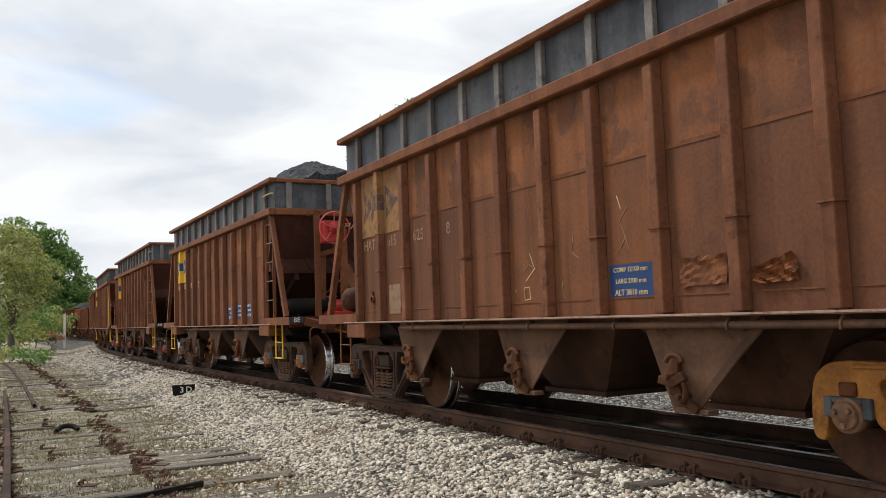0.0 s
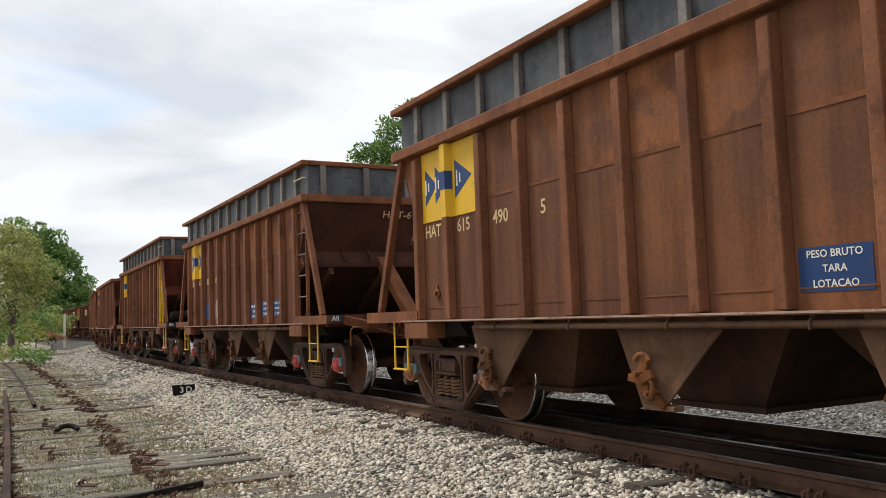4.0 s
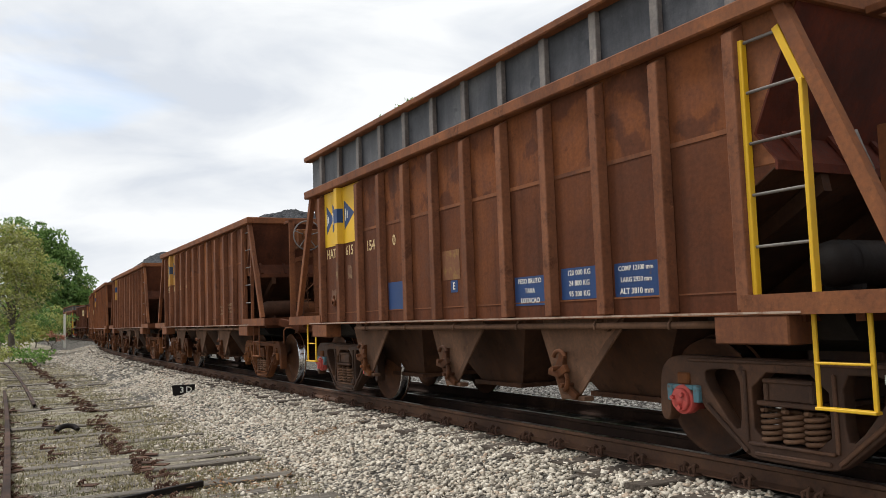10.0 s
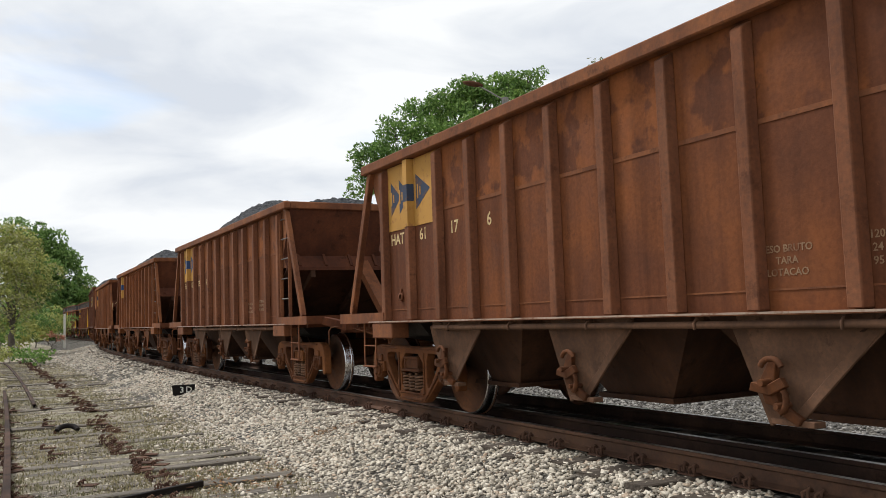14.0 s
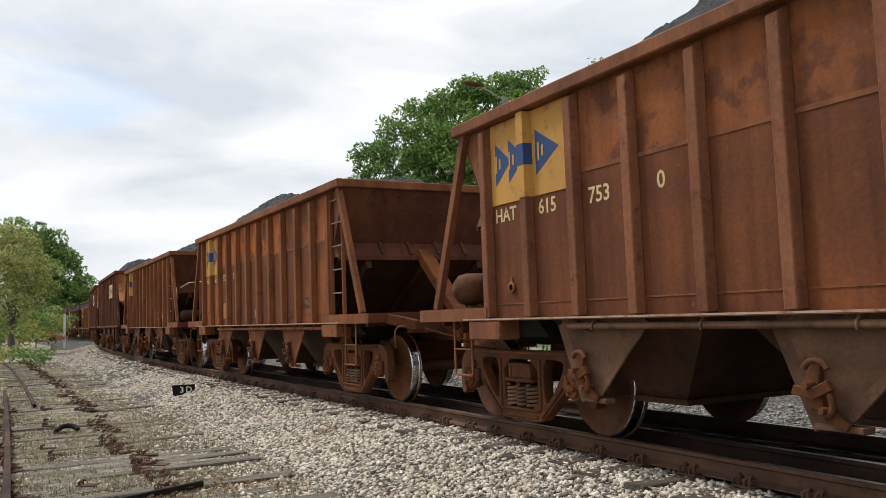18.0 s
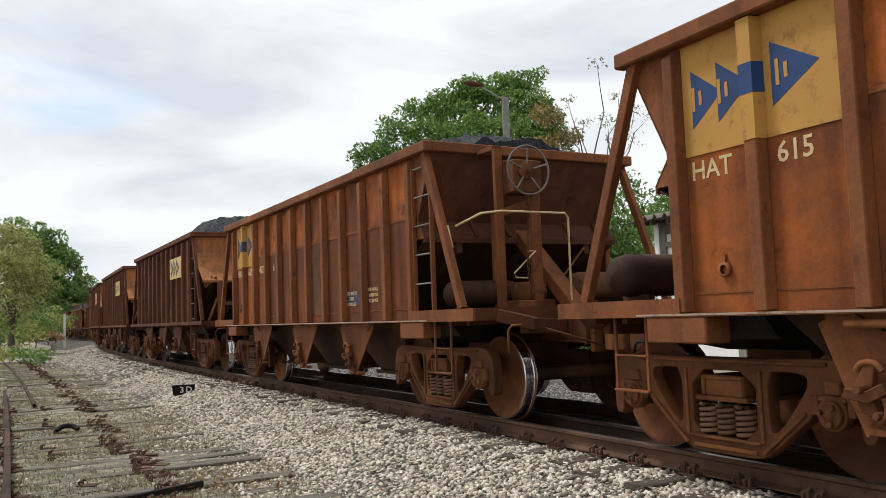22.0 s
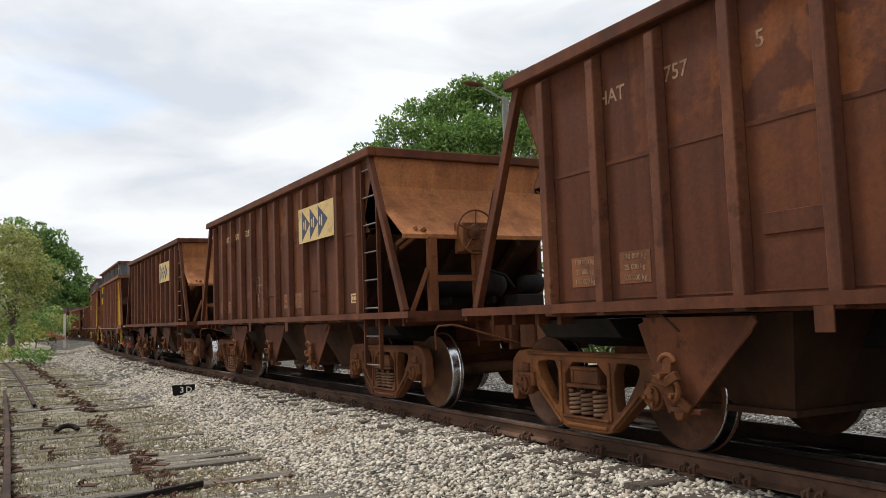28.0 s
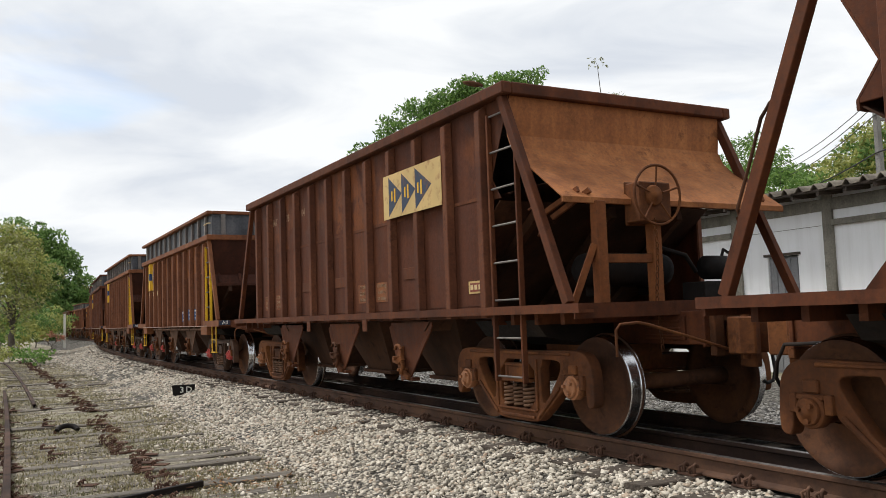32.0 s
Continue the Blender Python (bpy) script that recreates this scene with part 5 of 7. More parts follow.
def build_ground():
    xs = list(np.concatenate([[-1500, -600, -250, -120, -60, -35, -22, -14, -9, -6], np.arange(-4, 12.1, 0.25), [14, 17, 22, 30, 45, 70, 130, 260, 600, 1500]]))
    ys = list(np.concatenate([[-1500, -500, -200, -90, -50, -30, -18, -10, -5], np.arange(-2, 48, 0.3), np.arange(48, 130, 2.0), [140, 170, 220, 320, 500, 900, 2000, 4000]]))
    v = [(x, y, ground_z(x, y)) for y in ys for x in xs]
    k = len(xs)
    f, mat = [], []
    for j in range(len(ys) - 1):
        for i in range(k - 1):
            f.append((j * k + i, j * k + i + 1, (j + 1) * k + i + 1, (j + 1) * k + i))
            cx, cy = (xs[i] + xs[i + 1]) / 2, (ys[j] + ys[j + 1]) / 2
            lat = track_lateral(cx, cy) if -60 < cy < 170 and abs(cx) < 40 else 99.0
            edge = side_x(cy) + 0.55 + 0.25 * noise.noise(Vector((0.0, cy * 0.4, 5.0)))
            stony = lat > -4.6 and cx > edge and lat < 9.5
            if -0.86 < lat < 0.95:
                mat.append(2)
            else:
                mat.append(1 if stony else 0)
    me = bpy.data.meshes.new("ground")
    me.from_pydata(v, [], f)
    for m in (SOIL, BALLAST_BED, DARK_BED):
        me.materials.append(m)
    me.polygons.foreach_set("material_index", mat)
    me.polygons.foreach_set("use_smooth", [True] * len(f))
    return tagged(new("ground", me), "dry grassy soil with a grey ballast bed under the track", "ground", kind="structure")


build_ground()


# Ore-dusted stones; shade beyond the train is put into their darker tones.
def shaded_far_stone():
    m, n, l, b = material("ore_dusted_shaded_stone", 0.9)
    geo = n.new("ShaderNodeNewGeometry")
    l.new(ramp(n, l, geo.outputs["Random Per Island"], [(0.0, (0.06, 0.055, 0.05)), (0.5, (0.19, 0.18, 0.165)), (1.0, (0.36, 0.34, 0.31))]), b.inputs["Base Color"])
    return m


def stone_material(name, k):
    m, n, l, b = material(name, 0.9)
    geo = n.new("ShaderNodeNewGeometry")
    tone = ramp(n, l, geo.outputs["Random Per Island"], [(0.0, (0.13, 0.115, 0.10)), (0.2, (0.36, 0.325, 0.27)), (0.5, (0.56, 0.515, 0.435)), (0.82, (0.74, 0.69, 0.60)), (0.93, (0.46, 0.35, 0.26)), (1.0, (0.82, 0.785, 0.70))])
    v = n.new("ShaderNodeTexCoord").outputs["Object"]
    f = noise_node(n, l, v, 45.0, 4.0)
    g = ramp(n, l, f, [(0.3, (0.8 * k, 0.775 * k, 0.74 * k)), (0.7, (1.09 * k, 1.055 * k, 1.01 * k))])
    l.new(mixed(n, l, 1.0, tone, g, "MULTIPLY"), b.inputs["Base Color"])
    return m


STONE = stone_material("ballast_stone", 0.96)
DUSTY_STONE = stone_material("dusty_ballast_stone", 0.80)
GRAVEL = stone_material("earthy_gravel", 0.88)
SHADED_FAR_STONE = shaded_far_stone()


def scatter_stones(name, places, sizes, mat, label, category, seed=1):
    """Many broken stones in one mesh; each has eight corners and its own turn."""
    rng = np.random.default_rng(seed)
    base = np.array([(-1, -0.8, -0.6), (0.9, -1, -0.5), (1, 0.9, -0.6), (-0.8, 1, -0.5), (-0.7, -0.6, 0.7), (0.8, -0.5, 0.6), (0.5, 0.8, 0.75), (-0.9, 0.5, 0.5)])
    faces = np.array([(0, 3, 2), (0, 2, 1), (4, 5, 6), (4, 6, 7), (0, 1, 5), (0, 5, 4), (1, 2, 6), (1, 6, 5), (2, 3, 7), (2, 7, 6), (3, 0, 4), (3, 4, 7)])
    k = len(places)
    q = rng.normal(size=(k, 4))
    q /= np.linalg.norm(q, axis=1)[:, None]
    a, b, c, d = q.T
    rot = np.stack([np.stack([1 - 2 * (c * c + d * d), 2 * (b * c - a * d), 2 * (b * d + a * c)], 1),
                    np.stack([2 * (b * c + a * d), 1 - 2 * (b * b + d * d), 2 * (c * d - a * b)], 1),
                    np.stack([2 * (b * d - a * c), 2 * (c * d + a * b), 1 - 2 * (b * b + c * c)], 1)], 1)
    shape = base[None] * rng.uniform(0.65, 1.25, (k, 8, 1)) * rng.uniform(0.55, 1.2, (k, 1, 3))
    v = np.einsum("kij,kpj->kpi", rot, shape) * sizes[:, None, None]
    v[:, :, 2] *= 0.75
    v += places[:, None, :]
    f = (faces[None] + (np.arange(k) * 8)[:, None, None]).reshape(-1, 3)
    me = bpy.data.meshes.new(name)
    me.vertices.add(k * 8)
    me.vertices.foreach_set("co", v.reshape(-1))
    me.loops.add(len(f) * 3)
    me.loops.foreach_set("vertex_index", f.reshape(-1).astype(np.int32))
    me.polygons.add(len(f))
    me.polygons.foreach_set("loop_start", np.arange(len(f), dtype=np.int32) * 3)
    me.update(calc_edges=True)
    me.validate()
    me.materials.append(mat)
    return tagged(new(name, me), label, category, kind="stuff")


def ballast_places(y0, y1, per_m2, lat0, lat1, seed):
    rng = np.random.default_rng(seed)
    k = int((y1 - y0) * (lat1 - lat0) * per_m2)
    out = []
    for _ in range(k):
        y, lat = rng.uniform(y0, y1), rng.uniform(lat0, lat1)
        st = float(np.interp(y, LINE_Y, LINE_S))
        if -1.62 < lat < 0 and np.abs(SLEEPER_S - st).min() < 0.135 and rng.uniform() < 0.28:
            continue
        p, h = line_at(st, CENTRE + lat)
        edge = side_x(p.y) + 0.75 + 0.5 * noise.noise(Vector((0.0, p.y * 0.5, 5.0)))
        if p.x < edge and rng.uniform() > math.exp(-(edge - p.x) * 3.5):
            continue
        out.append((p.x, p.y, bed(lat) - 0.012 + rng.uniform(-0.010, 0.024)))
    return np.array(out)


def sleeper_row():
    rng = random.Random(11)
    out, s = [], 1.0
    while s < 62:
        out.append((s, rng.uniform(-0.10, 0.06), rng.uniform(-0.010, 0.002), rng.uniform(-0.04, 0.04)))
        s += 0.58 + rng.uniform(-0.03, 0.03)
    return out


SLEEPERS = sleeper_row()
SLEEPER_S = np.array([q[0] for q in SLEEPERS])


def build_ballast():
    near = ballast_places(4.2, 13.0, 1350, -4.3, -0.92, 3)
    rng = np.random.default_rng(5)
    scatter_stones("ballast", near, rng.uniform(0.013, 0.033, len(near)), STONE, "loose pale grey crushed stone beside the rails", "ballast", 4)
    mid = ballast_places(13.0, 26.0, 620, -4.6, -0.92, 6)
    scatter_stones("ballast", mid, rng.uniform(0.015, 0.036, len(mid)), STONE, "loose pale grey crushed stone beside the rails", "ballast", 7)
    far = ballast_places(26.0, 70.0, 60, -4.6, -0.92, 8)
    scatter_stones("ballast", far, rng.uniform(0.030, 0.065, len(far)), DUSTY_STONE, "loose pale grey crushed stone beside the rails", "ballast", 9)
    spread = []
    for _ in range(20000):
        y = 5.5 + 40 * rng.uniform() ** 1.8
        x = side_x(y) + rng.uniform(-3.4, 0.9)
        spread.append((x, y, GROUND + rng.uniform(-0.012, 0.004)))
    scatter_stones("gravel", np.array(spread), rng.uniform(0.005, 0.019, len(spread)) * (1 + 0.02 * np.array([q[1] for q in spread])), GRAVEL, "scattered small stones between the old sleepers", "gravel", 12)
    over = ballast_places(1.0, 26.0, 230, 0.95, 5.5, 10)
    scatter_stones("ballast", over, rng.uniform(0.022, 0.04, len(over)), SHADED_FAR_STONE, "ore-stained grey crushed stone across the rails, shade painted in", "ballast", 11)


build_ballast()


# ---- rails and sleepers ----
RAIL_BROWN = worn_paint("rail_rust", (0.055, 0.030, 0.021), (0.105, 0.056, 0.036), (0.16, 0.085, 0.05), 0.75, 0.1)
RAIL_RUSTY = worn_paint("rail_red_rust", (0.045, 0.026, 0.02), (0.09, 0.048, 0.033), (0.155, 0.085, 0.055), 0.9, 0.1)


RAIL_DARK = worn_paint("siding_rail_rust", (0.025, 0.016, 0.013), (0.05, 0.029, 0.022), (0.10, 0.055, 0.038), 0.95, 0.1)


def rail_section():
    return [(-0.07, -0.16), (-0.07, -0.148), (-0.012, -0.125), (-0.010, -0.045), (-0.036, -0.032), (-0.036, -0.006), (-0.028, 0.0), (0.028, 0.0), (0.036, -0.006), (0.036, -0.032), (0.010, -0.045), (0.012, -0.125), (0.07, -0.148), (0.07, -0.16)]


def swept_rail(name, place, stations, label, mats):
    sec = rail_section()
    s = Solid()
    k = len(sec)
    vs = []
    for st in stations:
        (p, h) = place(st)
        for x, z in sec:
            vs.append((p.x + x * math.cos(h), p.y - x * math.sin(h), p.z + z))
    for j in range(k):
        j2 = (j + 1) % k
        fs = [(i * k + j, i * k + j2, (i + 1) * k + j2, (i + 1) * k + j) for i in range(len(stations) - 1)]
        if j == 0:
            s.add(vs, fs, 0)
        else:
            s.f += fs
            s.m += [1 if j == 6 else 0] * len(fs)
            s.s += [False] * len(fs)
    return tagged(part(name, s, mats), label, "rail", "rails of the main track", "structure")


def rail_top():
    m, n, l, b = material("worn_rail_head", 0.38, 1.0)
    v = n.new("ShaderNodeTexCoord").outputs["Object"]
    f = noise_node(n, l, v, 9.0, 4.0)
    l.new(ramp(n, l, f, [(0.3, (0.22, 0.20, 0.19)), (0.7, (0.45, 0.43, 0.41))]), b.inputs["Base Color"])
    return m


RAIL_HEAD = rail_top()
STATIONS = list(np.arange(-30, 125, 1.0))
for lat in (-0.852, -0.25, 0.852):
    swept_rail("rail", lambda st, a=lat: line_at(st, CENTRE + a), STATIONS, "worn brown steel rail with a polished head", [RAIL_BROWN if lat < -0.5 else RAIL_DARK, RAIL_HEAD])


def wood(name, a, b_, c):
    m, n, l, b = material(name, 0.9)
    v = coords(n, l)
    f = noise_node(n, l, v, 5.0, 6.0, 0.6, stretch=(0.5, 9.0, 9.0))
    g = noise_node(n, l, v, 2.0, 3.0)
    col = ramp(n, l, f, [(0.3, a), (0.5, b_), (0.7, c)])
    sh = ramp(n, l, g, [(0.3, (0.7, 0.7, 0.7)), (0.7, (1.1, 1.1, 1.1))])
    l.new(mixed(n, l, 1.0, col, sh, "MULTIPLY"), b.inputs["Base Color"])
    bump(n, l, b, f, 0.8, 0.015)
    return m


SLEEPER_DARK = wood("dark_sleeper_wood", (0.04, 0.03, 0.023), (0.085, 0.066, 0.05), (0.15, 0.12, 0.095))
SLEEPER_GREY = wood("weathered_sleeper_wood", (0.06, 0.05, 0.04), (0.14, 0.12, 0.097), (0.25, 0.22, 0.18))


def timber(length, wide, high, seed):
    rng = random.Random(seed)
    s = Solid()
    k = 7
    sec = []
    for i in range(k):
        x = -length / 2 + length * i / (k - 1)
        w0, w1 = wide / 2 + rng.uniform(-0.014, 0.01), wide / 2 + rng.uniform(-0.014, 0.01)
        h0, h1 = rng.uniform(-0.014, 0.004), rng.uniform(-0.014, 0.004)
        e = rng.uniform(-0.02, 0.02) if i in (0, k - 1) else 0
        sec += [(x, -w0, -high), (x + e, -w0, h0 - 0.01), (x + e, -w0 + 0.02, h0), (x - e, w1 - 0.02, h1), (x - e, w1, h1 - 0.01), (x, w1, -high)]
    f = [tuple(range(5, -1, -1)), tuple(range((k - 1) * 6, k * 6))]
    for i in range(k - 1):
        f += [(i * 6 + j, i * 6 + (j + 1) % 6, (i + 1) * 6 + (j + 1) % 6, (i + 1) * 6 + j) for j in range(6)]
    return s.add(sec, f)


def build_sleepers():
    bed_ob = tagged(new("track_bed"), "wooden sleepers with rail spikes under the main track", "sleepers", kind="structure")
    for i, (s, off, dz, turn) in enumerate(SLEEPERS):
        me = shared("sleeper|%d" % (i % 6), lambda: timber(3.0, 0.23, 0.2, i % 6))
        p, h = line_at(s, CENTRE + off, -0.161 + dz)
        sl = piece("sleeper", me, SLEEPER_DARK, bed_ob, Matrix.Translation(p) @ Matrix.Rotation(-h + turn, 4, "Z"))
        if s < 30:
            piece("rail_fastening", fastening(), RAIL_RUSTY, sl, Matrix.Translation((-0.852 - off, 0, 0)))


def fastening():
    def build():
        s = Solid()
        s.box(-0.16, 0.13, -0.09, 0.09, 0.0, 0.014)
        for y in (-0.05, 0.055):
            s.tube([(-0.115, y, 0.0), (-0.115, y, 0.07), (-0.10, y, 0.085), (-0.07, y, 0.06)], 0.014, 6)
            s.tube([(-0.14, y + 0.02, 0.01), (-0.15, y + 0.02, 0.055), (-0.12, y + 0.01, 0.07)], 0.011, 6)
        return s
    return shared("rail_fastening", build)


def siding_pose(y, off, z):
    e = (side_x(y + 0.5) - side_x(y - 0.5))
    return Vector((side_x(y) + off, y, z)), math.atan(e)


def build_siding():
    rng = random.Random(21)
    for off, y0, y1, z in ((-1.84, -4.0, 24.5, GROUND + 0.14), (-1.32, 19.4, 47.0, GROUND + 0.10)):
        swept_rail("siding_rail", lambda st, a=off, q=z: siding_pose(st, a, q), list(np.arange(y0, y1, 0.8)), "rusty half-buried rail of a disused siding", [RAIL_DARK, RAIL_DARK])
    track = tagged(new("siding_track"), "half-buried weathered sleepers of a disused siding", "sleepers", kind="structure")
    y, i = 6.2, 0
    while y < 48:
        if rng.random() < 0.93:
            me = shared("old_sleeper|%d" % (i % 6), lambda: timber(2.5, 0.22, 0.2, 50 + i % 6))
            p, h = siding_pose(y, -0.46 + rng.uniform(-0.12, 0.12), GROUND + rng.uniform(0.0, 0.045))
            ob = piece("sleeper", me, SLEEPER_GREY, track, Matrix.Translation(p) @ Matrix.Rotation(-h + rng.uniform(-0.05, 0.05), 4, "Z") @ Matrix.Rotation(rng.uniform(-0.02, 0.02), 4, "Y"))
            for off, odds in ((0.06, 1.0),) if y > 20 else ((0.06, 1.0), (-1.38, 0.8), (-0.75, 0.2)):
                for _ in range(4):
                    if rng.random() < 0.85 * odds:
                        piece("rail_fastening", fastening(), RAIL_RUSTY, ob, Matrix.Translation((off + rng.uniform(-0.14, 0.14), rng.uniform(-0.16, 0.16), rng.uniform(-0.02, 0.01))) @ Matrix.Rotation(rng.uniform(-0.6, 0.6), 4, "Z") @ Matrix.Scale(0.68, 4))
        y += 0.6 + rng.uniform(-0.08, 0.08)
        i += 1


# ---- the train ----
COMMON = "on the main track"
WAGONS = [
    dict(front=1.922, kind="tall", body="brown", sheet="pale", field=WORN_FIELD, arrows=LOST_INK, number=("HAT", "615", "625", "8"), ink=FAINT, plate=True, tank=IRON, cap=SPRING, adapter=GREY, casting=CAST, front_casting=ORANGE_CAST, tables=BLUE, one_table=True, table_ink=LETTER, patches=True, scribbles=True, rivets=True,
         label="rusty brown ore hopper wagon with raised grey sides, faded emblem"),
    dict(front=14.135, kind="tall", body="brown", field=YELLOW, arrows=BLUE, number=("HAT", "615", "490", "5"), sheet="pale", end_number="HAT-615490-5", end_ink=LETTER, wheel=(PINK, RED), step=YELLOW, cap=COPPER, adapter=TEAL, tables=BLUE, tank=PINK, valve=RED, mark="BE", load="peak", rivets=True,
         label="rusty brown ore hopper wagon with raised grey sides, red brake wheel"),
    dict(front=26.422, kind="tall", body="brown", field=YELLOW, arrows=BLUE, number=("HAT", "615", "205", "8"), end_number="HAT-615205-8", end_ink=LETTER, step=YELLOW, cap=PINK, adapter=TEAL, tables=BLUE, blue=6.75, scoured=(6.00, 1.43), cast_mark=True, tank=BRICK,
         label="rusty brown ore hopper wagon with raised grey sides, yellow steps"),
    dict(front=38.642, kind="tall", body="brown", end="red_end", sheet="deep", field=YELLOW, arrows=BLUE, number=("HAT", "615", "154", "0"), end_number="HAT-615154-0", wheel=(GREEN, GREEN), ladder=YELLOW, step=YELLOW, cap=PINK, adapter=TEAL, tables=BLUE, blue=6.00, scoured=(4.59, 1.70), stickers=True, tank=BLACK, tank1=BLACK, valve=BRICK, mark="BE", grab=GREYPOST, rivets=True,
         label="rusty brown ore hopper wagon with raised grey sides, green brake wheel"),
    dict(front=50.838, kind="low", body="brown", field=OLDYELLOW, arrows=NAVY, number=("HAT", "61", "17", "6"), faint=FAINT, wheel=(GREYPOST, CAST_RUST), tables=None, casting=CAST_RUST, mark="BE", tank1=BIN, tank=BIN, rivets=True, load="fore",
         label="rusty brown low ore hopper wagon with a brake wheel"),
    dict(front=63.057, kind="low", body="brown", field=OLDYELLOW, arrows=BLUE, number=("HAT", "615", "753", "0"), ink=LETTER, faint=FAINT, casting=CAST_RUST, tank=IRON, load="mound",
         label="rusty brown low ore hopper wagon heaped with dark ore"),
    dict(front=75.351, kind="low", body="orange", field=OLDYELLOW, arrows=BLUE, number=("HAT", "615", "573", "1"), ink=LETTER, casting=CAST_RUST, tank=IRON, load="rear",
         label="orange-rusted low ore hopper wagon heaped with dark ore"),
    dict(front=87.574, kind="low", body="orange", field=OLDYELLOW, arrows=NAVY, number=("HAT", "615", "402", "6"), ink=LETTER, faint=LETTER, dark_panel=3.98, wheel=(GREYPOST, CAST_RUST), casting=CAST_RUST, gate=True, grab=LETTER, valve=CAST_RUST, tank1=BIN, tank=IRON, load="front",
         label="orange-rusted low ore hopper wagon with a brake wheel and grab rails"),
    dict(front=99.79, kind="hood", body="dark", number=("HAT", "757", "5"), ink=FAINT, wheel=(CAST_RUST, CAST_RUST), casting=CAST_RUST, load="crest",
         label="dark brown ore hopper wagon with sloping hoods and cream emblem"),
    dict(front=112.008, kind="hood", body="dark", number=("HAT", "7570", "32.5"), ink=LETTER, chalk=True, wheel=(CAST_RUST, CAST_RUST), casting=CAST_RUST, load="low",
         label="dark brown ore hopper wagon with sloping hoods, pale lettering"),
    dict(front=124.235, kind="hood", body="dark", number=("HAT", "75", "04"), ink=FAINT, wheel=(CAST_RUST, CAST_RUST), casting=CAST_RUST, cap=COPPER, load="low",
         label="dark brown ore hopper wagon with sloping hoods, copper bearing caps"),
    dict(front=136.46, kind="tall", body="brown", field=YELLOW, arrows=BLUE, ladder=YELLOW, step=YELLOW, cap=PINK, tables=BLUE,
         label="rusty brown ore hopper wagon with raised grey sides, yellow ladders"),
    dict(front=148.68, kind="tall", body="brown", field=YELLOW, arrows=BLUE, ladder=YELLOW, step=YELLOW, cap=PINK, tables=BLUE,
         label="rusty brown ore hopper wagon with grey raised sides, near the tail"),
    dict(front=160.9, kind="tall", body="dark", field=YELLOW, arrows=BLUE, step=YELLOW, tables=BLUE,
         label="dark brown ore hopper wagon with grey raised sides, near the tail"),
]
for k in range(7):
    WAGONS.append(dict(front=173.12 + 12.22 * k, kind="low" if k % 3 else "tall", body=("brown", "dark", "orange")[k % 3], field=OLDYELLOW, arrows=NAVY, casting=CAST_RUST,
                       label="rusty ore hopper wagon near the tail of the train"))


def ore():
    m, n, l, b = material("dark_iron_ore", 0.85)
    v = n.new("ShaderNodeTexCoord").outputs["Object"]
    f = noise_node(n, l, v, 14.0, 7.0, 0.7)
    l.new(ramp(n, l, f, [(0.35, (0.012, 0.013, 0.015)), (0.55, (0.038, 0.040, 0.045)), (0.75, (0.10, 0.102, 0.11))]), b.inputs["Base Color"])
    bump(n, l, b, f, 1.0, 0.05)
    return m


ORE = ore()


def ore_load(style, top):
    s = Solid()
    nx, ny = 44, 150
    vs = []
    for j in range(ny + 1):
        for i in range(nx + 1):
            u, w = i / nx * 2 - 1, j / ny * 2 - 1
            x, y = u * (SIDE - 0.03), w * (HALF - 0.30)
            if style == "peak":
                ridge = max(0.0, 1 - abs(u) ** 1.6) * (0.34 + 0.60 * math.exp(-((y + 2.2) / 1.4) ** 2) + 0.06 * math.sin(y * 1.3)) - 0.22
            elif style == "front":
                ridge = max(0.0, 1 - abs(u) ** 1.6) * (0.30 + 0.36 * math.exp(-((y + 2.7) / 1.1) ** 2) + 0.14 * math.exp(-((y - 0.4) / 1.0) ** 2)) - 0.16
            elif style == "low":
                ridge = max(0.0, 1 - abs(u) ** 1.6) * 0.25 - 0.25
            else:
                env = max(0.0, 1 - abs(w) ** 7)
                fall, base, rise, crest, long = {"crest": (2.6, 0.26, 0.52, -3.5, 1.7), "fore": (1.5, 0.28, 0.26, -2.2, 1.6), "rear": (1.5, 0.44, 0.48, 2.5, 1.8), "mound": (1.5, 0.43, 0.48, 1.3, 2.1)}[style]
                ridge = max(0.0, 1 - abs(u) ** fall) * env * (base + rise * math.exp(-((y - crest) / long) ** 2)) - 0.10
            z = top + ridge + 0.06 * noise.noise(Vector((x * 2.6, y * 2.6, 1.0))) + 0.05 * noise.noise(Vector((x * 8, y * 8, 4.0))) + 0.035 * noise.noise(Vector((x * 19, y * 19, 7.0)))
            vs.append((x, y, min(z, top + ridge + 0.10)))
    k = nx + 1
    fs = [(j * k + i, j * k + i + 1, (j + 1) * k + i + 1, (j + 1) * k + i) for j in range(ny) for i in range(nx)]
    skirt = len(vs)
    s.add(vs, fs)
    ring = [i for i in range(k)] + [j * k + nx for j in range(1, ny + 1)] + [ny * k + i for i in range(nx - 1, -1, -1)] + [j * k for j in range(ny - 1, 0, -1)]
    low = [(vs[i][0], vs[i][1], top - 0.32) for i in ring]
    s.v += low
    for a in range(len(ring)):
        b = (a + 1) % len(ring)
        s.f.append((ring[a], ring[b], skirt + b, skirt + a))
        s.m.append(0)
        s.s.append(False)
    s.f.append(tuple(skirt + a for a in range(len(ring))))
    s.m.append(0)
    s.s.append(False)
    return s


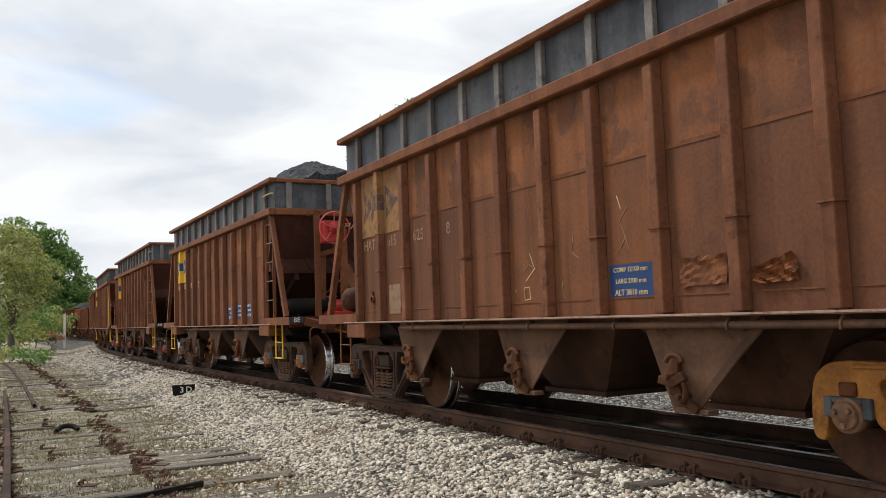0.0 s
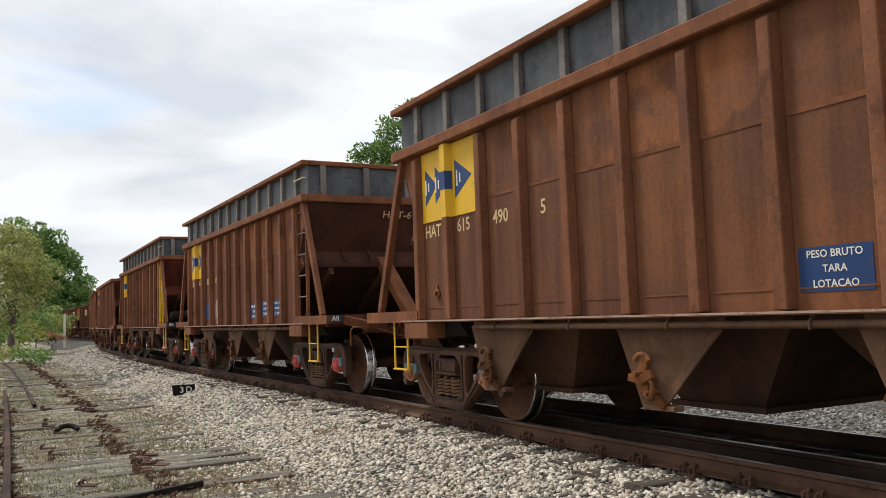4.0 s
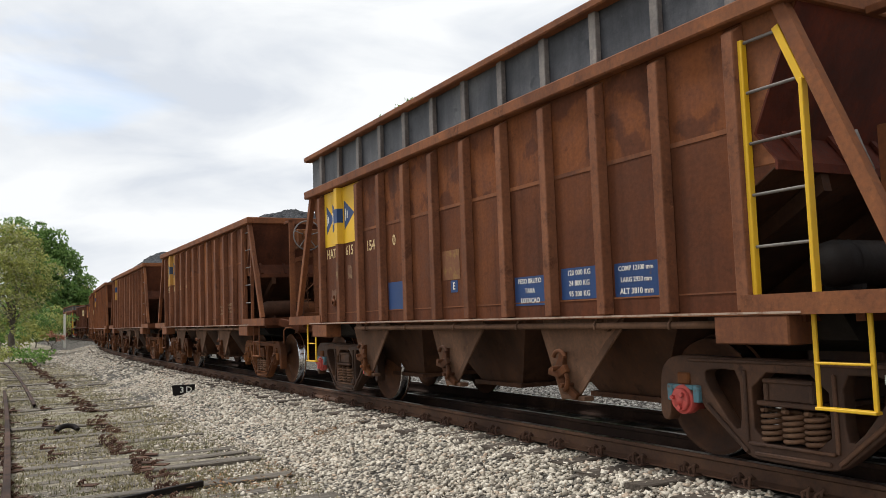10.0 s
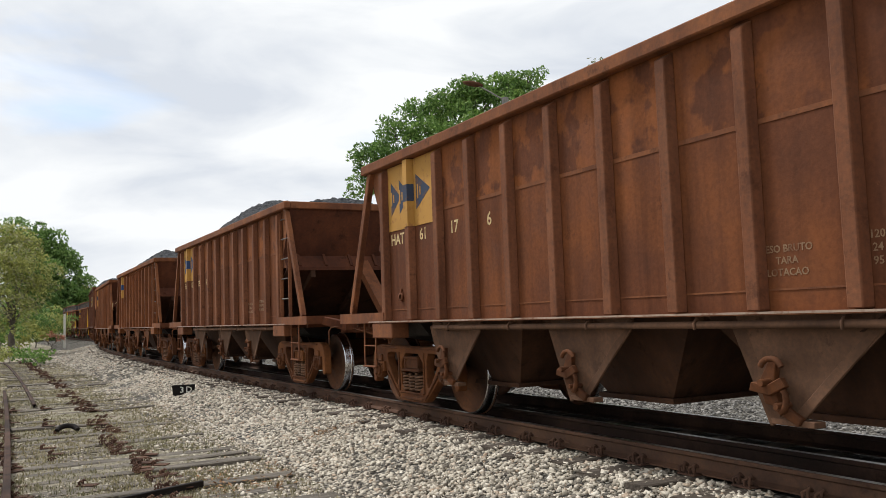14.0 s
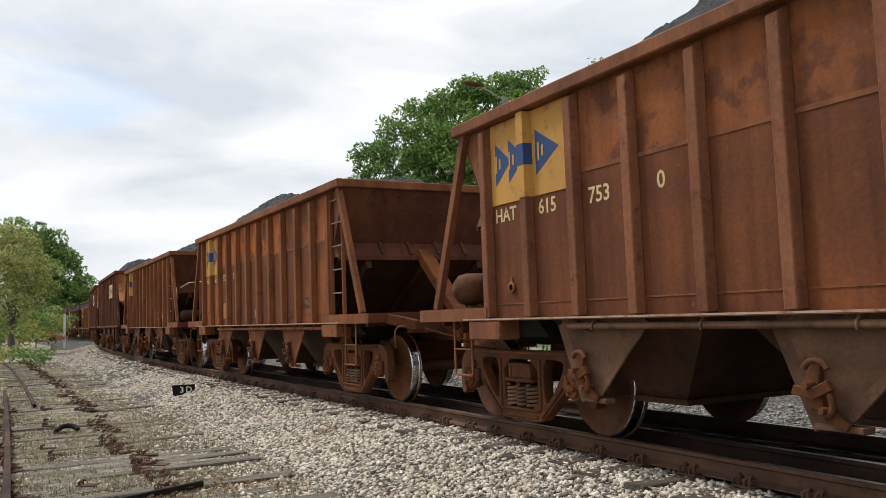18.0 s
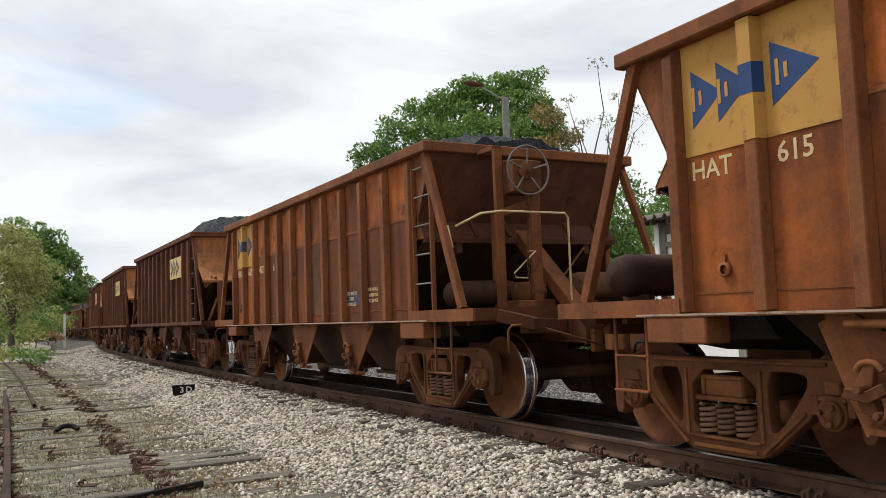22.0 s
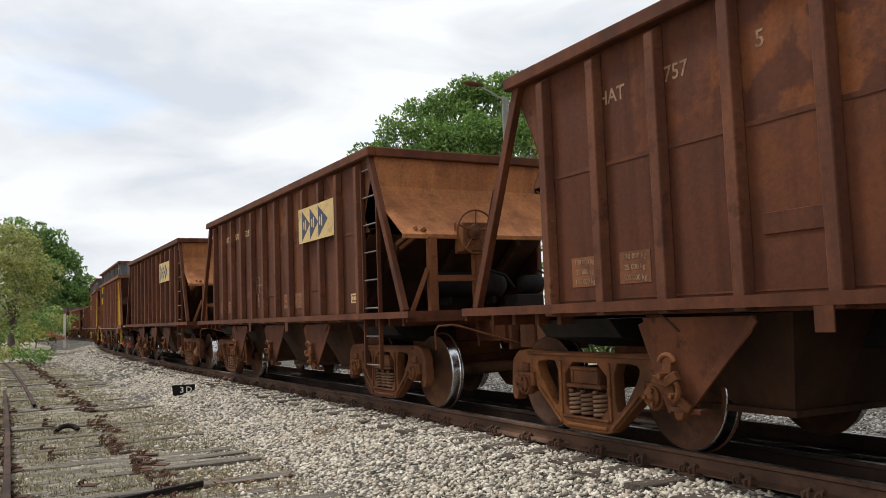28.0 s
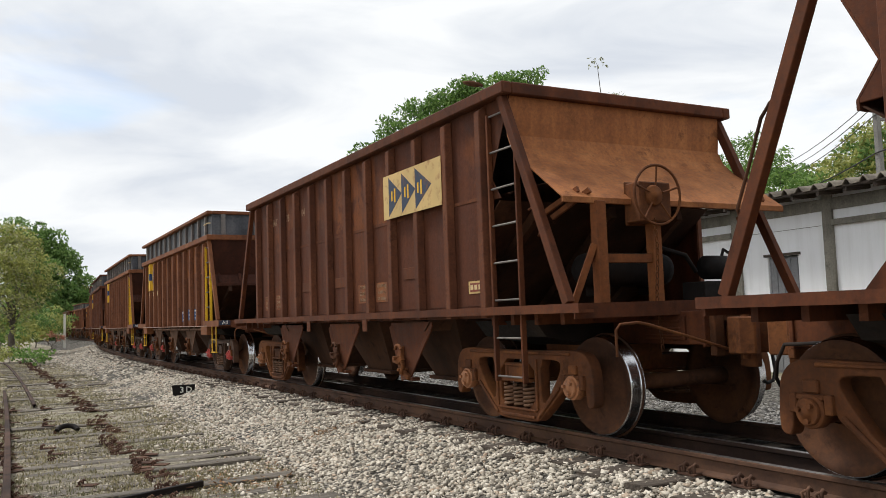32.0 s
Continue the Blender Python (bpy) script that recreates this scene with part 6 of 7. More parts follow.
TRAIN = []
for spec in WAGONS:
    w, wheels = wagon(spec)
    load = None
    if spec.get("load"):
        top = {"tall": HIGH_TOP, "low": LOW_TOP, "hood": HOOD_TOP}[spec["kind"]]
        me = shared("ore_load|%s|%s" % (spec["kind"], spec["load"]), lambda: ore_load(spec["load"], top))
        load = tagged(piece("ore_load", me, ORE), "dark grey heap of crushed iron ore in a wagon", "ore", "ore loads")
    TRAIN.append((w, wheels, spec["front"] + HALF, load))


# ---- beyond the track: trees ----
def leaf_material(name, dark, mid, light):
    m, n, l, b = material(name, 0.6)
    geo = n.new("ShaderNodeNewGeometry")
    col = ramp(n, l, geo.outputs["Random Per Island"], [(0.0, dark), (0.5, mid), (1.0, light)])
    v = n.new("ShaderNodeTexCoord").outputs["Object"]
    f = noise_node(n, l, v, 0.6, 3.0)
    g = ramp(n, l, f, [(0.3, (0.75, 0.8, 0.75)), (0.7, (1.15, 1.1, 1.0))])
    col = mixed(n, l, 1.0, col, g, "MULTIPLY")
    l.new(col, b.inputs["Base Color"])
    thin = n.new("ShaderNodeBsdfTranslucent")
    l.new(col, thin.inputs["Color"])
    both = n.new("ShaderNodeMixShader")
    both.inputs["Fac"].default_value = 0.35
    l.new(b.outputs["BSDF"], both.inputs[1])
    l.new(thin.outputs["BSDF"], both.inputs[2])
    l.new(both.outputs["Shader"], n["Material Output"].inputs["Surface"])
    return m


LEAF_GREEN = leaf_material("mango_leaves", (0.075, 0.145, 0.032), (0.15, 0.27, 0.065), (0.28, 0.42, 0.12))
LEAF_OLIVE = leaf_material("olive_leaves", (0.17, 0.19, 0.05), (0.33, 0.36, 0.10), (0.48, 0.48, 0.19))
LEAF_DEEP = leaf_material("deep_green_leaves", (0.065, 0.135, 0.035), (0.14, 0.25, 0.065), (0.26, 0.38, 0.12))
LEAF_DRY = leaf_material("drying_leaves", (0.17, 0.13, 0.045), (0.31, 0.235, 0.09), (0.43, 0.33, 0.16))
LEAF_GREY = leaf_material("greyish_leaves", (0.18, 0.185, 0.095), (0.30, 0.30, 0.165), (0.43, 0.42, 0.26))
PETAL = leaf_material("pink_flowers", (0.30, 0.12, 0.08), (0.42, 0.19, 0.13), (0.50, 0.28, 0.2))
BARK = wood("grey_bark", (0.07, 0.058, 0.045), (0.13, 0.11, 0.09), (0.21, 0.185, 0.155))


def leaves(clumps, per_m2, size, seed, hang=0.35, long=2.4):
    """Leaf blades on the outer shells of many small clumps: arrays of corners and faces."""
    rng = np.random.default_rng(seed)
    vs = []
    for (cx, cy, cz, r) in clumps:
        k = max(6, int(per_m2 * r * r * 9))
        d = rng.normal(size=(k, 3))
        d /= np.linalg.norm(d, axis=1)[:, None]
        d[:, 2] = np.where(d[:, 2] < -0.5, -d[:, 2], d[:, 2])
        rad = r * rng.uniform(0.45, 1.08, k) ** 0.6
        lump = 1 + 0.28 * np.sin(d[:, 0] * 7 + cx) * np.sin(d[:, 1] * 6 + cy) * np.cos(d[:, 2] * 5)
        p = np.array([cx, cy, cz]) + d * (rad * lump)[:, None] * np.array([1.0, 1.0, 0.8])
        along = rng.normal(size=(k, 3)) + d * 0.8
        along[:, 2] -= hang * 1.6
        along /= np.linalg.norm(along, axis=1)[:, None]
        side = np.cross(along, rng.normal(size=(k, 3)))
        side /= np.linalg.norm(side, axis=1)[:, None]
        s = size * rng.uniform(0.6, 1.35, k)[:, None]
        a, b = along * s * long / 2, side * s / 2
        mid = np.cross(along, side) * s * 0.18
        vs.append(np.stack([p - a, p + b + mid, p + a, p - b + mid], 1))
    v = np.concatenate(vs).reshape(-1, 3)
    return v


def leaf_mesh(name, v, mat):
    k = len(v) // 4
    me = bpy.data.meshes.new(name)
    me.vertices.add(len(v))
    me.vertices.foreach_set("co", v.reshape(-1))
    me.loops.add(k * 4)
    me.loops.foreach_set("vertex_index", np.arange(k * 4, dtype=np.int32))
    me.polygons.add(k)
    me.polygons.foreach_set("loop_start", np.arange(k, dtype=np.int32) * 4)
    me.update(calc_edges=True)
    me.materials.append(mat)
    return me


def limb(s, a, b, r0, r1, rng, bends=5):
    a, b = Vector(a), Vector(b)
    n = 7
    prev = None
    span = (b - a).length
    for i in range(bends + 1):
        u = i / bends
        p = a.lerp(b, u) + Vector((rng.uniform(-1, 1), rng.uniform(-1, 1), rng.uniform(-0.5, 0.5))) * span * 0.05 * (0 if i in (0, bends) else 1)
        p.z += span * 0.10 * math.sin(math.pi * u)
        r = r0 + (r1 - r0) * u
        ring = [(p.x + r * math.cos(2 * math.pi * j / n), p.y + r * math.sin(2 * math.pi * j / n), p.z) for j in range(n)]
        base = len(s.v)
        s.v += ring
        if prev is not None:
            for j in range(n):
                s.f.append((prev + j, prev + (j + 1) % n, base + (j + 1) % n, base + j))
                s.m.append(0)
                s.s.append(True)
        prev = base


def tree(name, foot, clumps, mat, label, trunk=0.22, fork=0.35, per_m2=9, size=0.16, seed=1, hang=0.35, category="tree", second=None, small=0.5):
    """A tapered trunk, a limb to each clump of the crown, and blades round the clumps."""
    rng = random.Random(seed)
    ob = tagged(new(name), label, category)
    ob.location = foot
    loc = [(x - foot[0], y - foot[1], z - foot[2], r) for x, y, z, r in clumps]
    top = max(c[2] for c in loc)
    s = Solid()
    mx, my = sum(c[0] for c in loc) / len(loc) * 0.25, sum(c[1] for c in loc) / len(loc) * 0.25
    crotch = (mx, my, top * fork)
    limb(s, (0, 0, -0.2), crotch, trunk, trunk * 0.72, rng)
    part("trunk", s, BARK, ob)
    for c in loc:
        s = Solid()
        limb(s, crotch, (c[0], c[1], c[2] - 0.1 * c[3]), trunk * 0.42, trunk * 0.08, rng)
        for _ in range(3):
            e = (c[0] + rng.uniform(-1, 1) * c[3] * 0.8, c[1] + rng.uniform(-1, 1) * c[3] * 0.8, c[2] + rng.uniform(-0.3, 0.9) * c[3] * 0.8)
            limb(s, (c[0], c[1], c[2] - 0.1 * c[3]), e, trunk * 0.08, trunk * 0.03, rng, 3)
        part("limb", s, BARK, ob)
    fine = []
    for x, y, z, r in loc:
        fine.append((x, y, z, r * 0.8))
        for _ in range(int(5 + r * 3)):
            d = Vector((rng.gauss(0, 1), rng.gauss(0, 1), rng.gauss(0.2, 0.8))).normalized() * r * rng.uniform(0.55, 1.0)
            fine.append((x + d.x, y + d.y, z + d.z * 0.85, r * rng.uniform(0.22, small)))
    crown = new("crown", leaf_mesh("crown", leaves(fine, per_m2, size, seed, hang), mat))
    crown.parent = ob
    tagged(crown, kind="stuff")
    if second:
        pick = [c for c in fine if rng.random() < 0.35]
        c2 = new("crown", leaf_mesh("crown", leaves([(x, y, z, r * 1.08) for x, y, z, r in pick], per_m2 * 0.8, size, seed + 9, hang), second))
        c2.parent = ob
        tagged(c2, kind="stuff")
    return ob


def toward(az, dist, slope):
    """A place at a bearing from the camera, by distance and the tangent of its height."""
    a = radians(az)
    return (dist * math.sin(a), dist * math.cos(a), EYE_HEIGHT + slope * dist)


def clump(az, dist, slope, r):
    return (*toward(az, dist, slope), r)


def build_trees():
    D = 44.0
    foot = toward(28.8, D, 0)
    big = [clump(20.7, D, 0.160, 1.1), clump(21.7, D, 0.196, 1.2), clump(23.2, D, 0.218, 1.3), clump(24.8, D, 0.236, 1.4), clump(26.4, D, 0.252, 1.3), clump(22.0, D, 0.17, 1.2), clump(23.4, D + 1, 0.185, 1.5), clump(25.0, D, 0.19, 1.9), clump(26.0, D - 1, 0.212, 1.7), clump(27.6, D, 0.235, 1.8),
           clump(27.2, D - 2, 0.20, 2.2), clump(29.2, D, 0.25, 1.9), clump(30.9, D + 1, 0.268, 1.6), clump(31.6, D, 0.245, 1.9), clump(30.2, D - 2, 0.20, 2.3), clump(32.6, D, 0.20, 2.0), clump(29.0, D, 0.15, 2.5), clump(25.4, D, 0.14, 2.4), clump(32.5, D, 0.13, 2.4), clump(33.0, D, 0.235, 1.6), clump(33.8, D + 1, 0.205, 1.5), clump(28.4, D, 0.262, 1.3), clump(28.9, D, 0.270, 1.0), clump(32.4, D, 0.278, 1.1), clump(31.4, D, 0.272, 1.0), clump(21.0, D, 0.190, 0.9)]
    tree("mango_tree", (foot[0], foot[1], GROUND), big, LEAF_GREEN, "broad green leafy tree behind the station building", 0.4, 0.35, 40, 0.09, 3, 0.5)
    dry = [clump(33.4, 40, 0.238, 0.8), clump(34.2, 40, 0.225, 0.8), clump(34.9, 40, 0.205, 0.8), clump(33.8, 40, 0.19, 1.0), clump(34.6, 40, 0.165, 1.0), clump(35.5, 40, 0.175, 0.7), clump(35.4, 40, 0.14, 1.0)]
    foot = toward(34.0, 40, 0)
    tree("drying_tree", (foot[0], foot[1], GROUND), dry, LEAF_DRY, "yellow-brown thinning tree beside the green one", 0.12, 0.35, 34, 0.085, 5, 0.3)
    # thin tree, nearly bare
    foot = toward(36.6, 38, 0)
    bare = [clump(37.3, 38, 0.295, 0.42), clump(38.6, 38, 0.25, 0.42), clump(37.8, 38, 0.22, 0.5), clump(39.6, 38, 0.235, 0.42), clump(40.5, 38, 0.225, 0.38), clump(36.2, 38, 0.225, 0.42), clump(35.2, 38, 0.25, 0.36), clump(39.4, 38, 0.20, 0.6), clump(38.2, 38, 0.195, 0.6), clump(34.4, 38, 0.235, 0.36), clump(33.4, 38, 0.262, 0.35)]
    tree("bare_tree", (foot[0], foot[1], GROUND), bare, LEAF_GREY, "thin tree with bare twigs and a few leaves", 0.13, 0.42, 7.0, 0.062, 7, 0.2, small=0.8)
    # green between the thin tree and the end of the building
    for i, (az, d, sl, r) in enumerate([(35.6, 33, 0.06, 1.7), (36.8, 32, 0.075, 1.6), (38.0, 32, 0.085, 1.6), (39.2, 34, 0.09, 1.6), (40.2, 36, 0.085, 1.5), (37.4, 30, 0.01, 1.5), (38.8, 30, 0.0, 1.4), (36.0, 30, 0.0, 1.5), (37.0, 31, 0.125, 1.2), (38.4, 31, 0.135, 1.1), (35.8, 32, 0.13, 1.2)]):
        x, y, z = toward(az, d, sl)
        tree("garden_bush", (x, y, GROUND), [(x, y, z, r), (x + 0.7, y - 0.5, max(z - 1.2, 0.3), r * 0.9), (x - 0.8, y + 0.3, max(z - 1.5, 0.2), r)], LEAF_GREEN if i % 3 else LEAF_DEEP, "leafy green bush beside the end of the building", 0.10, 0.3, 14, 0.095, 120 + i, 0.3, category="bush")
    # green behind the roof
    for i, (az, d, sl, r) in enumerate([(42.2, 46, 0.125, 1.9), (43.6, 46, 0.14, 2.0), (45.0, 47, 0.135, 1.9), (46.4, 50, 0.158, 2.0), (47.6, 50, 0.15, 1.9), (48.6, 47, 0.125, 1.7), (44.4, 44, 0.10, 1.9), (46.6, 44, 0.105, 1.9)]):
        x, y, z = toward(az, d, sl)
        pts = [(x, y, z, r), (x + 1.2, y - 0.8, z - 1.3, r * 0.9), (x - 1.1, y + 0.6, z - 1.5, r * 0.9), (x, y, z - 2.6, r)]
        tree("garden_tree", (x, y, GROUND), pts, LEAF_DEEP if i % 3 == 0 else LEAF_GREEN, "green bushy tree behind the tiled roof", 0.16, 0.5, 15, 0.10, 20 + i, 0.3)
    for i, (az, d, sl, r) in enumerate([(50.2, 75, 0.125, 2.2), (51.6, 78, 0.135, 2.2), (53.2, 70, 0.150, 2.4), (54.8, 66, 0.165, 2.6), (56.4, 66, 0.18, 2.6), (58.4, 66, 0.17, 2.6)]):
        x, y, z = toward(az, d, sl)
        tree("hill_tree", (x, y, 2.0), [(x, y, z, r), (x + 1.6, y - 1.2, z - 1.7, r), (x - 1.6, y + 1.0, z - 1.9, r), (x, y, z - 3.6, r * 1.2)], LEAF_OLIVE if i % 2 else LEAF_DEEP, "distant tree on the rise behind the building", 0.2, 0.5, 9, 0.16, 40 + i, 0.2)
    # far end of the line
    left = [clump(-2.6, 62, 0.075, 2.6), clump(-1.6, 62, 0.085, 2.2), clump(-0.9, 63, 0.078, 2.0), clump(-2.2, 60, 0.055, 2.4), clump(-0.7, 61, 0.06, 2.0), clump(0.1, 62, 0.055, 1.5), clump(-0.2, 61, 0.03, 1.6), clump(-1.6, 59, 0.02, 1.9), clump(-3.6, 62, 0.07, 2.6)]
    foot = toward(-1.3, 60, 0)
    tree("roadside_tree", (foot[0], foot[1], GROUND), left, LEAF_OLIVE, "olive-green spreading tree with a forked grey trunk", 0.22, 0.28, 12, 0.10, 61, 0.2, second=LEAF_GREY)
    deep = [clump(0.6, 135, 0.070, 4.4), clump(-0.6, 135, 0.085, 4.8), clump(1.6, 135, 0.055, 3.8), clump(0.9, 132, 0.035, 4.2), clump(1.9, 134, 0.03, 3.6), clump(2.5, 136, 0.026, 3.0), clump(-0.2, 132, 0.05, 4.6), clump(1.6, 130, 0.0, 3.6), clump(0.2, 130, 0.01, 4.2)]
    foot = toward(0.9, 135, 0)
    tree("shade_tree", (foot[0], foot[1], GROUND), deep, LEAF_DEEP, "dark green shade tree at the bend of the line", 0.5, 0.3, 7.5, 0.24, 62, 0.2)
    edge = [clump(2.3, 140, 0.038, 2.4), clump(2.8, 140, 0.03, 2.2), clump(3.0, 141, 0.016, 2.2), clump(2.4, 139, 0.016, 2.4)]
    foot = toward(2.6, 140, 0)
    tree("flowering_tree", (foot[0], foot[1], GROUND), edge, LEAF_OLIVE, "olive tree with reddish new leaves at the bend", 0.3, 0.3, 5.5, 0.20, 63, 0.2, second=LEAF_DRY)
    for i, (az, d, r, mat) in enumerate([(-0.6, 46, 0.55, LEAF_GREEN), (0.0, 44, 0.5, LEAF_GREEN), (0.25, 40, 0.35, LEAF_GREEN), (-1.4, 47, 0.6, LEAF_OLIVE), (-2.4, 48, 0.6, LEAF_OLIVE), (0.5, 48, 0.35, LEAF_GREEN)]):
        x, y, _ = toward(az, d, 0)
        tree("bush", (x, y, GROUND), [(x + 0.3 * j, y - 0.2 * j, GROUND + 0.25 + 0.2 * (j % 2), r * 0.8) for j in (-1, 0, 1)], mat, "low green bush growing over the old siding", 0.03, 0.3, 22, 0.075, 70 + i, 0.0, category="bush")
    for i, (az, d, h, r) in enumerate([(-4.2, 72, 1.6, 1.6), (-3.0, 74, 1.7, 1.8), (-1.9, 76, 1.5, 1.8), (-0.9, 80, 1.7, 1.9), (0.0, 86, 1.6, 1.8), (0.7, 96, 1.8, 1.6), (1.1, 104, 1.6, 1.5), (-2.4, 66, 0.7, 1.1), (-1.0, 68, 0.7, 1.0)]):
        x, y, _ = toward(az, d, 0)
        tree("hedge_bush", (x, y, GROUND), [(x + 1.1 * j, y, GROUND + h + 0.5 * (j % 2), r) for j in (-1, 0, 1)], LEAF_DEEP if i % 2 else LEAF_OLIVE, "dense roadside undergrowth below the trees", 0.06, 0.3, 11, 0.125, 90 + i, 0.1, category="bush")
    x, y, _ = toward(0.9, 74, 0)
    tree("flower_bush", (x, y, GROUND), [(x - 0.6, y, 0.45, 0.5), (x + 0.6, y, 0.4, 0.5), (x, y, 0.65, 0.4)], PETAL, "pink-flowered bush beside the track", 0.06, 0.3, 26, 0.09, 80, 0.0, category="bush")


build_trees()


# ---- the station building ----
def plaster():
    m, n, l, b = material("white_plaster", 0.85)
    v = n.new("ShaderNodeTexCoord").outputs["Object"]
    f = noise_node(n, l, v, 1.2, 6.0, 0.6)
    r = noise_node(n, l, v, 2.0, 5.0, 0.6, stretch=(1, 3, 0.25))
    c = mixed(n, l, 0.5, ramp(n, l, f, [(0.3, (0.84, 0.84, 0.84)), (0.6, (0.92, 0.92, 0.92))]), ramp(n, l, r, [(0.3, (0.78, 0.775, 0.76)), (0.55, (0.91, 0.91, 0.91))]))
    l.new(c, b.inputs["Base Color"])
    bump(n, l, b, noise_node(n, l, v, 30.0), 0.2, 0.005)
    return m


PLASTER = plaster()
CONCRETE = worn_paint("weathered_concrete", (0.15, 0.14, 0.115), (0.24, 0.225, 0.19), (0.33, 0.31, 0.26), 0.9, 0.5)
CLAY = worn_paint("old_roof_tile", (0.10, 0.085, 0.07), (0.19, 0.165, 0.135), (0.30, 0.27, 0.22), 0.9, 0.2)
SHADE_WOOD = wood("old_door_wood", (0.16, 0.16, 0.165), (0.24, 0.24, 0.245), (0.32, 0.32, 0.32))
TIMBER_DARK = wood("dark_eave_timber", (0.045, 0.035, 0.028), (0.08, 0.06, 0.048), (0.12, 0.095, 0.075))
FACE = 16.0


def build_station():
    b = tagged(new("station_building"), "low white station building with concrete posts and a tiled roof", "building")
    y0, y1 = -6.0, 18.75
    base, top = GROUND, 3.70
    cols = [15.61 + 2.74 * i for i in range(-8, 4)]
    doors = [(13.78, 14.68)]
    # wall in bays, with the doorway left open
    s = Solid()
    s.box(FACE, FACE + 0.2, y0, 13.78, base, top)
    s.box(FACE, FACE + 0.2, 14.68, y1, base, top)
    s.box(FACE, FACE + 0.2, 13.78, 14.68, 2.36, top)
    part("wall", s, PLASTER, b, "white plastered wall")
    part("end_wall", Solid().box(FACE + 0.2, FACE + 7, y1 - 0.2, y1, base, top), PLASTER, b)
    part("end_wall", Solid().box(FACE + 0.2, FACE + 7, y0, y0 + 0.2, base, top), PLASTER, b)
    part("back_wall", Solid().box(FACE + 6.8, FACE + 7, y0 + 0.2, y1 - 0.2, base, top), PLASTER, b)
    for y in cols:
        if y0 < y < y1:
            part("post", Solid().box(FACE - 0.07, FACE, y - 0.13, y + 0.13, base, top), CONCRETE, b, "grey concrete post", bevel=0.008)
    for a, c in zip(cols, cols[1:]):
        if y0 < a and c < y1:
            part("beam", Solid().box(FACE - 0.045, FACE, a + 0.13, c - 0.13, 3.28, 3.55), CONCRETE, b, "grey concrete tie beam")
            part("lintel", Solid().box(FACE - 0.10, FACE, a + 0.13, c - 0.13, 2.93, 3.06) if not (a < 14.2 < c) else Solid().box(FACE - 0.012, FACE, a + 0.2, c - 0.2, 2.95, 2.96), CONCRETE, b)
    d = part("door", Solid().box(FACE + 0.06, FACE + 0.10, 13.80, 14.66, base, 2.34), SHADE_WOOD, b, "weathered grey double door", bevel=0.0)
    for k in range(4):
        part("door_plank", Solid().box(FACE + 0.045, FACE + 0.06, 13.84 + k * 0.205, 14.02 + k * 0.205, base + 0.05, 2.30), SHADE_WOOD, d, bevel=0.004)
    part("door_lintel", Solid().box(FACE - 0.05, FACE, 13.70, 14.76, 2.36, 2.42), TIMBER_DARK, b)
    # eave: rafters and a roof of half-round tiles
    fall = 0.10
    xe, ze = FACE - 0.85, 3.63
    depth = 4.4
    part("roof_deck", Solid().prism([(xe + 0.05, y0 - 0.3, ze), (xe + depth, y0 - 0.3, ze + fall * depth), (xe + depth, y0 - 0.3, ze + fall * depth + 0.04), (xe + 0.05, y0 - 0.3, ze + 0.04)], (0, y1 - y0 + 0.6, 0)), TIMBER_DARK, b)
    part("roof_deck", Solid().prism([(xe + depth, y0 - 0.3, ze + fall * depth), (xe + 2 * depth, y0 - 0.3, ze), (xe + 2 * depth, y0 - 0.3, ze + 0.04), (xe + depth, y0 - 0.3, ze + fall * depth + 0.04)], (0, y1 - y0 + 0.6, 0)), TIMBER_DARK, b)
    y = y0
    rafter = shared("rafter", lambda: Solid().prism([(xe + 0.08, -0.035, ze - 0.10), (FACE, -0.035, ze - 0.10 + fall * (FACE - xe)), (FACE, -0.035, ze + fall * (FACE - xe) - 0.005), (xe + 0.08, -0.035, ze)], (0, 0.07, 0)))
    while y < y1:
        piece("rafter", rafter, TIMBER_DARK, b, Matrix.Translation((0, y, 0)))
        y += 0.685
    tile = shared("roof_tile", lambda: ridge_tile(xe, ze + 0.04, fall, depth))
    y = y0
    while y < y1:
        piece("roof_tile", tile, CLAY, b, Matrix.Translation((0, y, 0)))
        y += 0.40


def ridge_tile(xe, ze, fall, depth):
    """One broad channel sheet from eave to ridge, with its raised lip."""
    s = Solid()
    sec = [(0.0, 0.0), (0.05, 0.07), (0.12, 0.125), (0.17, 0.07), (0.22, 0.01), (0.40, 0.0), (0.40, -0.02), (0.21, -0.008), (0.155, 0.06), (0.12, 0.105), (0.065, 0.06), (0.02, -0.01)]
    a = [(xe, y, ze + z) for y, z in sec]
    bb = [(xe + depth, y, ze + fall * depth + z) for y, z in sec]
    k = len(sec)
    s.add(a + bb, [tuple(range(k)), tuple(range(2 * k - 1, k - 1, -1))] + [(i, (i + 1) % k, (i + 1) % k + k, i + k) for i in range(k)])
    return s


build_station()

# ---- poles, wires, lamp and small things ----
POLE = worn_paint("concrete_pole", (0.17, 0.165, 0.155), (0.26, 0.255, 0.24), (0.34, 0.33, 0.31), 0.9, 0.5)
WIRE = plain_paint("black_wire", (0.03, 0.03, 0.03), 0.6, 0.0)


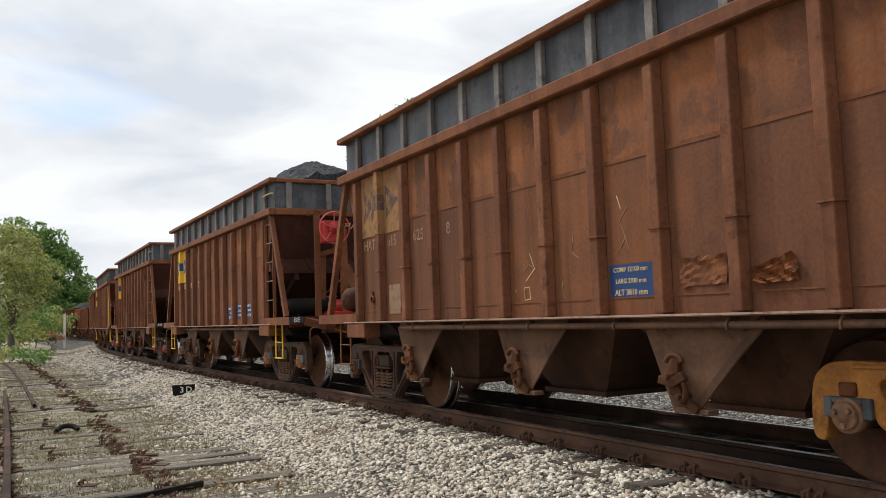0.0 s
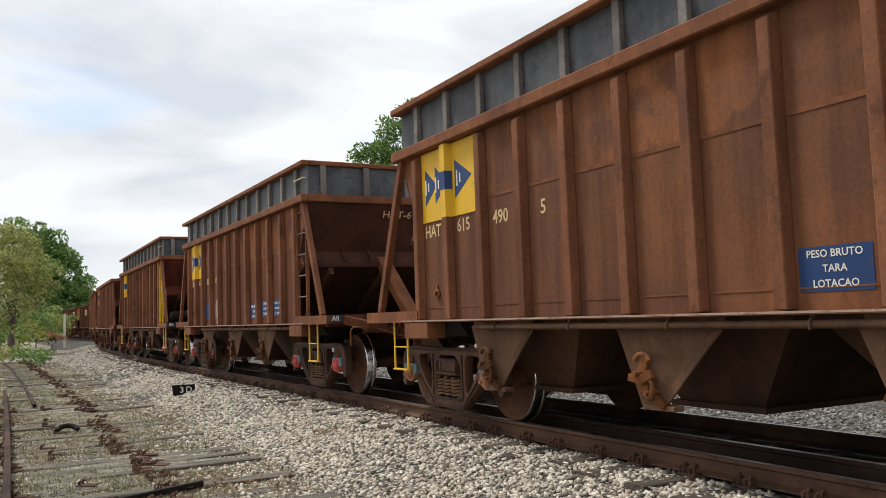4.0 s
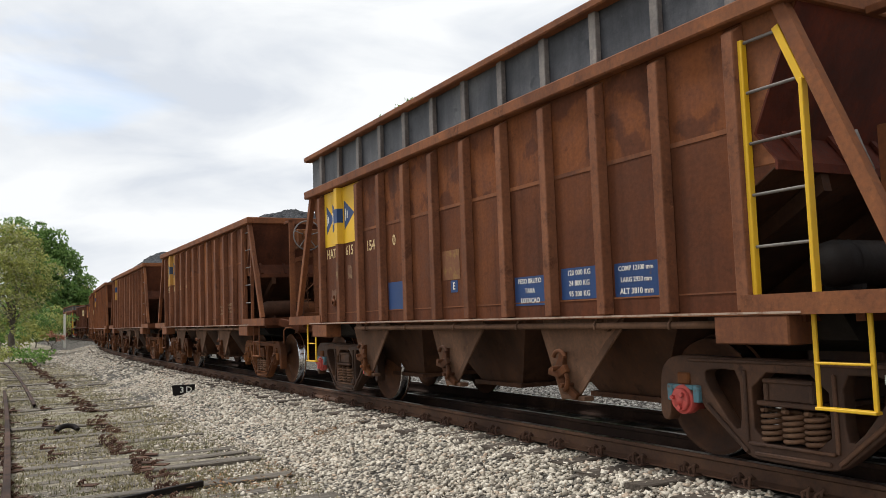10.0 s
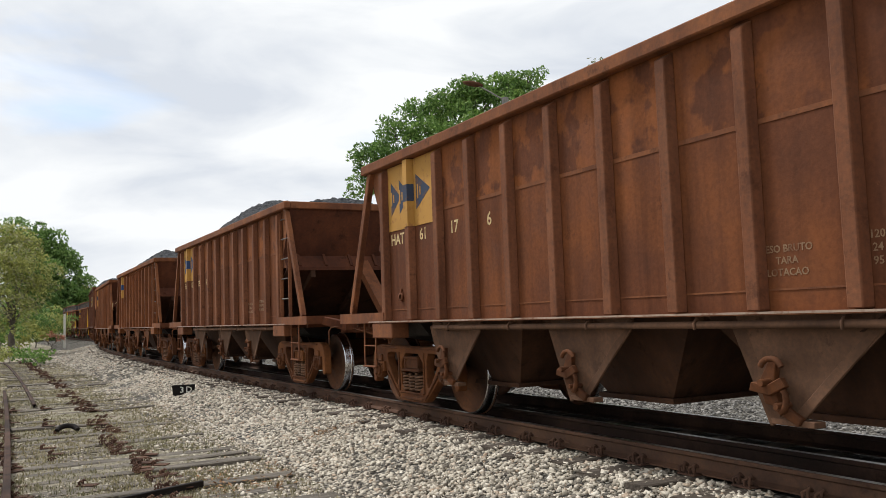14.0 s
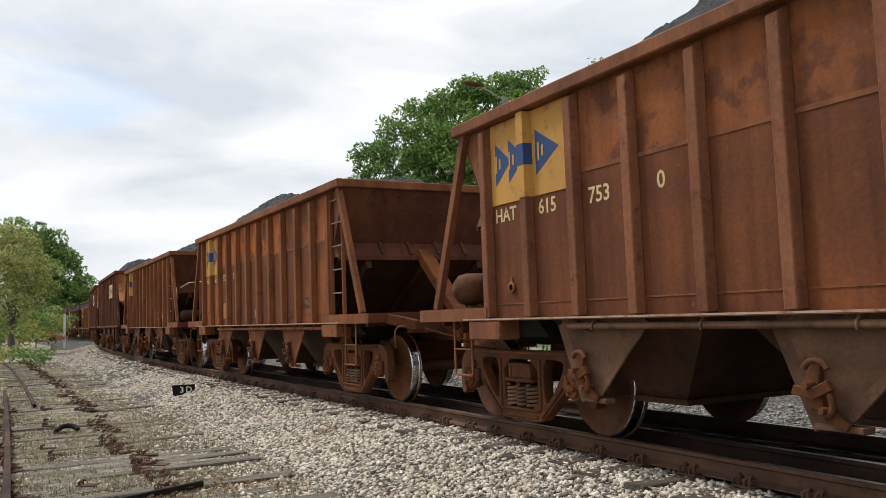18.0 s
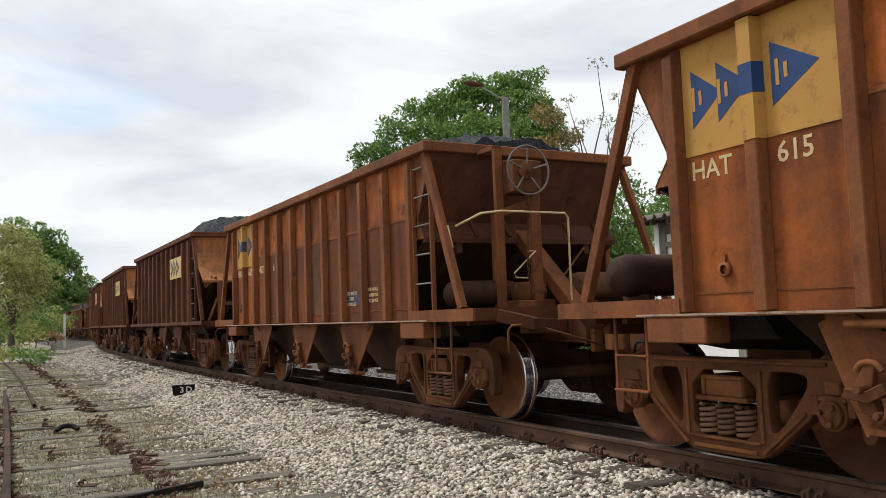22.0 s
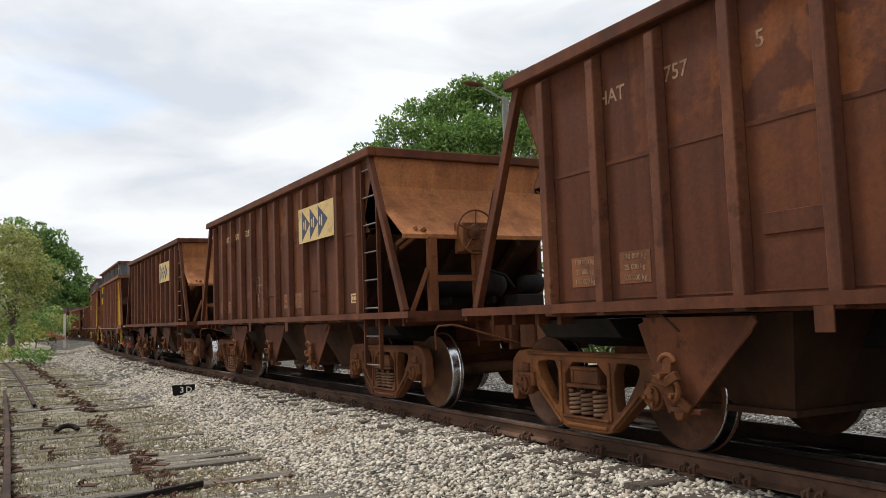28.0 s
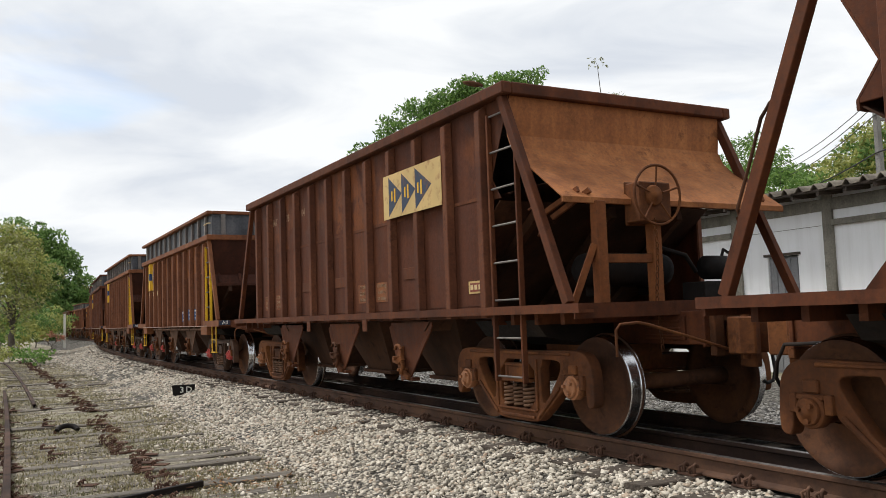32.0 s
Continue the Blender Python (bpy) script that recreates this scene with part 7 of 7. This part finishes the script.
def utility_pole():
    x, y, z = toward(54.25, 30.0, 0.2275)
    p = tagged(new("utility_pole"), "grey concrete utility pole with insulators", "utility pole")
    p.location = (x, y, GROUND)
    h = z - GROUND
    s = Solid()
    s.add([(sx * w, sy * w * 0.8, zz) for zz, w in ((-0.3, 0.15), (h, 0.085)) for sx, sy in ((-1, -1), (1, -1), (1, 1), (-1, 1))], [(3, 2, 1, 0), (4, 5, 6, 7), (0, 1, 5, 4), (1, 2, 6, 5), (2, 3, 7, 6), (3, 0, 4, 7)])
    part("shaft", s, POLE, p, bevel=0.01)
    for i, zz in enumerate((h - 0.25, h - 0.62, h - 0.98)):
        arm = part("crossarm", Solid().box(-0.05, 0.75, -0.05, 0.05, zz - 0.04, zz + 0.04), POLE, p)
        for xx in (0.32, 0.62):
            part("insulator", Solid().tube([(xx, 0, zz + 0.04), (xx, 0, zz + 0.20)], 0.045, 8), GREYPOST, arm)
    for i, zz in enumerate((h - 0.55, h - 0.78, h - 1.02)):
        part("insulator", Solid().tube([(-0.16, -0.1, zz), (-0.16, -0.1, zz + 0.12)], 0.04, 8), GREYPOST, p)
    for i, zz in enumerate((h - 0.35, h - 0.62, h - 0.90, h - 2.1)):
        far = Vector(toward(46.5 + 0.3 * i, 60.0, 0.150 - 0.004 * i)) if i < 3 else Vector(toward(46.0, 60.0, 0.118))
        a = Vector((x - 0.15, y, GROUND + zz))
        pts = []
        for k in range(13):
            u = k / 12
            q = a.lerp(far, u)
            q.z -= 0.7 * 4 * u * (1 - u) * (1.0 if i < 3 else 0.8)
            pts.append(q)
        back = a + (a - far) * 0.6
        tagged(part("power_wire", Solid().tube([back] + pts, 0.016 if i < 3 else 0.028, 5), WIRE), "black overhead wire strung from the utility pole", "wire", "overhead wires")


def street_lamp():
    d = 33.0
    x, y, z = toward(30.85, d, 0.262)
    p = tagged(new("street_lamp"), "street lamp with a bent arm on a concrete post", "street lamp")
    p.location = (x, y, GROUND)
    h = z - GROUND
    part("post", Solid().tube([(0, 0, -0.2), (0, 0, h)], 0.14, 8), POLE, p)
    part("arm", Solid().tube([(0, 0, h - 0.1), (-0.25, 0.12, h + 0.05), (-0.6, 0.32, h + 0.32), (-0.95, 0.5, h + 0.56)], 0.03, 6), POLE, p)
    s = Solid()
    c = Vector((-1.12, 0.6, h + 0.62))
    ring = 10
    vs = []
    for zz, r in ((0.06, 0.02), (0.09, 0.12), (0.03, 0.22), (-0.04, 0.2), (-0.08, 0.05)):
        vs += [(c.x + 1.7 * r * math.cos(2 * math.pi * j / ring), c.y + r * math.sin(2 * math.pi * j / ring) - 0.5 * 1.7 * r * math.cos(2 * math.pi * j / ring), c.z + zz - 0.45 * r * math.cos(2 * math.pi * j / ring)) for j in range(ring)]
    fs = [(i * ring + j, i * ring + (j + 1) % ring, (i + 1) * ring + (j + 1) % ring, (i + 1) * ring + j) for i in range(4) for j in range(ring)]
    fs += [tuple(range(ring)), tuple(range(4 * ring, 5 * ring))]
    s.add(vs, fs, 0, True)
    part("lamp_head", s, IRON, p, "dark cobra-head lamp")


utility_pole()
street_lamp()


def marker_board():
    b = tagged(new("marker_board"), "small dark track marker board with white characters 3D", "sign")
    b.location = (2.872, 18.78, -0.375)
    b.rotation_euler = (0, 0, radians(-9))
    s = Solid()
    s.prism([(-0.24, -0.03, 0.30), (0.24, -0.03, 0.30), (0.22, -0.03, 0.10), (0.14, -0.03, 0.04), (-0.14, -0.03, 0.04), (-0.22, -0.03, 0.10)], (0, 0.05, 0))
    part("board", s, BLACK, b, bevel=0.006)
    part("stake", Solid().box(-0.04, 0.04, 0.02, 0.06, -0.2, 0.2), BLACK, b)
    for ch, xx in (("3", -0.035), ("D", 0.11)):
        piece("lettering", letters(ch, 0.18), WHITE, b, Matrix.Translation((xx, -0.034, 0.19)) @ TURN_END, "white painted character")


def marker_post():
    x, y, _ = toward(1.62, 78.0, 0)
    p = tagged(new("marker_post"), "thin whitish post at the trackside", "post")
    p.location = (x, y, GROUND)
    part("shaft", Solid().box(-0.09, 0.09, -0.09, 0.09, -0.2, 2.9), WHITE, p, bevel=0.01)


def stray_rail():
    """A length of rusty bar and an old tyre tube left in the grass."""
    s = Solid().bar((0.70, 8.42, GROUND + 0.03), (1.50, 8.66, GROUND + 0.06), 0.05, 0.06)
    tagged(part("scrap_bar", s, BLACK, bevel=0.006), "short dark iron bar lying in dry grass", "scrap iron")
    t = Solid()
    pts = [(0.45 + 0.15 * math.cos(a), 14.5 + 0.12 * math.sin(a), GROUND + 0.03 + 0.08 * math.sin(a)) for a in [2.9 - i * 0.34 for i in range(9)]]
    t.tube(pts, 0.04, 8)
    tagged(part("hose_piece", t, BLACK), "curved piece of black hose lying in the grass", "scrap")


def leaf_litter():
    """Brown fallen leaves in loose patches on the stones."""
    rng = np.random.default_rng(77)
    vs = []
    for cx, cy, z0, n, spread in ((3.36, 10.45, -0.36, 60, 0.13), (3.6, 10.3, -0.34, 14, 0.25), (4.0, 18.2, -0.30, 26, 0.28), (1.85, 8.45, -0.38, 90, 0.36), (2.2, 9.2, -0.38, 40, 0.45)):
        for _ in range(n):
            c = np.array([cx + rng.normal() * spread, cy + rng.normal() * spread * 0.8, 0.0])
            c[2] = bed(track_lateral(c[0], c[1])) + 0.035 + rng.uniform(0, 0.02)
            a = rng.normal(size=3) * np.array([1, 1, 0.35])
            a /= np.linalg.norm(a)
            b = np.cross(a, np.array([0.2 * rng.normal(), 0.2 * rng.normal(), 1.0]))
            b /= np.linalg.norm(b)
            s = rng.uniform(0.012, 0.028)
            vs += [c - a * s * 1.4, c + b * s * 0.6 + np.array([0, 0, 0.006]), c + a * s * 1.4, c - b * s * 0.6 + np.array([0, 0, 0.006])]
    g = new("leaf_litter", leaf_mesh("leaf_litter", np.array(vs), leaf_material("fallen_leaves", (0.13, 0.07, 0.035), (0.26, 0.14, 0.07), (0.42, 0.26, 0.14))))
    tagged(g, "brown fallen leaves lying on the ballast", "leaves", kind="stuff")


leaf_litter()
marker_board()
marker_post()
stray_rail()


def grass_tufts():
    rng = np.random.default_rng(31)
    vs = []
    for _ in range(26000):
        y = 5.5 + 40 * rng.uniform() ** 1.7
        x = side_x(y) + rng.uniform(-3.2, 0.9)
        if noise.noise(Vector((x * 0.8, y * 0.5, 3.0))) + 0.5 * rng.uniform() < 0.02:
            continue
        z = GROUND + 0.0
        for _ in range(3):
            h, a = rng.uniform(0.012, 0.05), rng.uniform(0, 6.28)
            w = 0.003 + 0.003 * rng.uniform() + 0.0002 * y
            lean = rng.uniform(0.2, 0.9) * h
            bx, by = x + rng.normal() * 0.03, y + rng.normal() * 0.03
            dx, dy = math.cos(a), math.sin(a)
            vs += [(bx - dy * w, by + dx * w, z), (bx + dy * w, by - dx * w, z), (bx + dx * lean + dy * w * 0.3, by + dy * lean - dx * w * 0.3, z + h), (bx + dx * lean - dy * w * 0.3, by + dy * lean + dx * w * 0.3, z + h)]
    g = new("grass", leaf_mesh("grass", np.array(vs), DRY_GRASS))
    tagged(g, "short dry grass between the old sleepers", "grass", kind="stuff")


DRY_GRASS = leaf_material("dry_grass", (0.12, 0.108, 0.055), (0.24, 0.215, 0.125), (0.42, 0.36, 0.24))
grass_tufts()
build_sleepers()
build_siding()


# ---- motion ----
def motions():
    rows_t = [i * 0.8 for i in range(41)]
    spin_t = [i * 0.16 for i in range(201)]
    for w, wheels, s0, load in TRAIN:
        rows = [(t, on_line(s0 - travelled(t))) for t in rows_t]
        walk(w, rows)
        if load:
            walk(load, rows)
        if s0 > 170:
            continue
        for ws, y in wheels:
            walk(ws, [(t, Matrix.Translation((0, y, RADIUS)) @ Matrix.Rotation((travelled(t)) / RADIUS, 4, "X")) for t in spin_t])


motions()
